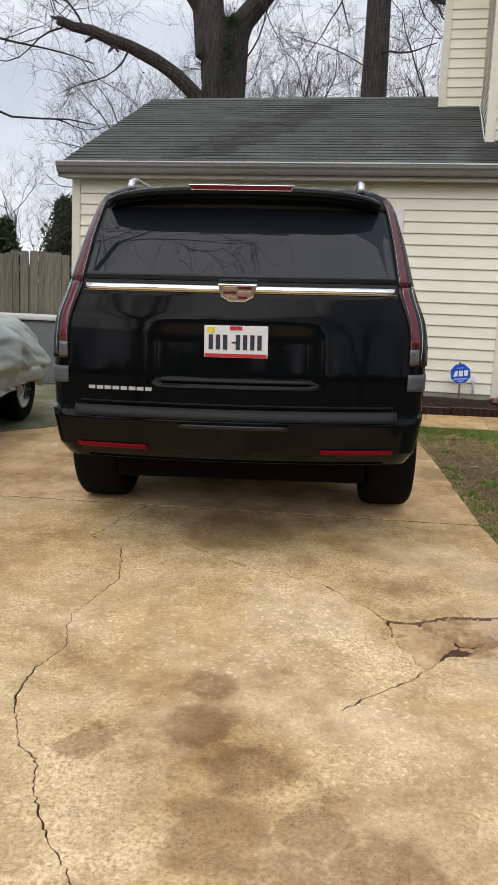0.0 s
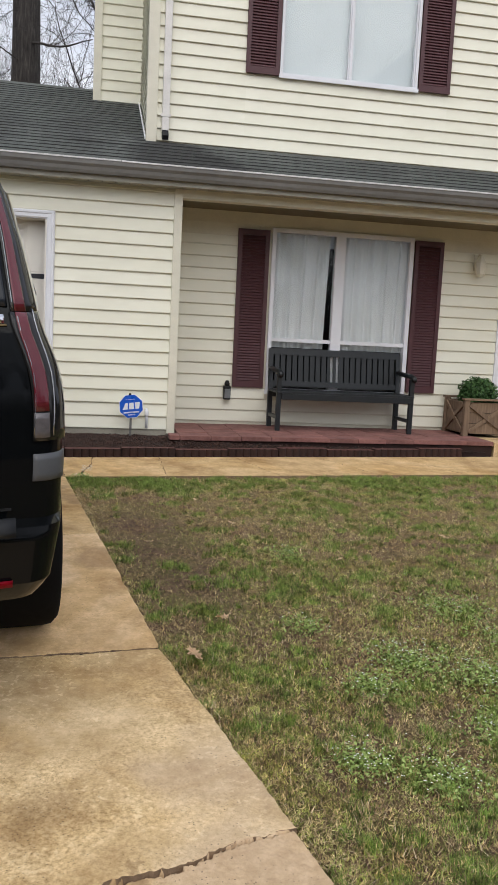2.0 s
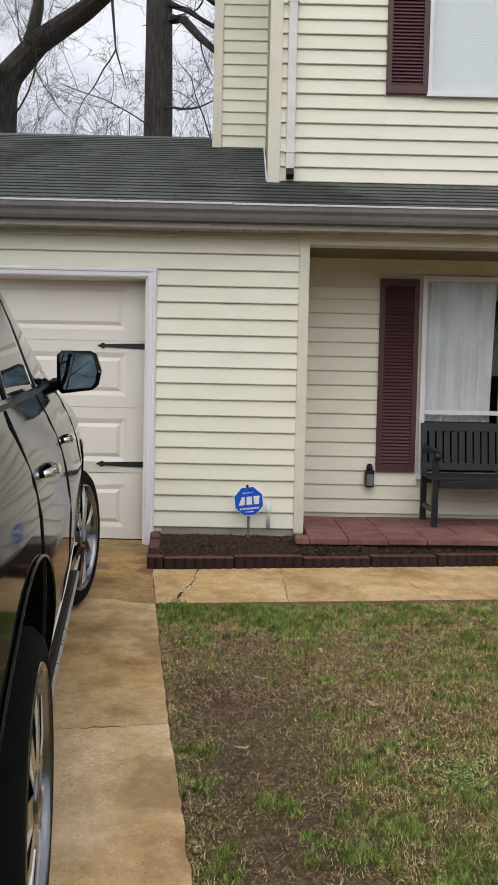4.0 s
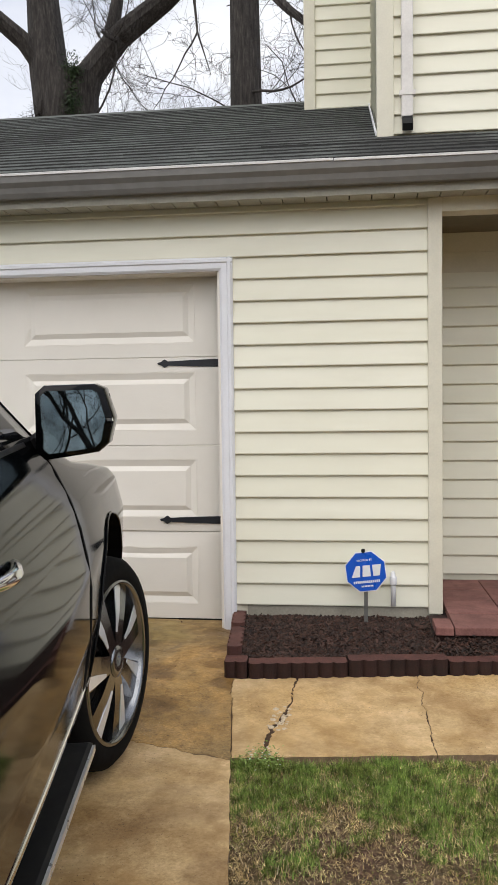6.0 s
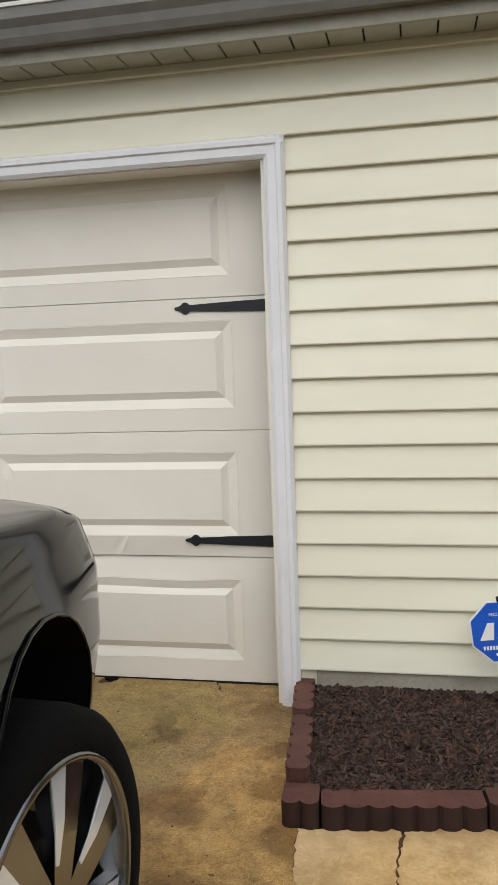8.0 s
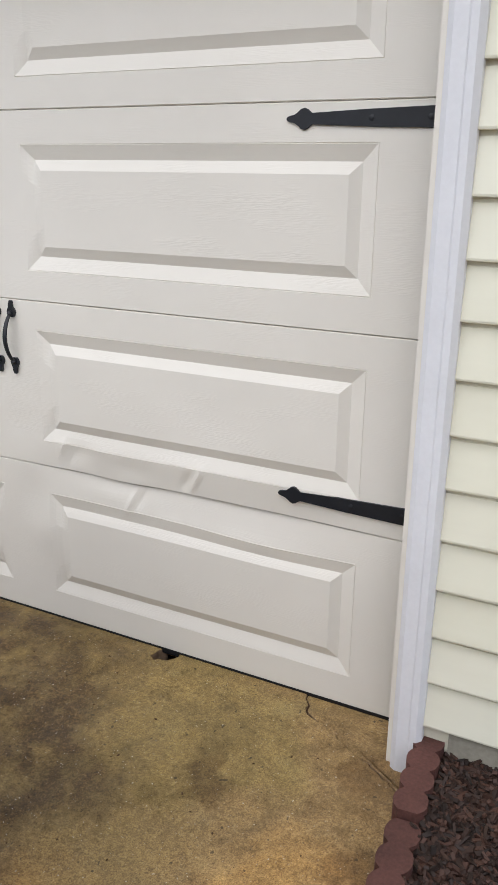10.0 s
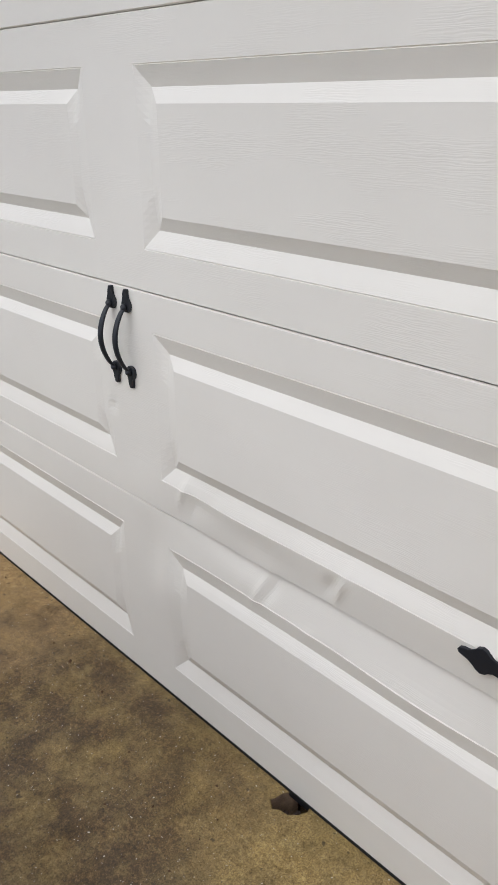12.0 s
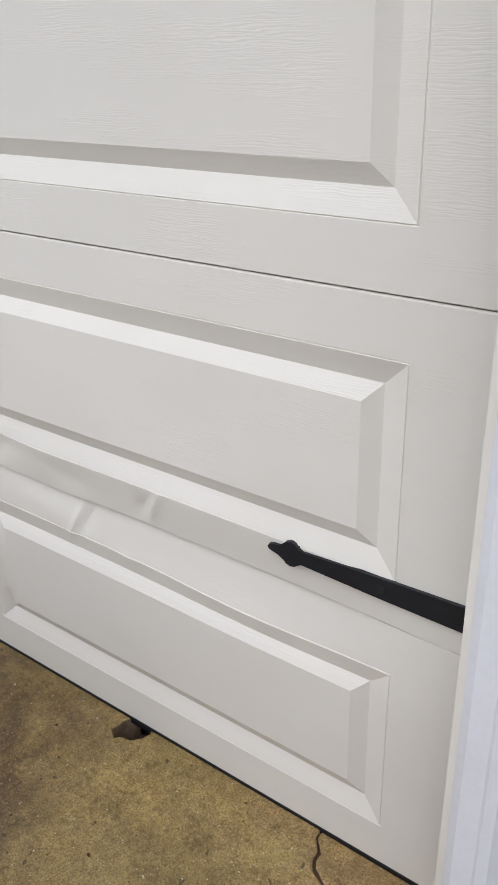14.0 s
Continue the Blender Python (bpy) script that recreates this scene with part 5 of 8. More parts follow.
def body_at(a, z, out=0.0):
    """A point of the body's right half at height z: a runs 0..1 over the rear, 1..2 round its corner, 2..3 along the side, 3..4 round the nose."""
    w, r, f = prof(CAR_W, z), prof(CAR_R, z), prof(CAR_F, z)
    rc = 0.10
    bow = lambda x: 0.10 * (x / w) ** 2
    if a <= 1:
        w = w - 0.065
        x = a * (w - rc)
        y = r + bow(x)
        ease = lambda v: v * v * (3 - 2 * v)
        q = ease(max(0.0, min(1.0, (0.44 - abs(x)) / 0.09))) * ease(max(0.0, min(1.0, (1.20 - z) / 0.10))) * ease(max(0.0, min(1.0, (z - 0.865) / 0.035)))
        p, n = Vector((x, y + 0.014 * q, z)), Vector((0, -1, 0))
    elif a <= 2:
        t = (a - 1) * math.pi / 2
        w = w - 0.065
        c = Vector((w - rc, r + bow(w - rc) + rc, z))
        n = Vector((math.sin(t), -math.cos(t), 0))
        p = c + rc * n
    elif a <= 3:
        y0, y1 = r + bow(w - 0.065 - rc) + rc, f - 0.35
        y = y0 + (a - 2) * (y1 - y0)
        draw = 0.065 * (max(0.0, min(1.0, (0.25 - y) / (0.25 - y0))) if y0 < 0.2 else 0) ** 2
        p, n = Vector((w - draw - 0.05 * max(0, (y - 1.0) / 1.9) ** 2 - 0.05 * max(0.0, min(1.0, (z - 0.95) / 0.3)) * max(0.0, min(1.0, (y + 0.4) / 2.3)) - 0.12 * max(0.0, min(1.0, (z - 1.28) / 0.5)) * max(0.0, min(1.0, (y + 0.4) / 2.3)), y, z)), Vector((1, 0, 0))
    else:
        t = (a - 3) * math.pi / 2
        x1 = w - 0.05 * max(0, (f - 0.35 - 1.0) / 1.9) ** 2 - 0.05 * max(0.0, min(1.0, (z - 0.95) / 0.3)) * max(0.0, min(1.0, (f + 0.05) / 2.3)) - 0.12 * max(0.0, min(1.0, (z - 1.28) / 0.5)) * max(0.0, min(1.0, (f - 0.35 + 0.4) / 2.3))
        p = Vector((x1 * (1 - (1 - math.cos(t)) ** 1.0), f - 0.35 + 0.35 * math.sin(t), z)) if t < math.pi / 2 else Vector((0, f, z))
        n = Vector((math.cos(t), math.sin(t), 0))
    return p + n * out


def side_at(y, z, out=0.0):
    w, r, f = prof(CAR_W, z), prof(CAR_R, z), prof(CAR_F, z)
    y0, y1 = r + 0.08 + 0.10, f - 0.35
    return body_at(2 + min(1, max(0, (y - y0) / max(0.01, y1 - y0))), z, out)


def patch(f, nu=12, nv=10, thick=0.006):
    """A panel over f(u, v, out) for u, v in 0..1 with a little thickness."""
    bm = bmesh.new()
    us, vs = steps(0, 1, nu), steps(0, 1, nv)
    g = [[[bm.verts.new(f(u, v, o)) for v in vs] for u in us] for o in (thick, -0.004)]
    for i in range(nu):
        for j in range(nv):
            bm.faces.new((g[0][i][j], g[0][i + 1][j], g[0][i + 1][j + 1], g[0][i][j + 1]))
    edge = [(i, 0) for i in range(nu)] + [(nu, j) for j in range(nv)] + [(nu - i, nv) for i in range(nu)] + [(0, nv - j) for j in range(nv)]
    for (a, b), (c, d) in zip(edge, edge[1:] + edge[:1]):
        bm.faces.new((g[0][a][b], g[0][c][d], g[1][c][d], g[1][a][b]))
    return bm


def flip(p, s):
    return Vector((p.x * s, p.y, p.z))


def make_wheel(car, x, y, side, steer=0.0):
    """A wheel with a low tyre and split bright spokes; side is 1 on the car's right."""
    R, RI, W = 0.405, 0.315, 0.29
    w = new("wheel")
    w.parent, w.location, w.rotation_euler = car, (x, y, R), (0, 0, radians(steer))
    s = side
    t = part("tyre", lathe([(RI, -0.5 * W), (RI + 0.012, -0.52 * W), (R - 0.03, -0.5 * W), (R - 0.006, -0.42 * W), (R, -0.3 * W), (R, 0.3 * W), (R - 0.006, 0.42 * W), (R - 0.03, 0.5 * W), (RI + 0.012, 0.52 * W), (RI, 0.5 * W)], "x", 48, ends=(False, False)), M_RUBBER, w, "black rubber tyre", True)
    bm = bmesh.new()
    lathe([(RI, -0.4 * W * s), (RI, 0.51 * W * s), (RI - 0.012, 0.525 * W * s), (RI - 0.02, 0.48 * W * s), (RI - 0.022, -0.38 * W * s)], "x", 48, bm, ends=(False, True))
    part("rim", bm, M_RIM, w, "grey machined rim", True)
    part("brake_disc", lathe([(0.0, 0.10 * W * s), (0.19, 0.10 * W * s), (0.19, 0.02 * W * s), (0.0, 0.02 * W * s)], "x", 32), M_BLACK, w)
    hub = part("hub_cap", lathe([(0.03, 0.15 * W * s), (0.06, 0.46 * W * s), (0.06, 0.50 * W * s), (0.045, 0.505 * W * s), (0.0, 0.515 * W * s)], "x", 24), M_RIM, w, "", True)
    for k in range(7):
        a = 2 * math.pi * k / 7 + 0.3
        ca, sa = math.cos(a), math.sin(a)

        def at(r, off, h):
            return Vector((h * W * s, r * ca - off * sa, r * sa + off * ca))

        b = bmesh.new()
        q = [(0.05, 0.03, 0.485), (0.16, 0.046, 0.475), (RI - 0.012, 0.078, 0.43)]
        rows = [[b.verts.new(at(r, o, h)) for o in (-wd, wd)] + [b.verts.new(at(r, o, h - 0.12)) for o in (wd, -wd)] for r, wd, h in q]
        for ra, rb in zip(rows, rows[1:]):
            for i in range(4):
                b.faces.new((ra[i], ra[(i + 1) % 4], rb[(i + 1) % 4], rb[i]))
        b.faces.new(rows[0]), b.faces.new(rows[-1][::-1])
        sp = part("spoke", b, M_RIM, w)
        c = bmesh.new()
        q = [(0.11, 0.030, 0.006, 0.488), (0.19, 0.030, 0.018, 0.478), (RI - 0.022, 0.036, 0.030, 0.440)]
        rows = [[c.verts.new(at(r, m + o, h)) for o in (-wd, wd)] + [c.verts.new(at(r, m + o, h - 0.05)) for o in (wd, -wd)] for r, m, wd, h in q]
        for ra, rb in zip(rows, rows[1:]):
            for i in range(4):
                c.faces.new((ra[i], ra[(i + 1) % 4], rb[(i + 1) % 4], rb[i]))
        c.faces.new(rows[0]), c.faces.new(rows[-1][::-1])
        part("insert", c, M_SPOKE, w, "spoke insert, its chrome reflection put in as bluish white")
    return w


def make_car(m):
    car = thing("sport_utility_vehicle", m, "large glossy black sport utility vehicle parked on the driveway", "car")
    zs = sorted({*steps(0.26, 1.89, 64), *CAR_Z, 0.855, 0.885, 1.155, 1.185})
    zs = [z for i, z in enumerate(zs) if i == 0 or z - zs[i - 1] > 0.004]
    aa = steps(0, 1, 30) + steps(1, 2, 7)[1:] + steps(2, 3, 26)[1:] + steps(3, 4, 12)[1:]
    bm = bmesh.new()
    rings = []
    for z in zs:
        right = [body_at(a, z) for a in aa]
        pts = right + [flip(p, -1) for p in right[-2:0:-1]]
        rings.append([bm.verts.new(p) for p in pts])
    n = len(rings[0])
    for a, b in zip(rings, rings[1:]):
        for k in range(n):
            bm.faces.new((a[k], a[(k + 1) % n], b[(k + 1) % n], b[k]))
    bm.faces.new(rings[0][::-1])
    bm.faces.new(rings[-1])
    body = obj("body", bm, M_CAR, None)
    cutters = []
    for y in (0.0, AXLE):
        for s in (1, -1):
            c = obj("cut", lathe([(ARCH, 0.60 * s), (ARCH, 1.3 * s)], "x", 40, center=(0, y, ARCH_Z)), M_WELL)
            cutters.append(c)
            k = body.modifiers.new("arch", "BOOLEAN")
            k.object, k.operation, k.solver = c, "DIFFERENCE", "EXACT"
    dg = bpy.context.evaluated_depsgraph_get()
    me = bpy.data.meshes.new_from_object(body.evaluated_get(dg))
    body.modifiers.clear()
    body.data = me
    for c in cutters:
        bpy.data.objects.remove(c)
    for p in me.polygons:
        p.use_smooth = True
    if len(me.materials) < 2:
        me.materials.append(M_WELL)
    for p in me.polygons:
        if any(all(math.hypot(me.vertices[i].co.y - y, me.vertices[i].co.z - ARCH_Z) < ARCH + 0.0015 for i in p.vertices) for y in (0.0, AXLE)):
            p.material_index = 1
    me.set_sharp_from_angle(angle=radians(32))
    body.parent = car
    tagged(body, "glossy black painted body")

    # rear
    rear = lambda x, z, o: flip(body_at(abs(x) / (prof(CAR_W, z) - 0.165), z, o), 1 if x >= 0 else -1)

    def rear_panel(x0, x1, z0, z1, nu=16, nv=6, thick=0.005, shape=None):
        def f(u, v, o):
            z = z0 + (z1 - z0) * v
            lim = prof(CAR_W, z) - 0.166
            return rear(max(-lim, min(lim, x0 + (x1 - x0) * u)), z, o)
        return patch(f, nu, nv, thick)

    def glass(u, v, o):
        z = 1.385 + 0.43 * v
        s = 2 * u - 1
        return flip(body_at(min(abs(s) * 1.06, 1.0) if abs(s) < 0.9433 else 1 + (abs(s) - 0.9433) / 0.0567 * (0.10 + 0.20 * v), z, o), 1 if s >= 0 else -1)

    part("rear_window", patch(glass, 72, 12, 0.004), M_TINT, car, "dark tinted rear window", True)
    # black band on the upper glass puts in the spoiler's shadow
    def band(u, v, o):
        z, s = 1.752 + 0.078 * v, 2 * u - 1
        return flip(body_at(min(abs(s) * 1.06, 1.0) if abs(s) < 0.9433 else 1 + (abs(s) - 0.9433) / 0.0567 * 0.33, z, o), 1 if s >= 0 else -1)

    part("window_band", patch(band, 72, 3, 0.008), M_BLACK, car, "", True)
    part("chrome_bar", rear_panel(-0.775, 0.775, 1.335, 1.362, 40, 2, 0.012), M_CHROME, car, "bright chrome bar across the tailgate", True)
    # the ground's reflection in the chrome bar, painted as a thin gold strip
    part("gold_line", rear_panel(-0.79, 0.79, 1.327, 1.3335, 40, 1, 0.006), M_GOLD, car, "", True)
    sp = bmesh.new()
    pr = [(-0.50, 1.893), (-0.78, 1.868), (-0.85, 1.85), (-0.855, 1.832), (-0.80, 1.81), (-0.70, 1.785), (-0.55, 1.775)]
    g = []
    for i in range(25):
        u = -1 + i / 12
        e = abs(u) ** 6
        g.append([sp.verts.new((0.70 * u, y + 0.07 * u * u + 0.05 * e, z - 0.012 - 0.02 * u * u - 0.03 * e)) for y, z in pr])
    for a, b in zip(g, g[1:]):
        for k in range(len(pr)):
            sp.faces.new((a[k], a[(k + 1) % len(pr)], b[(k + 1) % len(pr)], b[k]))
    sp.faces.new(g[0]), sp.faces.new(g[-1][::-1])
    spoiler = part("spoiler", sp, M_CAR, car, "", True)
    lb = prism([(-0.265, 1.852), (0.265, 1.852), (0.25, 1.824), (-0.25, 1.824)], "y", -0.862, -0.82, bevel=0.003)
    part("brake_light_frame", lb, M_CHROME, spoiler)
    part("brake_light", prism([(-0.252, 1.849), (0.252, 1.849), (0.238, 1.8275), (-0.238, 1.8275)], "y", -0.867, -0.84, bevel=0.002), M_RED, spoiler, "red high brake light")
    # lamps round the rear corners
    for s in (1, -1):
        def lens(a0, a1, z0, z1, b0, b1, out):
            def f(u, v, o):
                z = z0 + (z1 - z0) * v
                lo, hi = a0 + (b0 - a0) * v, a1 + (b1 - a1) * v
                return flip(body_at(lo + (hi - lo) * u, z, o + out), s)
            return f
        lamp = part("tail_lamp", patch(lens(1.02, 2.028, 0.985, 1.37, 1.10, 2.012, 0.002), 18, 12, 0.008), M_SMOKE, car, "tall smoked tail lamp", True)
        part("lamp_top", patch(lens(1.14, 1.95, 1.372, 1.815, 1.34, 1.75, 0.002), 14, 14, 0.008), M_SMOKE, lamp, "", True)
        part("red_strip", patch(lens(1.06, 1.33, 1.075, 1.37, 1.20, 1.42, 0.007), 8, 10, 0.006), M_RED, lamp, "dark red lens", True)
        part("red_strip", patch(lens(1.20, 1.42, 1.372, 1.80, 1.42, 1.55, 0.007), 8, 10, 0.006), M_RED, lamp, "dark red lens", True)
        for a0 in (1.03, 1.40):
            part("bright_line", patch(lens(a0, a0 + 0.014, 1.0, 1.38, a0 + 0.2, a0 + 0.214, 0.008), 2, 12, 0.005), M_RIM, lamp, "", True)
        part("bright_line", patch(lens(1.165, 1.18, 1.38, 1.80, 1.38, 1.395, 0.008), 2, 12, 0.005), M_RIM, lamp, "", True)
        part("clear_lens", patch(lens(1.05, 1.33, 0.995, 1.07, 1.05, 1.33, 0.007), 8, 4, 0.006), M_LENS, lamp, "clear reversing lens", True)
        # the corner's sky reflection is put into its grey colour
        part("corner_vent", patch(lens(1.02, 1.93, 0.862, 0.945, 1.02, 1.93, 0.001), 10, 4, 0.004), M_VENT, car, "bumper corner panel with its sky reflection put in as grey", True)
    part("step_pad", rear_panel(-0.80, 0.80, 0.688, 0.738, 40, 3, 0.014), M_STEP, car, "matt dark grey plastic bumper step", True)
    part("bumper_lower", rear_panel(-0.75, 0.75, 0.445, 0.495, 40, 4, 0.006), M_BLACK, car, "", True)
    part("hitch_cover", rear_panel(-0.27, 0.27, 0.655, 0.675, 16, 2, 0.006), M_SMOKE, car, "", True)
    for s in (1, -1):
        part("reflector", rear_panel(s * 0.43, s * 0.79, 0.535, 0.56, 14, 2, 0.009), M_REFLECTOR, car, "thin red bumper reflector", True)
    for x0, x1, z0, z1 in ((-0.79, 0.79, 0.7485, 0.756), (-0.40, 0.40, 0.862, 0.87)):
        part("seam", rear_panel(x0, x1, z0, z1, 30, 1, 0.003), M_BLACK, car)
    part("grip_bar", rear_panel(-0.37, 0.37, 0.878, 0.892, 20, 2, 0.008), M_STEP, car, "", True)
    badge = part("badge", prism([(-0.098, 1.372), (0.098, 1.372), (0.082, 1.31), (0.04, 1.285), (-0.04, 1.285), (-0.082, 1.31)], "y", body_at(0, 1.33).y - 0.022, body_at(0, 1.33).y + 0.02, bevel=0.006), M_CHROME, car, "chrome shield emblem")
    yb = body_at(0, 1.33).y - 0.026
    for i, (x0, x1, z0, z1) in enumerate(((-0.07, -0.005, 1.345, 1.36), (0.005, 0.07, 1.345, 1.36), (-0.068, -0.005, 1.322, 1.337), (0.005, 0.068, 1.322, 1.337), (-0.05, -0.005, 1.30, 1.314), (0.005, 0.05, 1.30, 1.314))):
        part("emblem_bar", box(x0, x1, yb, yb + 0.01, z0, z1, bevel=0.002), M_GOLD if i in (0, 3, 4) else M_RED, badge)
    # plate with plain bars
    yp = body_at(0, 1.05).y - 0.012
    plate = part("number_plate", box(-0.157, 0.157, yp, yp + 0.02, 0.985, 1.142, bevel=0.004), M_PLATE, car, "white number plate in a red frame")
    part("plate_frame", box(-0.152, 0.152, yp - 0.004, yp + 0.004, 0.987, 1.005), M_PLATE_RED, plate)
    part("plate_frame", box(-0.03, 0.03, yp - 0.004, yp + 0.004, 1.122, 1.140), M_PLATE_RED, plate)
    part("sticker", box(-0.142, -0.105, yp - 0.003, yp + 0.004, 1.108, 1.135), M_YELLOW, plate)
    for i in range(8):
        if i == 3:
            part("bar", box(-0.022, 0.0, yp - 0.003, yp + 0.004, 1.056, 1.064), M_INK, plate)
            continue
        x0 = -0.135 + i * 0.0355 - (0.008 if i > 3 else 0)
        part("bar", box(x0, x0 + 0.021, yp - 0.003, yp + 0.004, 1.025, 1.098), M_INK, plate)
    for i in range(8):
        x0 = -0.745 + i * 0.042
        def bar(u, v, o, x0=x0):
            return rear(x0 + 0.034 * u, 0.838 + 0.017 * v, o)
        part("letter_bar", patch(bar, 2, 1, 0.008), M_LETTER, car)
    for s in (1, -1):
        part("roof_rail", tube([(s * 0.61, -0.57, 1.855), (s * 0.612, -0.535, 1.892), (s * 0.612, -0.45, 1.912), (s * 0.612, -0.36, 1.918), (s * 0.61, 0.6, 1.922), (s * 0.60, 1.35, 1.905), (s * 0.59, 1.5, 1.87)], [0.020, 0.017, 0.012, 0.011, 0.011, 0.012, 0.016], 10), M_RAIL, car, "bright metal roof rail", True)
    # sides
    for s in (1, -1):
        def pane(y0, y1, t0, t1, z0=1.375, z1=1.765):
            def f(u, v, o):
                z = z0 + (z1 - z0) * v
                lo, hi = y0 + (t0 - y0) * v, y1 + (t1 - y1) * v
                return flip(side_at(lo + (hi - lo) * u, z, o), s)
            return patch(f, 14, 10, 0.004)
        for q in ((-0.72, 0.12, -0.55, 0.13), (0.20, 1.10, 0.21, 1.09), (1.18, 2.22, 1.17, 1.62)):
            part("side_window", pane(*q), M_TINT, car, "dark tinted side window", True)
        part("window_trim", pane(-0.74, 2.14, -0.74, 2.14, 1.352, 1.364), M_BLACK, car, "", True)
        for y in (0.16, 1.14, 2.30):
            part("door_gap", pane(y - 0.003, y + 0.003, y - 0.003, y + 0.003, 0.46, 1.35), M_BLACK, car)
        part("side_moulding", pane(0.52, 2.42, 0.52, 2.42, 0.545, 0.58), M_CHROME, car, "chrome strip low on the doors", True)
        for y in (0.34, 1.30):
            h = part("door_handle", tube([flip(side_at(y + 0.22 * i / 8, 1.165, 0.006 + 0.026 * math.sin(math.pi * i / 8)), s) for i in range(9)], [0.010 + 0.006 * math.sin(math.pi * i / 8) for i in range(9)], 8), M_CHROME, car, "chrome door handle", True)
        part("running_board", box(s * 0.82, s * 0.968, 0.60, 2.36, 0.345, 0.39, bevel=0.015), M_BLACK, car, "black ribbed running board")
        part("board_trim", box(s * 0.966, s * 0.975, 0.62, 2.34, 0.366, 0.386), M_RAIL, car, "bright edge of the running board")
        hs = bmesh.new()
        rows = []
        for y, k in ((2.04, 0.96), (2.06, 1.0), (2.12, 1.0), (2.18, 0.86), (2.215, 0.55)):
            pts = [(1.035, 1.345), (1.06, 1.315), (1.215, 1.335), (1.245, 1.365), (1.262, 1.45), (1.235, 1.555), (1.205, 1.572), (1.06, 1.572), (1.035, 1.545)]
            cx, cz = 1.14, 1.445
            rows.append([hs.verts.new((s * (cx - 0.150 + (x - cx) * k * 0.94), y + 0.1 + 0.20 * (x - 1.14) + 0.10 * (z - 1.445), cz - 0.027 + (z - cz) * k * 0.81)) for x, z in pts])
        for a, b in zip(rows, rows[1:]):
            for k in range(9):
                hs.faces.new((a[k], a[(k + 1) % 9], b[(k + 1) % 9], b[k]))
        hs.faces.new(rows[0]), hs.faces.new(rows[-1][::-1])
        mir = part("wing_mirror", hs, M_CAR, car, "black wing mirror", True)
        q = [(1.058, 1.36), (1.075, 1.338), (1.205, 1.352), (1.225, 1.375), (1.238, 1.45), (1.218, 1.54), (1.20, 1.553), (1.07, 1.553), (1.054, 1.535)]
        mg = bmesh.new()
        mg.faces.new([mg.verts.new((s * (0.990 + (x - 1.14) * 0.94), 2.137 + 0.20 * (x - 1.14) + 0.10 * (z - 1.445), 1.418 + (z - 1.445) * 0.81)) for x, z in q])
        bmesh.ops.solidify(mg, geom=list(mg.faces), thickness=0.003)
        part("mirror_glass", mg, M_MIRROR, mir, "reflecting mirror glass")
        part("mirror_arm", tube([(s * 0.84, 2.30, 1.33), (s * 0.88, 2.25, 1.36), (s * 0.95, 2.21, 1.378)], [0.035, 0.03, 0.026], 8), M_BLACK, mir)
        part("mirror_trim", box(s * 1.087, s * 1.102, 2.15, 2.24, 1.415, 1.424), M_CHROME, mir)
        for y in (0.0, AXLE):
            make_wheel(car, s * (0.825 if y else 0.865), y, s, -13.0 if y else 0.0)
        for y in (0.0, AXLE):
            lip = [flip(side_at(y + (ARCH + 0.006) * math.cos(math.pi * i / 20), ARCH_Z + (ARCH + 0.006) * math.sin(math.pi * i / 20), 0.004), s) for i in range(21)]
            part("arch_lip", tube(lip, 0.0045, 6), M_CAR, car, "", True)
    # front end
    def screen(u, v, o):
        z = 1.345 + 0.44 * v
        return flip(body_at(4 - 0.92 * abs(2 * u - 1), z, o), 1 if u > 0.5 else -1)
    part("windscreen", patch(screen, 24, 10, 0.004), M_TINT, car, "", True)
    part("grille", box(-0.5, 0.5, 3.93, 4.0, 0.62, 1.08, bevel=0.02), M_CHROME, car, "chrome front grille")
    for s in (1, -1):
        part("headlamp", patch(lambda u, v, o: flip(body_at(3.15 + 0.5 * u, 0.86 + 0.25 * v, o), s), 8, 6, 0.006), M_LENS, car, "clear headlamp", True)
    part("axle", tube([(-0.75, 0, 0.40), (0.75, 0, 0.40)], 0.06, 10), M_BLACK, car)
    # unseen air dam, differential and widened underbody, added to block light under the car
    part("underbody", box(-0.70, 0.70, -0.55, 3.5, 0.27, 0.48, bevel=0.03), M_WELL, car)
    part("air_dam", box(-0.55, 0.55, 3.42, 3.48, 0.18, 0.34, bevel=0.01), M_WELL, car)
    part("differential", lathe([(0.0, -0.14), (0.09, -0.12), (0.14, -0.04), (0.14, 0.04), (0.09, 0.12), (0.0, 0.14)], "x", 16, center=(0, 0, 0.37)), M_WELL, car, "", True)
    # the loaded body sits low on its wheels
    for c in car.children:
        kind = c.name.split(".")[0]
        if kind not in ("wheel", "axle", "differential", "number_plate", "step_pad", "seam"):
            c.location.z -= 0.012 if kind in ("reflector", "grip_bar", "hitch_cover") else 0.028
        if kind in ("step_pad", "reflector", "grip_bar", "hitch_cover"):
            c.location.y -= 0.010
    return car


CAR_YAW = 8.2
CAR_X, CAR_Y = -1.013, 5.05
ahead = (CAR_X - AXLE * math.sin(radians(CAR_YAW)), CAR_Y + AXLE * math.cos(radians(CAR_YAW)))
CAR_PITCH = math.degrees(math.atan2(ramp_height(ahead[1]) - ramp_height(CAR_Y), AXLE))
make_car(pose(CAR_X, CAR_Y, ramp_height(CAR_Y), 0, 0, CAR_YAW) @ pose(0, 0, 0, CAR_PITCH, -1.1))


# ---- porch and flower bed ----
def porch_y(x):
    return 9.465 + 0.055 * (x - 0.85)


PORCH = 0.668
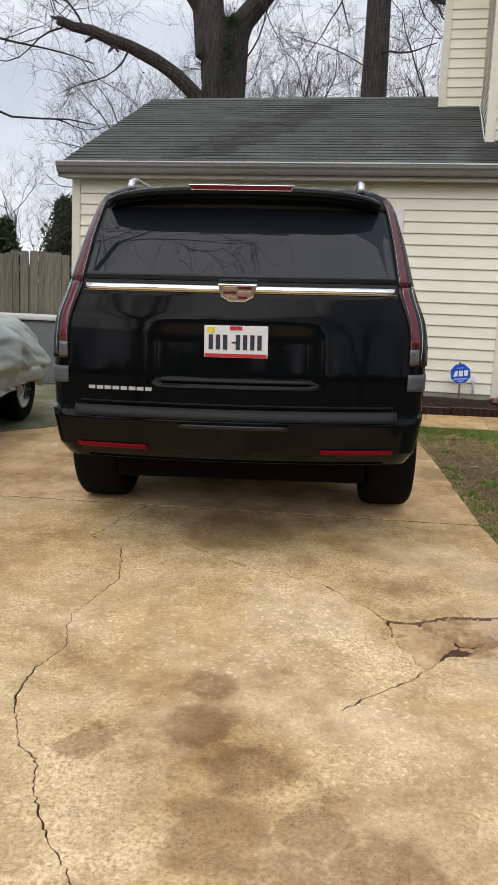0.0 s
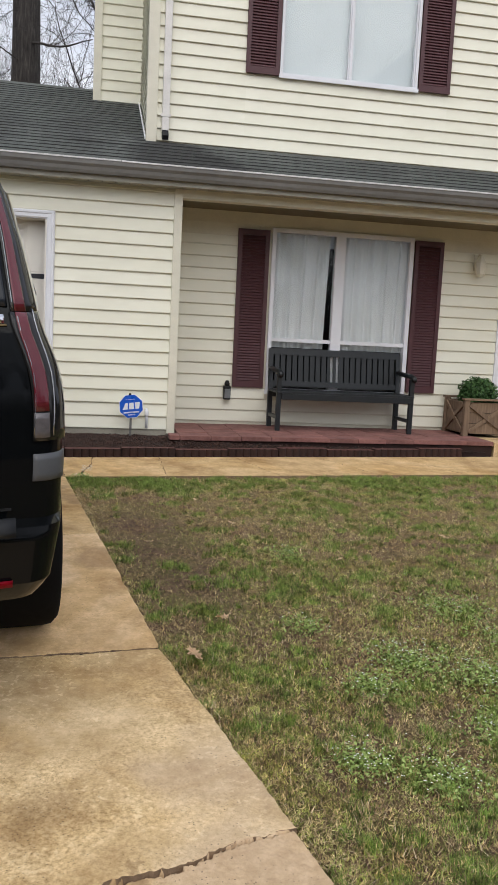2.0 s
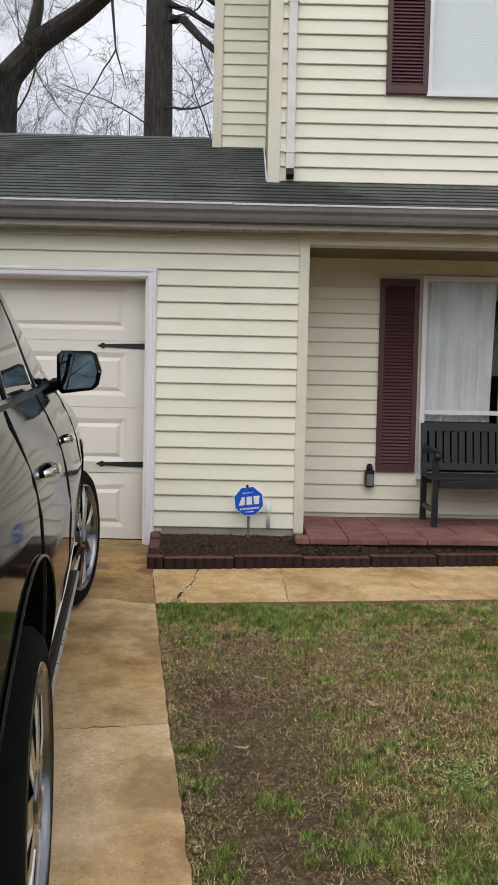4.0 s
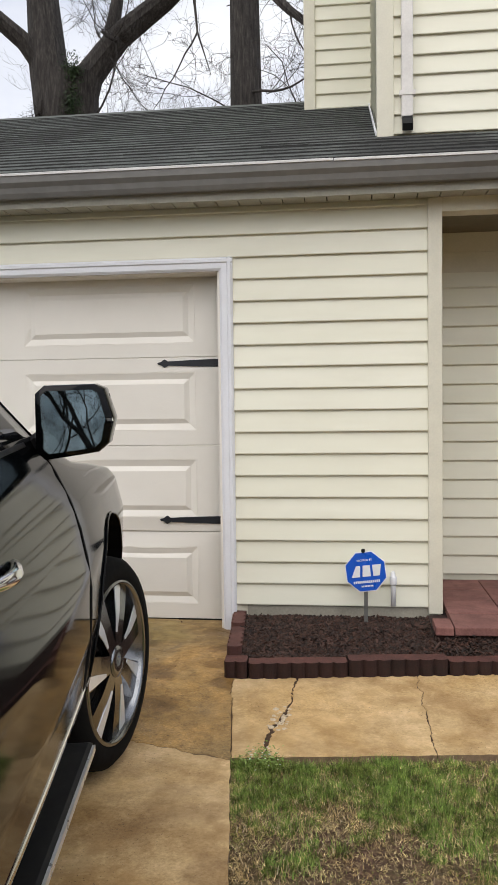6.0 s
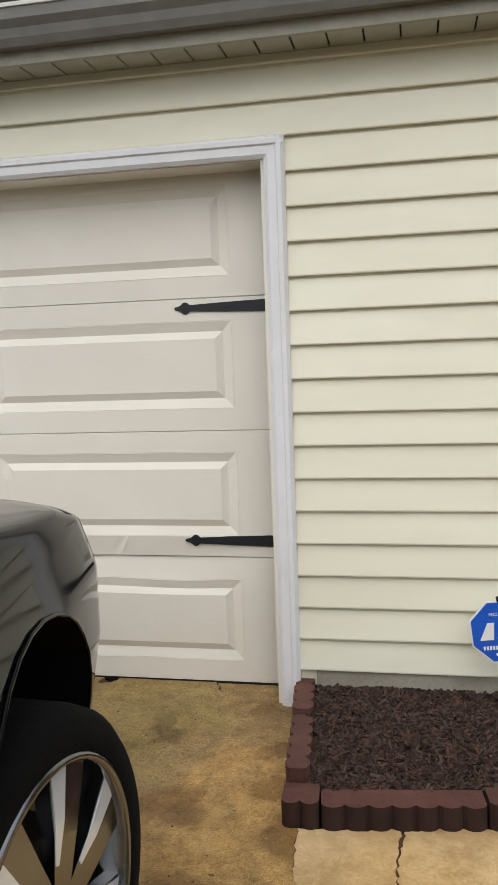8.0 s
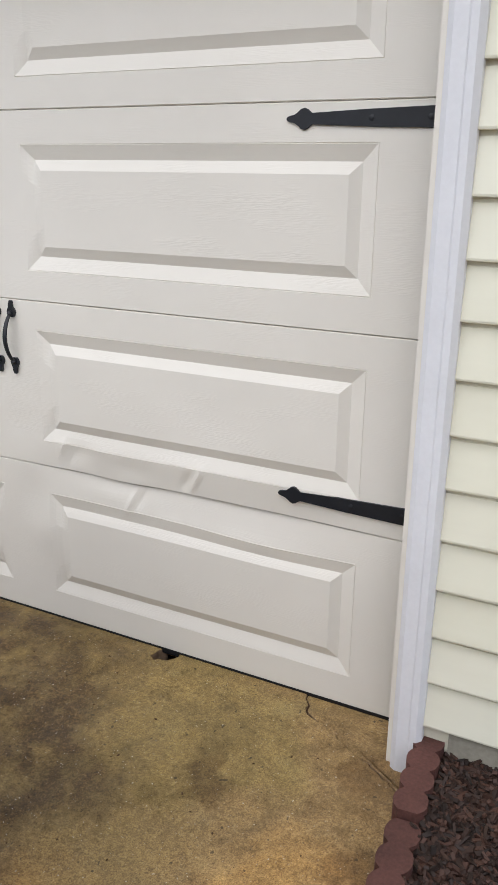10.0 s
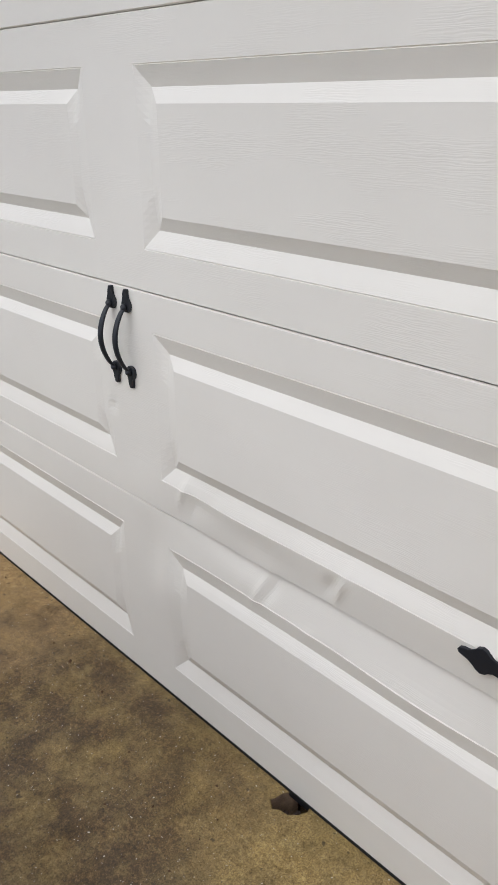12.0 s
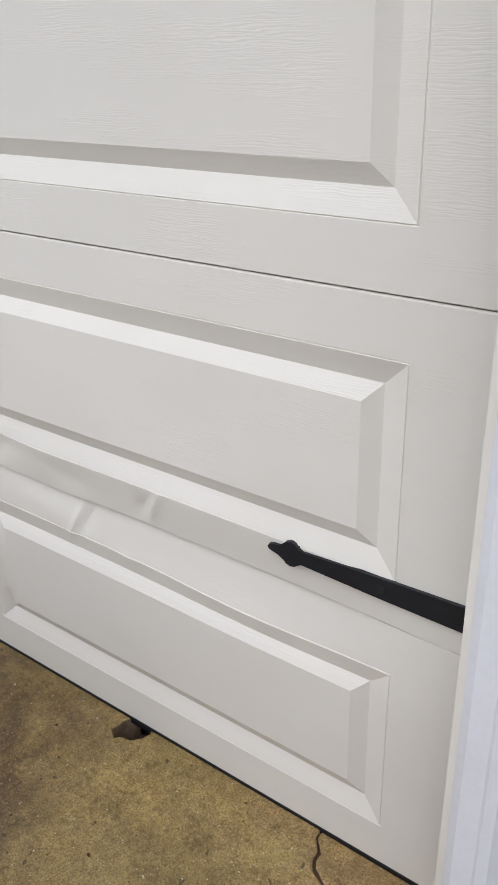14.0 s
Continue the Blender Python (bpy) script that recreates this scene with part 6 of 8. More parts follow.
porch = tagged(new("porch_floor"), "raised porch paved with worn red pavers", kind="structure")
part("base", prism([(0.86, porch_y(0.86) + 0.02), (4.32, porch_y(4.32) + 0.02), (4.32, BACK - 0.002), (0.947, BACK - 0.002), (0.947, FRONT + 0.005), (0.86, FRONT - 0.02)], "z", 0.45, PORCH - 0.036), M_EDGING, porch)
setting("landing", prism([(4.335, porch_y(4.3) - 0.0), (9.9, porch_y(4.3) + 0.2), (9.9, BACK - 0.002), (4.335, BACK - 0.002)], "z", 0.45, PORCH - 0.012), M_CONC, "pale concrete landing at the front door")


def paver(x0, x1, y0, y1, h=0.045):
    """One paver with eased edges; its front follows the porch edge."""
    bm = box(x0, x1, y0, y1, PORCH - h, PORCH, bevel=0.006)
    return obj("paver", bm, M_PAVER, porch)


cols_x = [0.862, 0.965] + [0.965 + 0.305 * i for i in range(1, 12)]
for i, (a, b) in enumerate(zip(cols_x, cols_x[1:])):
    y = porch_y((a + b) / 2) - 0.012
    j = 0
    while y < BACK - 0.05:
        d = min(0.305 if i else 0.2, BACK - 0.004 - y)
        if not (i == 0 and y + d > FRONT - 0.02) and d > 0.04:
            o = paver(a + 0.003, b - 0.003, y + 0.003, y + d - 0.003)
            o.location.z = 0.002 * math.sin(i * 5.1 + j * 2.3)
            o.rotation_euler = (0.004 * math.sin(i * 3.7 + j), 0, 0)
            o.location.z -= y * 0.004 * math.sin(i * 3.7 + j)
        y += d
        j += 1


def edging_piece(name, a, b, m, wave, w=0.085, h=0.13, double=False):
    """A concrete edging block from a to b with a scalloped face."""
    A, B = Vector((*a, 0)), Vector((*b, 0))
    L = (B - A).length
    d = (B - A).normalized()
    n = Vector((d.y, -d.x, 0))
    k = max(2, round(L / wave))
    front, back = [], []
    for i in range(k * 6 + 1):
        t = i / (k * 6)
        s = abs(math.sin(math.pi * t * k)) ** 0.6 * 0.018
        front.append(A + d * (L * t) + n * s)
        back.append(A + d * (L * t) - n * (w + (s if double else 0)))
    pts = front + back[::-1]
    bm = prism([(p.x, p.y) for p in pts], "z", ramp_height(A.y) - 0.02, ramp_height(A.y) + h)
    bm.normal_update()
    # upward faces take a paler red: the light on the tops put into colour
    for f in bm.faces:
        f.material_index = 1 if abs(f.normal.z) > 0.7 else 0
    return part(name, bm, [m, M_EDGING_LIT if m is M_EDGING else m], None)


bed_edge = tagged(new("bed_edging"), "dark red scalloped concrete edging round the flower bed", kind="structure")
x = -0.105
for i in range(9):
    L = 0.505
    if x + L > 4.3:
        break
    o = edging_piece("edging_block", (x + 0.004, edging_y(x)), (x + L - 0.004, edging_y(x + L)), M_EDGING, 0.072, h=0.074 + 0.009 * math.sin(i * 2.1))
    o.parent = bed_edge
    x += L
o = edging_piece("edging_block", (-0.225, 9.09), (-0.11, 9.095), M_EDGING, 0.055, w=0.1, h=0.082)
o.parent = bed_edge
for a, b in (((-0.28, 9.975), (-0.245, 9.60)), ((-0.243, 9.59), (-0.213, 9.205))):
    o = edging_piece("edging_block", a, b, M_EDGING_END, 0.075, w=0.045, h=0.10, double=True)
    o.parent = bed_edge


def in_bed(x, y):
    if x < -0.19 or x > 4.25 or y < edging_y(x) + 0.09:
        return False
    return y < (9.875 if x < 0.855 else porch_y(x) + 0.01)


def bed_z(x, y):
    return ramp_height(9.2) + 0.05 + 0.05 * max(0.0, min(1.0, (y - edging_y(x) - 0.07) / 0.4)) + 0.012 * noise.noise((x * 5, y * 5, 0)) + (0.03 * max(0.0, min(1.0, (y - edging_y(x) - 0.08) / 0.2)) if x > 0.86 else 0)


bed_bm = bmesh.new()
for x0, x1 in ((-0.215, 0.858), (0.858, 4.25)):
    us = steps(x0, x1, 40)
    sheet(lambda u, v: (u, edging_y(u) + 0.075 + v * ((9.873 if x0 < 0.5 else porch_y(u) + 0.019) - edging_y(u) - 0.075), bed_z(u, edging_y(u) + 0.075 + v * ((9.873 if x0 < 0.5 else porch_y(u) + 0.019) - edging_y(u) - 0.075))), us, steps(0, 1, 14), bed_bm)
bed = setting("flower_bed", bed_bm, M_SOIL, "flower bed filled with dark brown mulch")


def leaf_mesh(seed, size):
    rnd = random.Random(seed)
    lob = [(0, 1.0), (0.14, 0.80), (0.36, 0.74), (0.19, 0.50), (0.50, 0.38), (0.20, 0.16), (0.44, -0.06), (0.15, -0.22), (0.25, -0.42), (0.05, -0.56), (0.025, -1.0)]
    pts = [(a, b) for a, b in lob] + [(-a, b) for a, b in lob[::-1][:-1]]
    bm = bmesh.new()
    c = bm.verts.new((0, 0, 0.12 * size))
    vs = [bm.verts.new((a * size * rnd.uniform(0.85, 1.15), b * size, size * (rnd.uniform(0.0, 0.25) + 0.22 * max(0.0, b)))) for a, b in pts]
    for p, q in zip(vs, vs[1:] + vs[:1]):
        bm.faces.new((c, p, q))
    bmesh.ops.solidify(bm, geom=list(bm.faces), thickness=0.0015)
    return bm


for i, (x, y, s, a) in enumerate(((0.569, 4.771, 0.062, 20), (0.738, 5.136, 0.06, 140), (1.02, 6.62, 0.035, 60), (0.86, 7.3, 0.03, 10), (1.75, 7.1, 0.032, 200), (0.55, 6.9, 0.028, 90), (2.3, 6.3, 0.035, 40), (1.5, 5.9, 0.03, 300), (0.47, 6.2, 0.03, 250))):
    o = obj("fallen_leaf", leaf_mesh(i, s), M_DEAD)
    o.matrix_basis = pose(x, y, ramp_height(y) + 0.018, 0, 0, a)
    tagged(o, "dry curled tan leaf lying on the lawn", "leaf", "fallen leaves")

def bench(m):
    b = thing("garden_bench", m, "black slatted garden bench standing on the porch", "bench")
    W = 1.55
    for x in (0.03, W - 0.03):
        part("leg", box(x - 0.025, x + 0.025, -0.025, 0.025, 0, 0.60, bevel=0.006), M_BENCH, b)
        part("leg", prism([(0.42, 0), (0.47, 0), (0.47, 0.42), (0.53, 0.87), (0.485, 0.87), (0.42, 0.42)], "x", x - 0.024, x + 0.024), M_BENCH, b)
        part("stretcher", box(x - 0.016, x + 0.016, 0.026, 0.419, 0.12, 0.16, bevel=0.004), M_BENCH, b)
        part("arm", tube([(x, -0.075, 0.585), (x, -0.05, 0.615), (x, 0.05, 0.635), (x, 0.25, 0.64), (x, 0.44, 0.655)], [0.026, 0.03, 0.028, 0.026, 0.026], 10), M_BENCH, b, "", True)
    for y in (-0.02, 0.435):
        part("seat_rail", box(0.056, W - 0.056, y - 0.018, y + 0.018, 0.335, 0.40, bevel=0.004), M_BENCH, b)
    for i in range(6):
        y = -0.035 + i * 0.083
        part("seat_slat", box(0.005, W - 0.005, y, y + 0.07, 0.40, 0.422, bevel=0.004), M_BENCH, b)
    back = lambda z: 0.445 + (z - 0.42) * 0.13
    for z0, z1 in ((0.455, 0.515), (0.80, 0.875)):
        part("back_rail", prism([(back(z0) - 0.018, z0), (back(z0) + 0.02, z0), (back(z1) + 0.02, z1), (back(z1) - 0.018, z1)], "x", 0.054, W - 0.054), M_BENCH, b)
    n = 21
    for i in range(n):
        x = 0.075 + i * (W - 0.15 - 0.05) / (n - 1)
        part("back_slat", prism([(back(0.515) - 0.007, 0.515), (back(0.515) + 0.009, 0.515), (back(0.80) + 0.009, 0.80), (back(0.80) - 0.007, 0.80)], "x", x, x + (0.052 if i not in (9, 10) else 0.034)), M_BENCH, b)
    return b


bench(pose(2.045, 10.16, PORCH))


def planter(m):
    p = thing("planter_box", m, "weathered wooden planter box with crossed boards", "planter")
    w, h = 0.25, 0.40
    part("liner", box(-w + 0.03, w - 0.03, -w + 0.03, w - 0.03, 0.02, h - 0.04), M_DARK, p)
    for x in (-1, 1):
        for y in (-1, 1):
            part("post", box(x * w - 0.03, x * w + 0.03, y * w - 0.03, y * w + 0.03, 0, h, bevel=0.004), M_PLANTER, p)
    for k in range(4):
        r = Matrix.Rotation(k * math.pi / 2, 4, "Z")
        for i in range(3):
            bm = box(-w + 0.031, w - 0.031, -w - 0.012, -w + 0.012, 0.03 + i * 0.118, 0.143 + i * 0.118, bevel=0.003)
            bm.transform(r)
            part("board", bm, M_PLANTER, p)
        for s in (1, -1):
            L = math.hypot(2 * w - 0.06, 0.30)
            bm = box(-L / 2, L / 2, -0.01, 0.01, -0.022, 0.022, bevel=0.003)
            bm.transform(Matrix.Translation((0, -w - 0.0225 - 0.004 * (s > 0), 0.205)) @ Matrix.Rotation(s * math.atan2(0.30, 2 * w - 0.06), 4, "Y"))
            bm.transform(r)
            part("brace", bm, M_PLANTER, p)
        bm = box(-w - 0.045, w + 0.045, -w - 0.045, -w + 0.03, h + 0.001, h + 0.022, bevel=0.003)
        bm.transform(r)
        part("rim_board", bm, M_PLANTER, p) if k % 2 == 0 else bm.free()


planter(pose(4.46, 10.38, PORCH))


def leaf_cloud(name, center, radii, n, size, material, seed, parent=None, hollow=0.75, cull=None):
    """Many small leaf blades spread through an uneven ellipsoid."""
    rs = np.random.RandomState(seed)
    d = rs.normal(size=(n, 3))
    d /= np.linalg.norm(d, axis=1)[:, None]
    r = (hollow + (1 - hollow) * rs.rand(n)) * (1 + 0.10 * np.sin(d[:, 0] * 7 + seed) * np.cos(d[:, 2] * 6))
    c = np.array(center) + d * r[:, None] * np.array(radii)
    u = rs.normal(size=(n, 3))
    u /= np.linalg.norm(u, axis=1)[:, None]
    v = np.cross(u, d + 0.4 * rs.normal(size=(n, 3)))
    v /= np.linalg.norm(v, axis=1)[:, None]
    s = size * (0.6 + 0.8 * rs.rand(n))[:, None]
    vs = np.stack([c - u * s, c + v * s * 0.45, c + u * s, c - v * s * 0.45], 1).reshape(-1, 3)
    o = raw(name, vs.tolist(), [(4 * i, 4 * i + 1, 4 * i + 2, 4 * i + 3) for i in range(n)], material, parent)
    return o


shrub = thing("boxwood_shrub", pose(4.46, 10.38, PORCH + 0.40), "round clipped green boxwood in the planter", "shrub")
part("stem", tube([(0, 0, -0.06), (0, 0, 0.1)], 0.02, 6), M_BARK, shrub)
leaf_cloud("crown", (0, 0, 0.06), (0.235, 0.235, 0.20), 5200, 0.017, M_BOX, 4, shrub, 0.6)

lamp = thing("wall_lantern", pose(4.47, BACK - 0.014, 2.46), "small pale wall lantern beside the front door", "lantern")
part("back_plate", box(-0.04, 0.04, -0.015, 0.0, 0.08, 0.26, bevel=0.004), M_TRIM, lamp)
part("bracket", tube([(0, -0.01, 0.2), (0, -0.06, 0.26), (0, -0.11, 0.24)], 0.01, 8), M_TRIM, lamp)
part("cage", lathe([(0.03, 0.0), (0.055, 0.03), (0.065, 0.17), (0.03, 0.23), (0.012, 0.25)], "z", 6, center=(0, -0.11, 0)), M_TRIM, lamp)

spig = thing("outlet_cover", pose(1.595, BACK - 0.018, 0.945), "dark grey weatherproof outlet cover on the porch wall", "outlet")
part("body", box(-0.04, 0.04, -0.075, 0.0, 0.0, 0.155, bevel=0.014), M_BLACK, spig)
part("cap", lathe([(0.028, 0.15), (0.03, 0.18), (0.018, 0.21), (0.0, 0.213)], "z", 16, center=(0, -0.035, 0)), M_BLACK, spig, "", True)
part("flap", box(-0.032, 0.032, -0.086, -0.0755, 0.015, 0.12, bevel=0.006), M_TUB, spig, "grey flap")

pvc = thing("drain_pipe", pose(0.661, FRONT - 0.035, 0.66), "short white plastic drain pipe stub at the wall", "pipe")
part("pipe", tube([(0, 0, 0.03), (0, 0, 0.16), (0, 0.012, 0.2), (0, 0.04, 0.215)], 0.0145, 12), M_WHITE, pvc, "", True)
part("collar", lathe([(0.019, 0.155), (0.02, 0.16), (0.02, 0.20), (0.017, 0.205)], "z", 14), M_WHITE, pvc, "", True)


def words(text, size, z, parent):
    """Raised white lettering on the sign's face."""
    cu = bpy.data.curves.new("lettering", "FONT")
    cu.body, cu.size, cu.align_x, cu.align_y, cu.extrude = text, size, "CENTER", "CENTER", 0.0006
    ob = new("lettering", cu)
    me = bpy.data.meshes.new_from_object(ob.evaluated_get(bpy.context.evaluated_depsgraph_get()))
    bpy.data.objects.remove(ob)
    me.materials.clear()
    me.materials.append(M_SIGN_WHITE)
    o = new("lettering", me)
    o.parent, o.location, o.rotation_euler = parent, (0, -0.0062, z), (radians(90), 0, 0)
    return tagged(o)


def yard_sign(m):
    """An eight-sided yard sign; its lettering as plain bars."""
    s = thing("yard_sign", m, "blue eight-sided yard sign on a thin metal stake", "sign")
    R = 0.124
    octo = lambda r: [(r * math.cos(math.pi / 8 + k * math.pi / 4), 0.325 + r * math.sin(math.pi / 8 + k * math.pi / 4)) for k in range(8)]
    part("stake", box(-0.011, 0.011, 0.004, 0.012, -0.06, 0.40), M_STEEL, s, "grey metal stake")
    part("edge", prism(octo(R), "y", -0.004, 0.0035), M_SIGN_WHITE, s, "white border")
    part("plate", prism(octo(R * 0.955), "y", -0.0055, -0.0035), M_SIGN, s, "blue face")
    part("finial", lathe([(0.0, 0.43), (0.011, 0.437), (0.011, 0.452), (0.0, 0.458)], "z", 10), M_BLACK, s)
    logo = bmesh.new()
    f0, f1 = -0.0075, -0.0052
    q = lambda *p: prism([(a, 0.325 + b) for a, b in p], "y", f0, f1, logo)
    q((-0.084, -0.028), (-0.036, -0.028), (-0.028, 0.036), (-0.052, 0.036))
    q((-0.022, -0.028), (0.026, -0.028), (0.026, 0.036), (-0.014, 0.036))
    q((0.040, -0.028), (0.076, -0.028), (0.090, 0.036), (0.040, 0.036))
    part("emblem", logo, M_SIGN_WHITE, s, "white angular emblem")
    words("SECURED BY", 0.0155, 0.325 + 0.066, s)
    for a, n, h, z in ((-0.076, 14, 0.014, -0.058), (-0.034, 8, 0.009, -0.083)):
        step = 2 * -a / n
        for i in range(n):
            part("bar", box(a + i * step, a + i * step + step * 0.72, -0.0072, -0.0052, 0.325 + z - h / 2, 0.325 + z + h / 2), M_SIGN_WHITE, s)
    # the face hangs askew on its stake
    askew = pose(0, 0, 0.325) @ pose(0, 0, 0, 0, -7) @ pose(0, 0, -0.325)
    for o in s.children:
        if not o.name.startswith("stake"):
            o.matrix_basis = askew @ o.matrix_basis
    return s


yard_sign(pose(0.501, 9.715, 0.588, 0, 0, -2))

# ---- beside the garage: covered car, tub, fence ----
def covered_car(m):
    c = thing("covered_car", m, "parked car under a loose grey-green cloth cover", "car")
    rnd = random.Random(5)
    rows = (0.30, 0.42, 0.55, 0.66, 0.76, 0.84, 0.90, 0.945, 0.97, 0.985)
    wide = (0.97, 0.98, 1.0, 0.96, 0.90, 0.84, 0.75, 0.60, 0.38, 0.12)
    ts = steps(0, 9, 54)
    zs, wd = [float(np.interp(t, range(10), rows)) for t in ts], [float(np.interp(t, range(10), wide)) for t in ts]
    N = 360
    bm = bmesh.new()
    rings = []
    for z, w in zip(zs, wd):
        ring = []
        for k in range(N):
            a = 2 * math.pi * k / N
            ca, sa = math.cos(a), math.sin(a)
            ex = 0.42
            x = w * abs(ca) ** ex * (1 if ca > 0 else -1)
            L = 2.25 - 0.55 * max(0, z - 0.6) - (0.4 if z > 0.93 else 0)
            y = L * abs(sa) ** ex * (1 if sa > 0 else -1)
            fold = (0.022 * math.sin(k * 0.168 + z * 9) + 0.014 * math.sin(k * 0.32 - z * 11 + 1)) * (1.5 - z) + 0.06 * noise.noise((x * 2.4, y * 2.4, z * 3)) + 0.045 * (0.4 - abs(noise.noise((x * 2 + z * 2.5, y * 2.2 - z * 2, z * 5 + 4)))) - 0.075 * abs(noise.noise((x * 1.6 + z * 4.2, y * 3.1 + z * 5.5, 2.0))) - 0.045 * abs(noise.noise((x * 4 - z * 7, y * 6.5 + z * 6, 8.0))) + 0.03
            hem = 0.05 * math.sin(k * 0.108 + 1) if z < 0.35 else 0.0
            lift = 0.32 * math.exp(-((abs(y) - 1.45) / 0.45) ** 2) * (1 if z < 0.35 else 0.5 if z < 0.5 else 0) * 0.2
            cab = 0.42 * math.exp(-((y + 0.45) / 1.05) ** 4) * max(0, (z - 0.84) / 0.145)
            ring.append(bm.verts.new((x * (1 + fold), y * (1 + fold * 0.5), z + hem + lift + cab)))
        rings.append(ring)
    for a, b in zip(rings, rings[1:]):
        for k in range(N):
            bm.faces.new((a[k], a[(k + 1) % N], b[(k + 1) % N], b[k]))
    bm.faces.new(rings[-1])
    part("cloth_cover", bm, M_COVER, c, "loose grey-green cloth cover", True)
    part("chassis", box(-0.75, 0.75, -1.9, 1.9, 0.22, 0.62, bevel=0.05), M_BLACK, c)
    for s in (1, -1):
        for y in (-1.4, 1.42):
            w = new("wheel")
            w.parent, w.location = c, (s * 0.74, y, 0.33)
            part("tyre", lathe([(0.22, -0.1), (0.31, -0.105), (0.33, -0.07), (0.33, 0.07), (0.31, 0.105), (0.22, 0.1)], "x", 36, ends=(False, False)), M_RUBBER, w, "", True)
            part("rim", lathe([(0.222, -0.09), (0.222, 0.095 * s), (0.20, 0.10 * s), (0.17, 0.05 * s), (0.06, 0.075 * s), (0.0, 0.08 * s)], "x", 30), M_RIM, w, "pale alloy rim", True)


covered_car(pose(-4.10, 5.42, ramp_height(6.0), 1.0, 0, 9))


def tub(m):
    t = thing("storage_tub", m, "large grey plastic storage tub with a pale lid", "storage box")
    bm = bmesh.new()
    rows = []
    for z, k in ((0, 0.9), (0.04, 0.92), (0.80, 1.0)):
        rows.append([bm.verts.new((x * k, y * k, z)) for x, y in ((-0.62, -0.33), (0.62, -0.33), (0.62, 0.33), (-0.62, 0.33))])
    for a, b in zip(rows, rows[1:]):
        for k in range(4):
            bm.faces.new((a[k], a[(k + 1) % 4], b[(k + 1) % 4], b[k]))
    bm.faces.new(rows[0][::-1]), bm.faces.new(rows[-1])
    bmesh.ops.bevel(bm, geom=list(bm.edges), offset=0.025, segments=2, affect="EDGES")
    part("body", bm, M_TUB, t)
    part("lid", box(-0.66, 0.66, -0.37, 0.37, 0.801, 0.87, bevel=0.02), M_LIP, t, "pale weathered lid")
    for x in (-0.4, 0.0, 0.4):
        part("rib", box(x - 0.03, x + 0.03, -0.345, -0.31, 0.1, 0.76, bevel=0.008), M_TUB, t)


tub(pose(-4.86, 10.0, ramp_height(9.7) - 0.03))
crate = thing("dark_bin", pose(-5.75, 9.2, ramp_height(9.2) - 0.03), "dark brown lidded bin beside the tub", "bin")
part("body", box(-0.45, 0.45, -0.3, 0.3, 0, 0.92, bevel=0.03), M_DARK, crate)
part("lid", box(-0.48, 0.48, -0.33, 0.33, 0.921, 0.99, bevel=0.02), M_SOIL, crate)

fence = thing("wooden_fence", pose(0, 12.4, 0), "tall weathered grey board fence behind the yard", "fence")
b0 = part("fence_board", prism([(0, 0.5), (0.1415, 0.5), (0.1415, 2.28), (0.12, 2.305), (0.022, 2.305), (0, 2.28)], "y", 0, 0.02), M_BOARD, fence)
b0.location.x = -4.45
rnd = random.Random(3)
for i in range(1, 60):
    c = new("fence_board", b0.data)
    c.parent = fence
    c.location = (-4.45 - i * 0.143 + rnd.uniform(-0.006, 0.006), rnd.uniform(-0.012, 0.012), rnd.uniform(-0.04, 0.025))
    c.rotation_euler = (0, rnd.uniform(-0.014, 0.014), rnd.uniform(-0.05, 0.05))
for z in (0.8, 1.4, 2.0):
    part("fence_rail", box(-13.0, -4.30, 0.03, 0.07, z, z + 0.09), M_BOARD, fence)


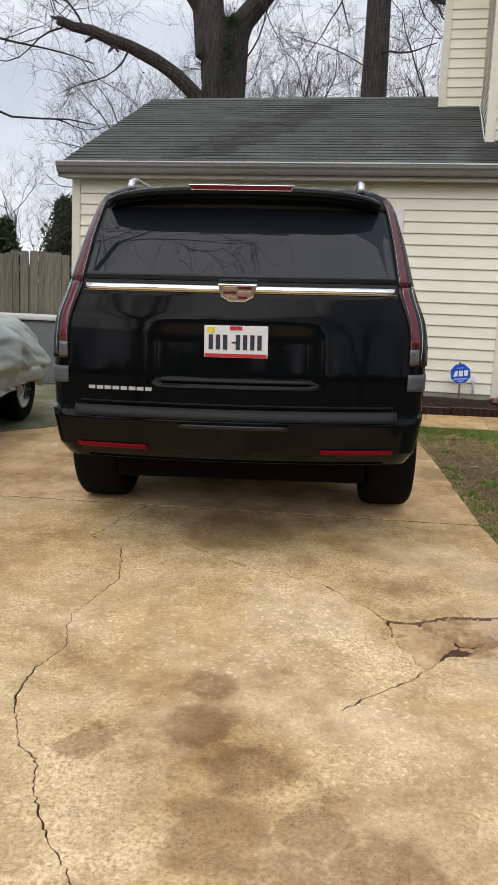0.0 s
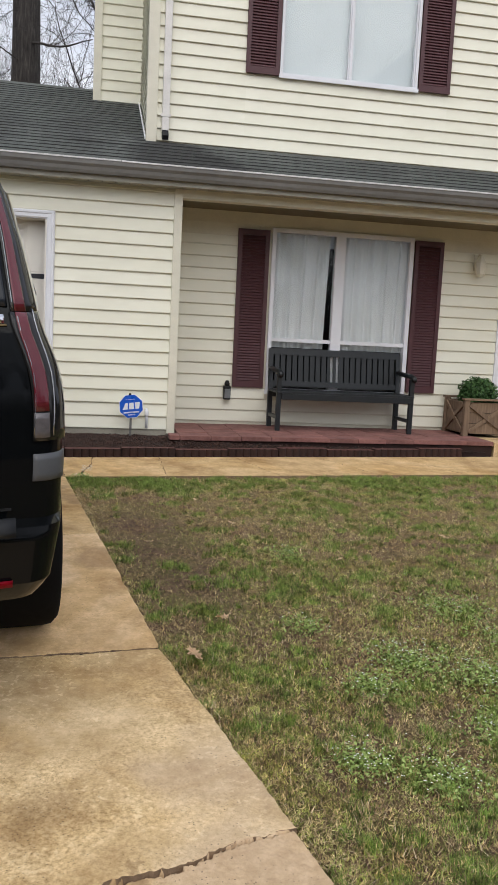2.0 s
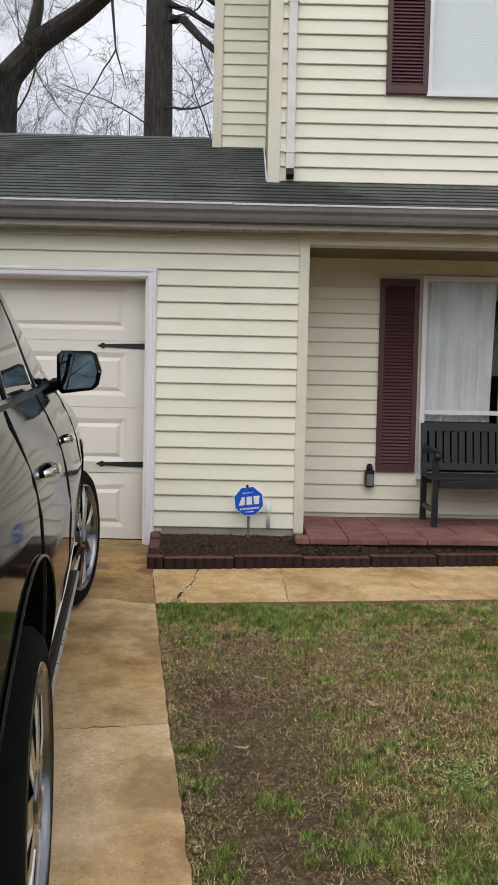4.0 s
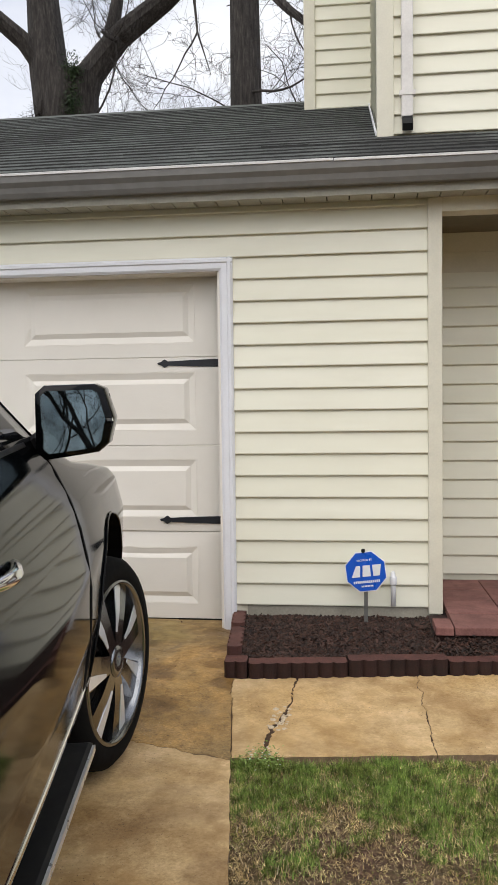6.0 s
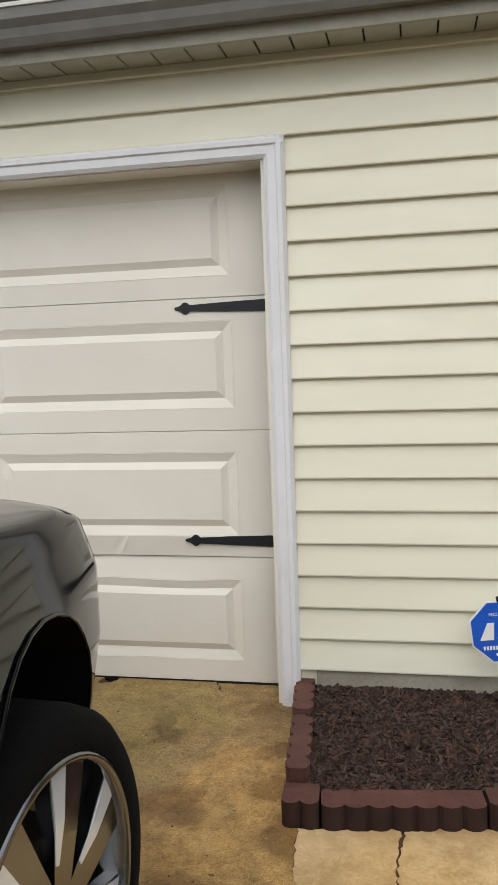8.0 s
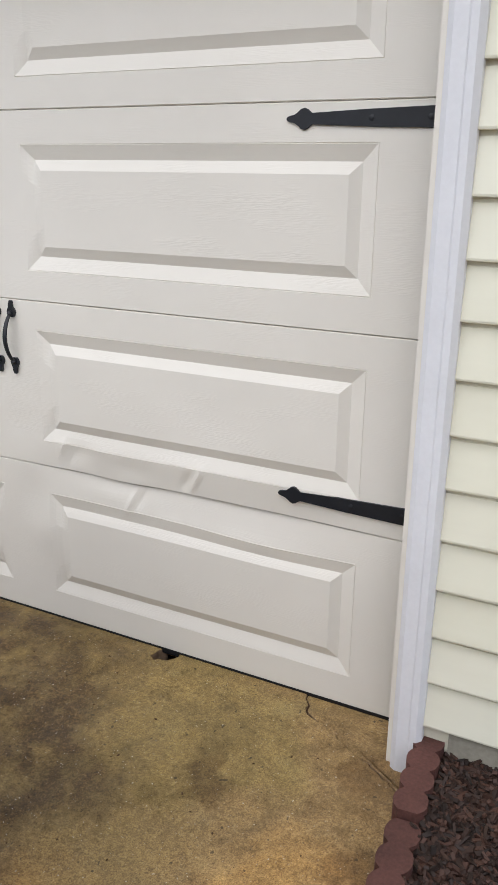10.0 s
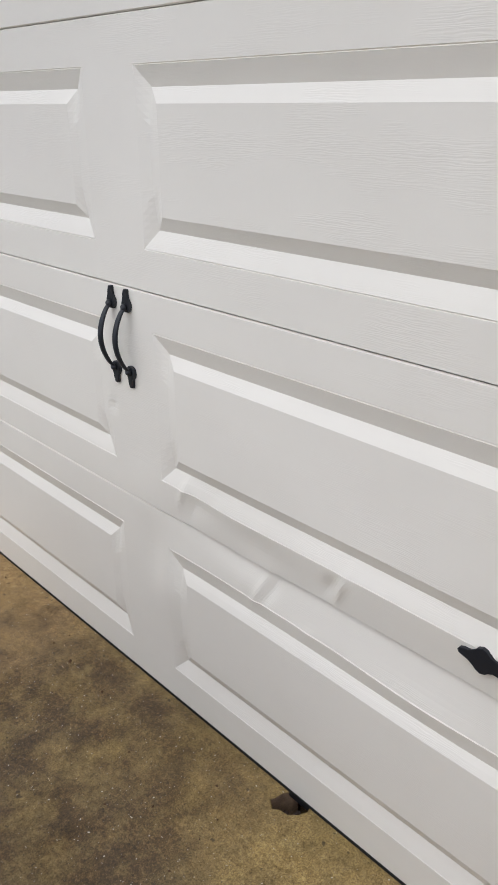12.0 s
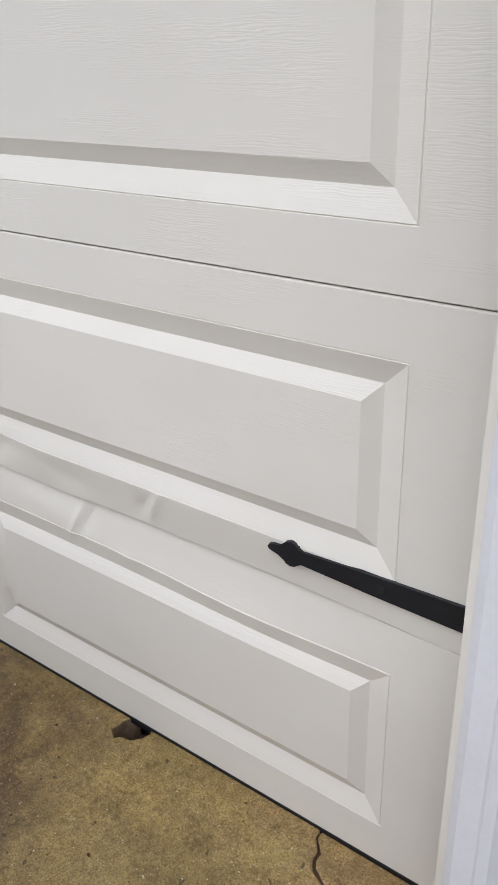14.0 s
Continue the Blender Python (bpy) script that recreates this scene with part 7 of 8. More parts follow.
# ---- trees ----
class Limbs:
    """Collects tapered limbs as plain arrays."""

    def __init__(self, seed):
        self.rs = np.random.RandomState(seed)
        self.v, self.f = [], []

    def limb(self, pts, r0, r1, sides):
        n, base = len(pts), len(self.v)
        pts = np.array(pts)
        for i in range(n):
            d = pts[min(i + 1, n - 1)] - pts[max(i - 1, 0)]
            d = d / (np.linalg.norm(d) + 1e-9)
            u = np.cross(d, (0.31, 0.95, 0.05) if abs(d[2]) > 0.5 else (0, 0, 1.0))
            u /= np.linalg.norm(u) + 1e-9
            w = np.cross(d, u)
            r = r0 + (r1 - r0) * i / (n - 1)
            for k in range(sides):
                a = 2 * math.pi * k / sides
                rr = r * (1 + 0.08 * math.sin(3 * a + i)) if sides > 6 else r
                self.v.append(tuple(pts[i] + rr * (math.cos(a) * u + math.sin(a) * w)))
        for i in range(n - 1):
            for k in range(sides):
                a, b = base + i * sides + k, base + i * sides + (k + 1) % sides
                self.f.append((a, b, b + sides, a + sides))
        self.f.append(tuple(base + (n - 1) * sides + k for k in range(sides)))

    def grow(self, p, d, length, r, depth, spread=0.75, droop=0.0, kids=(5, 5, 4)):
        rs = self.rs
        n = 7 if depth > 1 else 6
        pts = [np.array(p, float)]
        d = np.array(d, float) / np.linalg.norm(d)
        for i in range(n):
            d = d + rs.normal(size=3) * (0.19 if depth > 1 else 0.30) + np.array((0, 0, 0.05 - droop * (1 if depth < 2 else 0.3)))
            d /= np.linalg.norm(d)
            pts.append(pts[-1] + d * length / n)
        self.limb(pts, r, r * 0.35, 7 if r > 0.06 else 5 if r > 0.02 else 3)
        if depth == 0:
            return
        for k in range(kids[min(depth, len(kids)) - 1]):
            t = 0.25 + 0.75 * rs.rand()
            i = min(int(t * n), n - 1)
            q = pts[i] + (pts[i + 1] - pts[i]) * (t * n - i)
            s = rs.normal(size=3)
            e = (pts[i + 1] - pts[i]) / np.linalg.norm(pts[i + 1] - pts[i]) * (1 - spread * 0.6) + spread * s / np.linalg.norm(s) + np.array((0, 0, 0.12))
            self.grow(q, e, length * (0.42 + 0.3 * rs.rand()), max(r * 0.36, 0.004), depth - 1, spread, droop, kids)

    def put(self, name, parent, material=None):
        o = raw(name, self.v, self.f, material or M_BARK, parent)
        return o


def big_oak():
    """The forked oak behind the garage, with a broken limb and ivy."""
    X, Y = -5.8, 23.2
    t = thing("oak_tree", pose(X, Y, 0.55), "big bare forked oak with dark bark and ivy", "tree")
    g = Limbs(11)
    trunk = [(0.1, 0, 0), (0.02, 0, 2.5), (0.0, 0, 5.0), (0.0, 0, 6.8), (0.05, 0, 8.0), (0.1, 0, 8.7)]
    g.limb(trunk, 0.62, 0.60, 14)
    g.limb([(-0.22, 0, 7.9), (-0.42, 0, 9.0), (-0.58, 0.1, 10.4), (-0.75, 0.2, 12.5), (-1.0, 0.3, 16)], 0.50, 0.22, 12)
    g.limb([(0.22, 0, 7.7), (0.52, 0, 8.7), (1.2, 0, 9.5), (2.3, -0.2, 10.15), (3.6, -0.5, 11.1), (5.5, -1, 13)], 0.36, 0.14, 12)
    g.limb([(-0.4, 0, 8.7), (-0.9, -0.2, 9.45), (-1.5, -0.5, 9.95), (-2.4, -0.9, 10.5), (-4, -1.5, 12)], 0.24, 0.10, 9)
    g.limb([(1.0, 0, 9.4), (1.15, 0.1, 10.3), (1.2, 0.2, 11.5), (1.6, 0.3, 14)], 0.17, 0.07, 8)
    g.limb([(-0.3, -0.3, 6.2), (-0.62, -0.4, 6.75), (-1.1, -0.5, 7.2), (-1.75, -0.65, 7.62), (-2.4, -0.8, 7.92), (-2.9, -0.92, 8.06), (-3.4, -1.0, 8.26), (-3.9, -1.1, 8.34), (-4.3, -1.15, 8.5)], 0.22, 0.12, 12)
    for a, b in (((-3.3, -1.0, 8.15), (-3.55, -1.1, 7.95)), ((-2.75, -0.9, 7.98), (-2.9, -1.05, 7.70)), ((-4.2, -1.1, 8.45), (-4.5, -1.2, 8.58)), ((-2.9, -0.9, 8.0), (-2.65, -1.0, 7.72))):
        g.limb([a, tuple((p + q) / 2 + 0.03 for p, q in zip(a, b)), b], 0.08, 0.03, 7)
    g.put("trunk", t)
    c = Limbs(12)
    for p, d, L, r in (((-0.6, 0.1, 10.6), (-1, 0, 0.4), 4.5, 0.08), ((-0.8, 0.2, 12.5), (0.7, -0.3, 0.6), 5, 0.09), ((2.3, -0.2, 10.1), (0.5, -0.4, 0.9), 4.5, 0.08), ((3.6, -0.5, 11.0), (1, 0.2, 0.1), 4.5, 0.07),
                       ((-2.4, -0.9, 10.5), (-1, -0.3, 0.2), 4.5, 0.07), ((-1.5, -0.5, 9.95), (-0.5, -0.5, 0.8), 4, 0.06), ((-2.4, -0.9, 7.75), (-0.3, -0.2, -0.8), 2.2, 0.03), ((-3.4, -1.0, 8.1), (-0.6, -0.2, 0.9), 2.5, 0.04), ((-4.2, -1.1, 8.33), (-1, -0.2, -0.2), 2.6, 0.03),
                       ((1.2, 0, 9.5), (0.3, -0.6, -0.3), 3, 0.04), ((-4, -1.5, 12), (-1, -0.2, -0.3), 5, 0.07), ((5.2, -1, 12.6), (1, -0.2, -0.5), 5, 0.06), ((-1, 0.3, 15), (-0.8, -0.3, 0.3), 6, 0.09), ((1.6, 0.3, 13.5), (0.8, -0.4, 0.3), 5, 0.07),
                       ((0.45, -0.1, 7.4), (0.9, -0.3, 0.5), 2.5, 0.03), ((-0.5, -0.2, 7.2), (0.1, -0.5, 1), 0.9, 0.05)):
        c.grow(p, d, L, r, 3, 0.8, 0.05, (7, 6, 5))
    c.put("crown", t)
    rs = np.random.RandomState(2)
    for k, (z, x) in enumerate(((7.2, 0.1), (7.9, 0.25), (8.6, 0.3), (6.8, -0.1))):
        leaf_cloud("ivy", (x, -0.56, z), (0.34, 0.10, 0.5), 700, 0.03, M_LEAF, 40 + k, t, 0.1)


def tall_tree():
    """The straight trunk beside it."""
    t = thing("tall_tree", pose(-1.44, 20.4, 0.55), "tall bare tree with a straight ridged trunk", "tree")
    g = Limbs(21)
    g.limb([(0.03, 0, 0), (0, 0, 4), (0, 0, 7), (-0.03, 0, 10), (0.0, 0, 14), (0.1, 0, 19)], 0.36, 0.18, 14)
    g.limb([(0.22, -0.1, 8.8), (0.5, -0.2, 8.75), (0.85, -0.3, 8.35), (1.25, -0.4, 8.0), (1.7, -0.5, 7.85), (2.3, -0.6, 7.3)], 0.10, 0.045, 8)
    g.limb([(0.2, -0.1, 9.1), (0.6, -0.25, 8.9), (1.1, -0.4, 8.55), (1.9, -0.6, 8.4)], 0.075, 0.035, 7)
    g.limb([(-0.2, -0.1, 10.6), (-0.6, -0.3, 10.2), (-0.9, -0.4, 9.0), (-0.8, -0.5, 8.0), (-0.55, -0.6, 7.2)], 0.06, 0.006, 7)
    g.put("trunk", t)
    c = Limbs(22)
    for p, d, L, r in (((1.25, -0.4, 8.0), (0.3, -0.2, -0.8), 2.2, 0.025), ((1.9, -0.6, 8.4), (0.8, -0.1, 0.1), 2.5, 0.03), ((0.85, -0.3, 8.35), (0.3, -0.2, -0.9), 2, 0.02), ((-0.9, -0.4, 9.2), (-0.8, -0.1, -0.2), 2.2, 0.025), ((-0.8, -0.5, 8), (-0.4, -0.3, -0.9), 1.6, 0.02),
                       ((0.1, -0.2, 7.0), (0.8, -0.3, -0.1), 2.0, 0.03), ((-0.1, -0.2, 6.6), (-0.9, -0.3, 0.3), 2.0, 0.02), ((0, 0, 12), (1, -0.2, 0.3), 5, 0.08), ((0, 0, 13), (-1, -0.2, 0.4), 5, 0.08), ((0.1, 0, 16), (0.6, 0.3, 0.7), 5, 0.08)):
        c.grow(p, d, L, r, 3, 0.8, 0.08, (6, 6, 4))
    c.put("crown", t)


big_oak()
tall_tree()


def bare_tree(seed, height):
    """A bare tree with many fine twigs, built at its base."""
    t = thing("bare_tree", Matrix(), "slender bare tree with a haze of fine twigs", "tree", "bare trees")
    g, c = Limbs(seed), Limbs(seed + 100)
    h0 = height * 0.26
    g.limb([(0, 0, 0), (0.05, 0.03, h0 * 0.5), (0.0, 0.08, h0)], height * 0.012, height * 0.0095, 8)
    g.put("trunk", t)
    for k in range(5):
        a = k * 1.9 + seed
        c.grow((0.0, 0.08, h0 * (0.82 + 0.045 * k)), (0.45 * math.cos(a), 0.45 * math.sin(a), 1.0), height * (0.50 - 0.03 * k), height * 0.0075, 4, 0.62, -0.02, (5, 5, 4, 4))
    c.put("crown", t)
    return t


kinds = [bare_tree(61, 13.0), bare_tree(64, 12.0)]
spots = [(-18.3, 37, 0.62, 20), (-10.4, 33, 0.95, 140), (-7.6, 29, 0.85, 80), (-4.4, 31, 1.0, 10), (-2.9, 27, 0.72, 200), (-1.0, 30, 0.9, 300), (0.4, 28, 0.85, 45), (-11.0, 40, 1.2, 100), (-5.6, 42, 1.2, 220), (-2.2, 41, 1.15, 330), (2.4, 34, 1.0, 160), (-8.6, 25.5, 0.6, 30), (-4.0, 25, 0.62, 290),
         (6, -24, 1.0, 30), (-9, -27, 1.1, 110), (-2, -31, 1.05, 200), (13, -30, 1.1, 280), (-17, -30, 1.0, 15), (20, -24, 1.0, 130), (-24, 5, 1.0, 60), (26, 8, 1.0, 10), (-5.5, -11, 1.15, 70), (9, -13, 1.1, 240), (-6.6, 1.6, 1.05, 320), (-4.4, -7.5, 1.25, 190)]
for i, (x, y, s, a) in enumerate(spots):
    m = pose(x, y, ramp_height(y) - 0.05, 0, 0, a) @ Matrix.Scale(s, 4)
    if i < 2:
        kinds[i].matrix_basis = m
    else:
        c = copy_thing(kinds[i % 2], m)
        c.matrix_basis = m


def hanging_tree():
    """A tree at the yard's edge whose drooping twigs still hold a few leaves."""
    t = thing("drooping_tree", pose(-11.5, 17.5, 0.55), "bare tree with drooping twigs and a few dry leaves", "tree")
    g, c = Limbs(71), Limbs(72)
    g.limb([(0, 0, 0), (-0.1, 0, 4), (0.1, 0, 8), (0.0, 0, 12)], 0.3, 0.12, 10)
    g.put("trunk", t)
    for k in range(14):
        c.grow((0, 0, 5.6 + 0.42 * k), (1, -0.2 + 0.12 * (k % 4), 0.42 - 0.03 * k), 4.4 - 0.1 * k, 0.04, 3, 0.65, 0.10, (5, 4, 3))
    c.put("crown", t)
    rs = np.random.RandomState(8)
    v = np.array(c.v)
    pick = v[rs.choice(len(v), 500)]
    d = rs.normal(size=(500, 3)) * 0.016
    e = rs.normal(size=(500, 3)) * 0.011
    vs = np.stack([pick, pick + d + e, pick + 2 * d, pick + d - e], 1).reshape(-1, 3)
    raw("leaves", vs.tolist(), [(4 * i, 4 * i + 1, 4 * i + 2, 4 * i + 3) for i in range(500)], M_MULCH, t)


hanging_tree()


def evergreen(x, y, h, seed):
    t = thing("evergreen_tree", pose(x, y, ramp_height(y)), "dark green evergreen tree with dense needles", "tree", "evergreens")
    part("trunk", tube([(0, 0, 0), (0, 0, h * 0.9)], [0.16, 0.04], 8), M_BARK, t)
    rs = random.Random(seed)
    n = 16
    V, F = [], []
    for k in range(n):
        z = h * (0.12 + 0.86 * k / n)
        r = h * 0.24 * (1 - 0.75 * k / n) * rs.uniform(0.7, 1.2)
        a = rs.uniform(0, 6.28)
        for q in range(3):
            a += 2.1
            rsn = np.random.RandomState(seed * 100 + k * 3 + q)
            c = np.array((0.55 * r * math.cos(a), 0.55 * r * math.sin(a), z)) + rsn.normal(size=(420, 3)) * np.array((r * 0.40, r * 0.40, h * 0.035))
            u = rsn.normal(size=(420, 3)) * 0.085
            w = rsn.normal(size=(420, 3)) * 0.03
            b = len(V)
            V += np.stack([c - u, c + w, c + u, c - w], 1).reshape(-1, 3).tolist()
            F += [(b + 4 * i, b + 4 * i + 1, b + 4 * i + 2, b + 4 * i + 3) for i in range(420)]
    raw("crown", V, F, M_LEAF, t)


evergreen(-17.9, 40, 6.2, 1)
evergreen(-19.1, 36, 4.7, 2)
evergreen(-20.7, 36.5, 4.5, 3)


def woods():
    """Far woods all round, one uneven mass."""
    rs = np.random.RandomState(17)
    n = 60000
    a = rs.rand(n) * 2 * math.pi
    hgt = 6.0 + 2.5 * np.sin(a * 7) + 1.6 * np.sin(a * 23 + 1) + 1.2 * np.sin(a * 51 + 2)
    north = np.clip(np.cos(a - math.pi / 2), 0, 1)
    hgt = hgt * (1 - 0.62 * north) + (1 - north) * 3.5
    r = 62 + rs.rand(n) * 14
    z = hgt * rs.rand(n) ** 0.8
    c = np.stack([r * np.cos(a), r * np.sin(a), z - 0.8], 1)
    u = rs.normal(size=(n, 3)) * 0.42
    w = rs.normal(size=(n, 3)) * 0.3
    V = np.stack([c - u, c + w, c + u, c - w], 1).reshape(-1, 3)
    o = raw("far_woods", V.tolist(), [(4 * i, 4 * i + 1, 4 * i + 2, 4 * i + 3) for i in range(n)], blade_material("far_wood", (0.022, 0.02, 0.016), (0.04, 0.038, 0.028), (0.07, 0.062, 0.046)))
    tagged(o, "dark distant woods on the horizon", "woods", kind="stuff")


woods()


# ---- grass, mulch and roof shingles ----
def edge_x(y):
    """The lawn's edge along the drive."""
    return np.interp(y, (-9, 0, 3.5, 4.89, 6.44, 8.19), (3.6, 1.75, 0.80, 0.435, 0.18, -0.065))


def green_at(x, y):
    """Where the lawn is green: broad drifts and small tufts."""
    broad = np.sin(x * 1.7 + 0.8 * np.sin(y * 1.9)) * np.cos(y * 1.3 + 0.7 * np.sin(x * 2.3))
    tuft = np.sin(x * 11.3 + 2.2 * np.sin(y * 6.1)) * np.sin(y * 9.9 + 1.9 * np.sin(x * 7.7))
    small = np.sin(x * 27 + 2 * np.sin(y * 19)) * np.sin(y * 23 + 2 * np.sin(x * 17))
    mid = np.sin(x * 5.3 + 2 * np.sin(y * 2.7)) * np.sin(y * 4.9 + 1.3 * np.sin(x * 3.1))
    return np.clip(0.40 + 0.20 * broad + 0.22 * mid + 0.30 * np.maximum(0, tuft - 0.1) + 0.16 * small, 0, 1)


def blades(name, n, seed, material, label, length, lean, want_green, region, width=0.0022, reach=0.0, far=False):
    rs = np.random.RandomState(seed)
    x, y = region(rs, n)
    g = green_at(x, y)
    near_walk = np.clip(1 - (8.2 + 0.118 * (x + 0.06) - y) / 0.8, 0, 1)
    bare = np.exp(-(((x - edge_x(y) - 0.30) / 0.32) ** 4 + ((y - 6.3) / 1.3) ** 4))
    dry = np.clip((x - 1.5) / 1.0, 0, 1) * np.clip((y - 5.3) / 1.2, 0, 1) * np.clip((8.4 - y) / 0.5, 0, 1)
    p = np.clip((g * 2.3 - 0.52 - 0.45 * dry) * (1 - 0.90 * bare) + 0.35 * near_walk ** 2, 0.03, 1) if want_green else np.clip(1.1 - 0.75 * g - 0.35 * near_walk - 0.6 * bare, 0.05, 1)
    if reach:
        p = p * np.clip((reach - x + 0.5 * np.sin(y * 3) * np.sin(x * 5)) / 1.4, 0, 1) * np.clip((y - 2.4 + 0.3 * np.sin(x * 6)) / 0.8, 0, 1)
    keep = rs.rand(n) < p
    if far:
        keep &= (x > 3.5) | (y < 2.7)
    x, y, near_walk = x[keep], y[keep], near_walk[keep]
    n = len(x)
    z = np.interp(y, (-10, 0, 2, 3.5, 5, 6.3, 8.7, 10), (-0.62, 0, 0.1, 0.2, 0.33, 0.43, 0.475, 0.535)) - 0.03
    a = rs.rand(n) * 2 * math.pi
    L = length * (0.5 + rs.rand(n)) * ((0.7 + 0.9 * np.clip(green_at(x, y) - 0.3, 0, 1)) * (1 + 0.1 * near_walk) if want_green else 1)
    tilt = lean * (0.4 + 0.6 * rs.rand(n))
    d = np.stack([np.cos(a) * np.sin(tilt), np.sin(a) * np.sin(tilt), np.cos(tilt)], 1)
    s = np.stack([-np.sin(a), np.cos(a), np.zeros(n)], 1) * (width * (0.7 + 0.6 * rs.rand(n)))[:, None]
    b = np.stack([x, y, z], 1)
    if not want_green:
        b[:, 2] += rs.rand(n) * 0.012 + 0.003
    t = b + d * L[:, None]
    t[:, 2] = np.maximum(t[:, 2], z + 0.004)
    V = np.stack([b - s, b + s, t], 1).reshape(-1, 3)
    me = bpy.data.meshes.new(name)
    me.vertices.add(3 * n)
    me.vertices.foreach_set("co", V.ravel())
    me.loops.add(3 * n)
    me.loops.foreach_set("vertex_index", np.arange(3 * n))
    me.polygons.add(n)
    me.polygons.foreach_set("loop_start", np.arange(0, 3 * n, 3))
    me.update(calc_edges=True)
    me.materials.append(material)
    return tagged(new(name, me), label, "grass", kind="stuff")


def lawn_region(x_max, y0, power):
    def f(rs, n):
        y = y0 + (8.75 - y0) * rs.rand(n)
        e = edge_x(y)
        x = e + 0.012 * rs.normal(size=n) + 0.004 + (x_max - e) * rs.rand(n) ** power
        top = 8.2 + 0.118 * (x + 0.06)
        y = np.where(y > top, top - 0.02 - 0.5 * rs.rand(n), y)
        return x, y
    return f


blades("green_grass", 600000, 1, M_GREEN, "thin olive-green grass over the lawn", 0.015, 1.25, True, lawn_region(4.6, 2.4, 1.25), 0.0014, 4.5)
blades("dead_grass", 440000, 2, M_STRAW, "dry straw-coloured grass matted over the lawn", 0.017, 1.5, False, lawn_region(4.6, 2.4, 1.25), 0.0014, 4.5)
blades("dry_stalks", 42000, 5, M_STALK, "long pale dead grass stalks lying on the lawn", 0.027, 1.54, False, lawn_region(4.6, 2.4, 1.25), 0.0014, 4.5)
blades("far_grass", 90000, 3, M_GREEN, "green grass further along the yard", 0.04, 1.0, True, lawn_region(9.5, -3.0, 0.75), 0.004, far=True)
blades("far_straw", 100000, 4, M_STRAW, "dry grass further along the yard", 0.035, 1.45, False, lawn_region(9.5, -3.0, 0.75), 0.004, far=True)


def tufts(count, seed):
    """Small thick tufts of fresh grass, crowded along the path and sparse over the bare patch."""
    rs = np.random.RandomState(seed)
    cx, cy = lawn_region(4.4, 2.6, 1.1)(rs, count)
    near = np.clip(1 - (walk_y(cx) - cy) / 1.1, 0, 1)
    bare = np.exp(-(((cx - edge_x(cy) - 0.30) / 0.32) ** 4 + ((cy - 6.3) / 1.3) ** 4))
    dry = np.clip((cx - 1.9) / 1.2, 0, 1) * np.clip((cy - 5.0) / 1.0, 0, 1)
    drift = 0.5 + 0.5 * np.sin(cx * 2.3 + 1.4 * np.sin(cy * 1.7)) * np.cos(cy * 2.1 + cx)
    keep = rs.rand(count) < np.clip(0.12 + 0.55 * drift ** 2 + 0.42 * near ** 1.2 * (0.15 + drift), 0, 1) * (1 - 0.85 * bare) * (1 - 0.6 * dry)
    cx, cy, near = cx[keep], cy[keep], near[keep]
    r = 0.012 + 0.06 * rs.rand(len(cx)) ** 2.5 + 0.012 * near
    per = (260 * (r / 0.05) ** 1.6).astype(int) + 30
    idx = np.repeat(np.arange(len(cx)), per)
    n = len(idx)
    x, y = cx[idx] + rs.normal(size=n) * r[idx] * 0.62, cy[idx] + rs.normal(size=n) * r[idx] * 0.55
    ok = (x > edge_x(y) + 0.004) & (y < walk_y(x) + 0.01)
    x, y, idx = x[ok], y[ok], idx[ok]
    n = len(x)
    z = np.interp(y, (-10, 0, 2, 3.5, 5, 6.3, 8.7, 10), (-0.62, 0, 0.1, 0.2, 0.33, 0.43, 0.475, 0.535)) - 0.03
    a = rs.rand(n) * 2 * math.pi
    L = (0.018 + 0.022 * rs.rand(n)) * (0.8 + 0.5 * rs.rand(len(cx)))[idx] * (1 + 0.25 * near[idx])
    tilt = 0.95 * rs.rand(n) ** 0.7
    top = np.stack([x + np.cos(a) * np.sin(tilt) * L, y + np.sin(a) * np.sin(tilt) * L, z + np.cos(tilt) * L], 1)
    s = np.stack([-np.sin(a), np.cos(a), np.zeros(n)], 1) * (0.0011 + 0.0007 * rs.rand(n))[:, None]
    b = np.stack([x, y, z], 1)
    V = np.stack([b - s, b + s, top], 1).reshape(-1, 3)
    me = bpy.data.meshes.new("grass_tufts")
    me.vertices.add(3 * n)
    me.vertices.foreach_set("co", V.ravel())
    me.loops.add(3 * n)
    me.loops.foreach_set("vertex_index", np.arange(3 * n))
    me.polygons.add(n)
    me.polygons.foreach_set("loop_start", np.arange(0, 3 * n, 3))
    me.update(calc_edges=True)
    me.materials.append(M_TUFT)
    tagged(new("grass_tufts", me), "bright green tufts of fresh grass in the lawn", "grass", kind="stuff")
    return n


tufts(7800, 31)


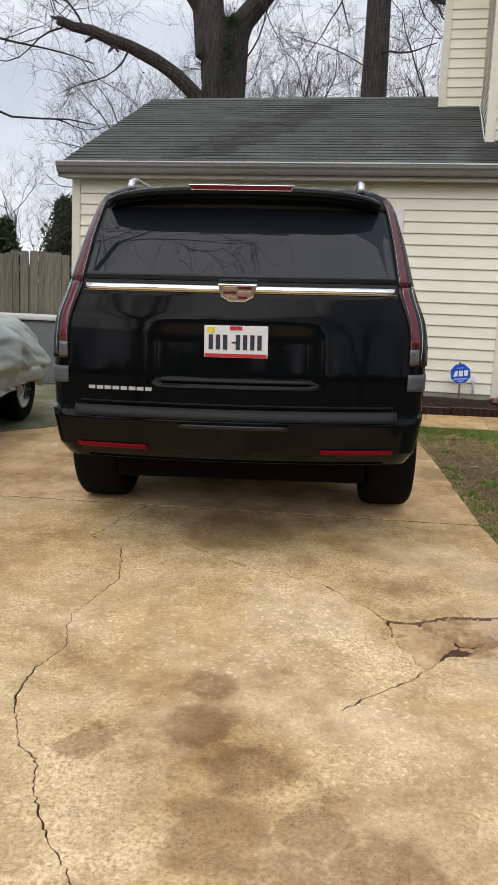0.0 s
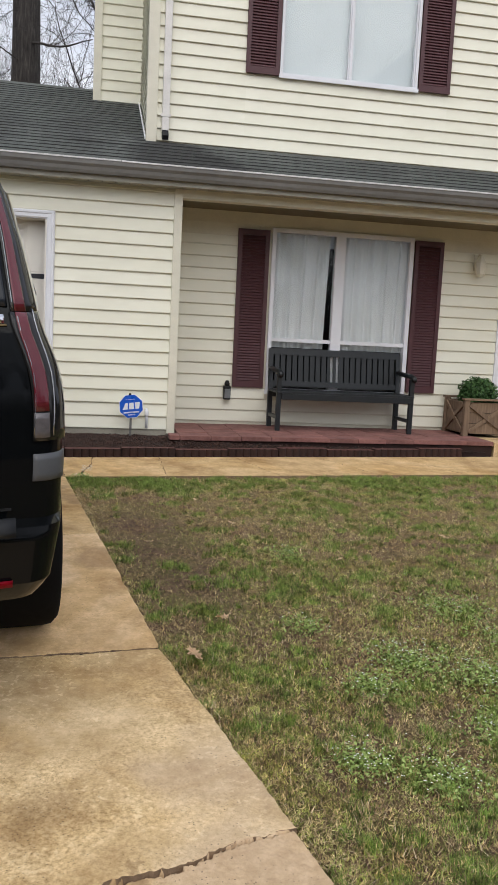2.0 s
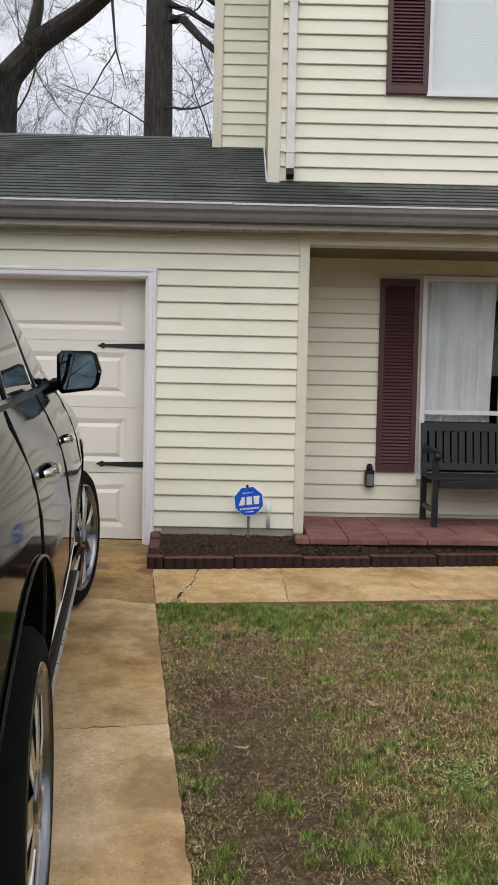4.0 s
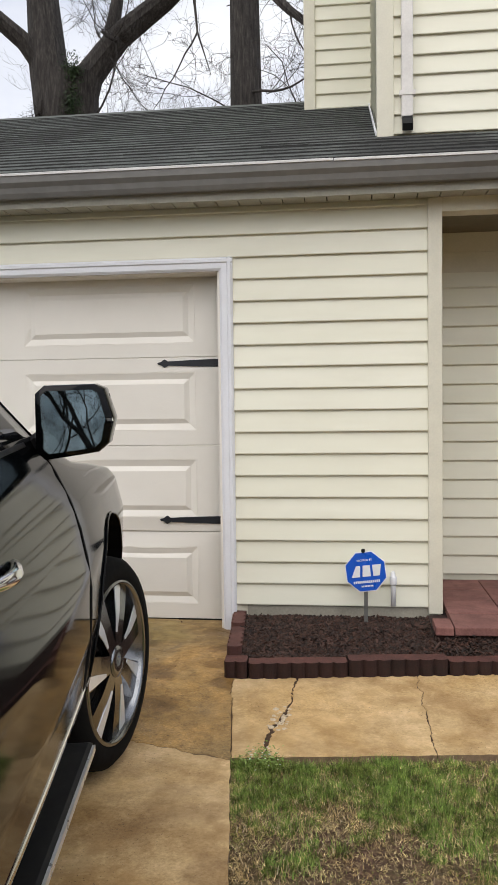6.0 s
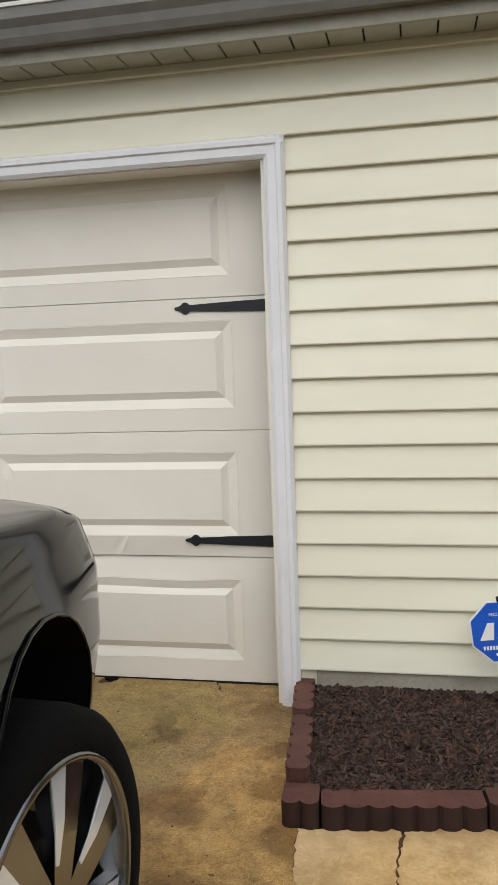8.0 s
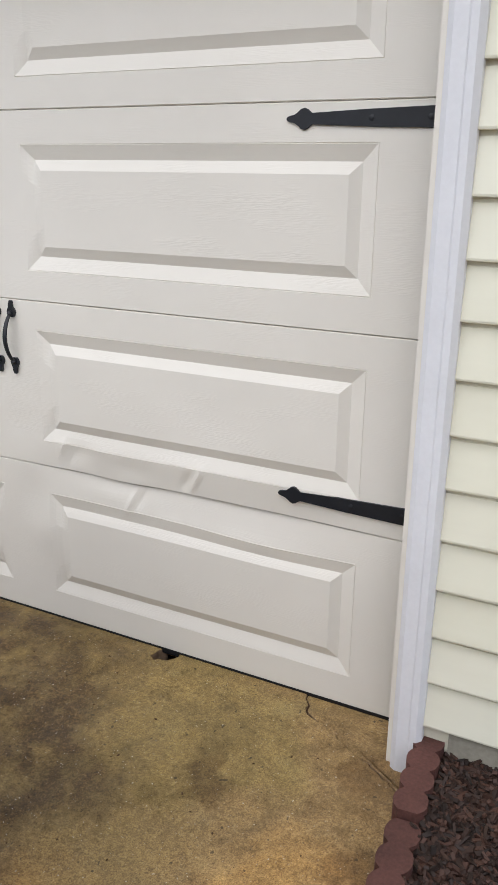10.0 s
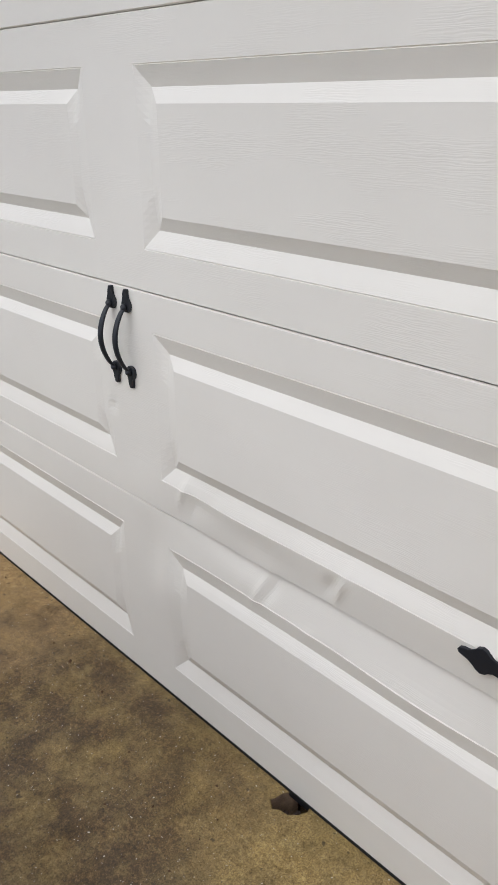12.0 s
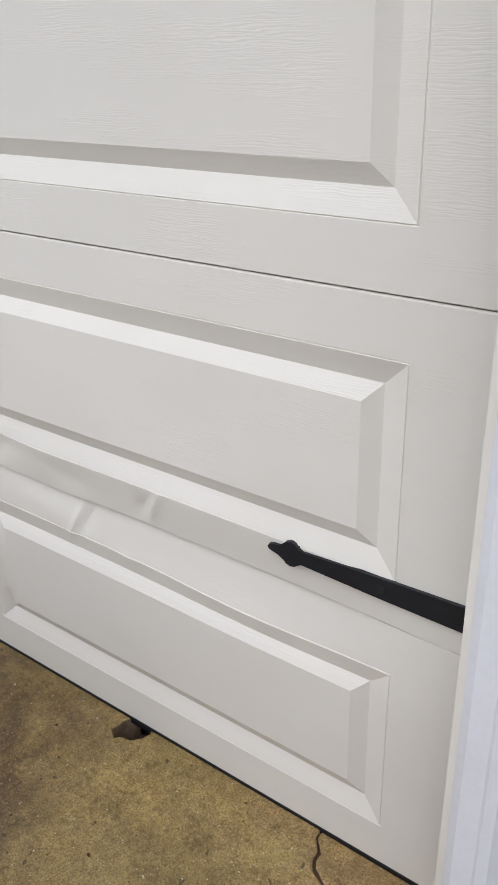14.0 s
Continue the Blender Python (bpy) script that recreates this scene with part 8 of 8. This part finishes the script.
def weeds():
    rs = np.random.RandomState(9)
    V, F, W, WF = [], [], [], []
    for cx, cy, r, n in ((1.45, 4.75, 0.16, 700), (1.25, 4.55, 0.10, 350), (1.75, 4.6, 0.16, 700), (1.62, 4.2, 0.13, 500), (2.1, 4.9, 0.22, 900), (1.05, 4.05, 0.09, 320), (1.3, 3.95, 0.12, 420), (1.9, 5.3, 0.18, 500), (1.1, 5.1, 0.09, 260), (2.5, 5.6, 0.2, 500), (0.06, 8.22, 0.07, 260), (1.25, 6.1, 0.1, 240), (1.75, 3.85, 0.15, 600), (2.3, 4.2, 0.2, 700)):
        n = int(n * 1.7)
        x, y = cx + rs.normal(size=n) * r * 0.6, cy + rs.normal(size=n) * r * 0.6
        for px, py in zip(x, y):
            z = ramp_height(py) - 0.02 + 0.035 * rs.rand()
            s = 0.0045 + 0.0045 * rs.rand()
            a = rs.rand() * 6.28
            b = len(V)
            u, w = np.array((math.cos(a), math.sin(a), rs.normal() * 0.4)) * s, np.array((-math.sin(a), math.cos(a), rs.normal() * 0.4)) * s * 0.6
            c = np.array((px, py, z))
            V += [tuple(c - u), tuple(c + w), tuple(c + u), tuple(c - w)]
            F.append((b, b + 1, b + 2, b + 3))
            if rs.rand() < 0.08:
                b = len(W)
                q = c + np.array((0, 0, 0.02))
                W += [tuple(q + np.array((math.cos(k * 1.57), math.sin(k * 1.57), 0)) * 0.0035) for k in range(4)]
                WF.append((b, b + 1, b + 2, b + 3))
    tagged(raw("clover_patch", V, F, M_WEED), "low green chickweed patches in the lawn", "weeds", kind="stuff")
    tagged(raw("weed_flowers", W, WF, M_FLOWER), "tiny white flowers among the weeds", "flowers", kind="stuff")


weeds()


def mulch():
    rs = np.random.RandomState(4)
    V, F = [], []
    made = 0
    while made < 11500:
        x = -0.19 + (1.05 if made < 7600 else 4.3) * rs.rand()
        y = 9.1 + 0.8 * rs.rand()
        if not in_bed(x, y):
            continue
        made += 1
        z = bed_z(x, y) + 0.012 * rs.rand()
        L, w, h = 0.010 + 0.022 * rs.rand(), 0.003 + 0.004 * rs.rand(), 0.002 + 0.003 * rs.rand()
        m = Euler((rs.normal() * 0.35, rs.normal() * 0.35, rs.rand() * 6.28)).to_matrix()
        b = len(V)
        for q in ((-L, -w, -h), (L, -w * 0.6, -h), (L * 0.9, w, -h), (-L, w * 0.8, -h), (-L * 0.9, -w, h), (L, -w * 0.5, h), (L * 0.8, w, h), (-L, w * 0.7, h)):
            p = m @ Vector(q)
            V.append((x + p.x, y + p.y, z + p.z))
        F += [tuple(b + i for i in q) for q in ((3, 2, 1, 0), (4, 5, 6, 7), (0, 1, 5, 4), (1, 2, 6, 5), (2, 3, 7, 6), (3, 0, 4, 7))]
    tagged(raw("mulch_chips", V, F, M_MULCH), "dark brown shredded bark mulch in the bed", "mulch", kind="stuff")


mulch()


def shingles():
    """Courses of three-tab shingles; the ones over the garage corner as single pieces."""
    rnd = random.Random(6)
    cs = 1 / math.hypot(1, SLOPE)
    exp_y = 0.137 * cs
    tabs = {}
    V, F = [], []
    count = 0
    y, k = EAVE_Y - 0.01, 0
    while y < 13.06:
        x_end = 10.0 if y + exp_y < 10.72 else (0.60 if y + exp_y < 12.52 else 0.03)
        x = -4.41 - (0.152 if k % 2 else 0.0)
        while x < x_end:
            w = 0.305
            a, b = max(x, -4.41) + 0.0007, min(x + w, x_end) - 0.0007
            x += w
            if b - a < 0.02:
                continue
            lift = rnd.uniform(0.0, 0.0035) + (0.005 if rnd.random() < 0.012 else 0)
            y1 = min(y + exp_y + 0.02, 13.08)
            dz = 0.0105 + lift
            sag = rnd.uniform(-0.004, 0.004)
            q = [(a, y + sag, roof_z(y + sag) - 0.002), (b, y + sag * 0.4, roof_z(y + sag * 0.4) - 0.002), (b, y1, roof_z(y1) - 0.002), (a, y1, roof_z(y1) - 0.002),
                 (a, y + sag, roof_z(y + sag) + dz), (b, y + sag * 0.4, roof_z(y + sag * 0.4) + dz), (b, y1, roof_z(y1) + 0.002), (a, y1, roof_z(y1) + 0.002)]
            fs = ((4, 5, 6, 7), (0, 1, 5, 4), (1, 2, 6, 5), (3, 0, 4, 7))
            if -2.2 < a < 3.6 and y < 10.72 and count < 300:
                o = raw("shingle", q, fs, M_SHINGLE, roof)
                o.data.materials.append(M_BUTT_SHADE)
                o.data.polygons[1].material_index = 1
                count += 1
            else:
                n = len(V)
                V += q
                F += [tuple(n + i for i in f) for f in fs]
        y += exp_y
        k += 1
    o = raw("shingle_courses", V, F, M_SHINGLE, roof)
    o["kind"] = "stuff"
    # front edges take the painted shadow colour
    o.data.materials.append(M_BUTT_SHADE)
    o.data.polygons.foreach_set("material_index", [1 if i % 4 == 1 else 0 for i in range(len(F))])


shingles()
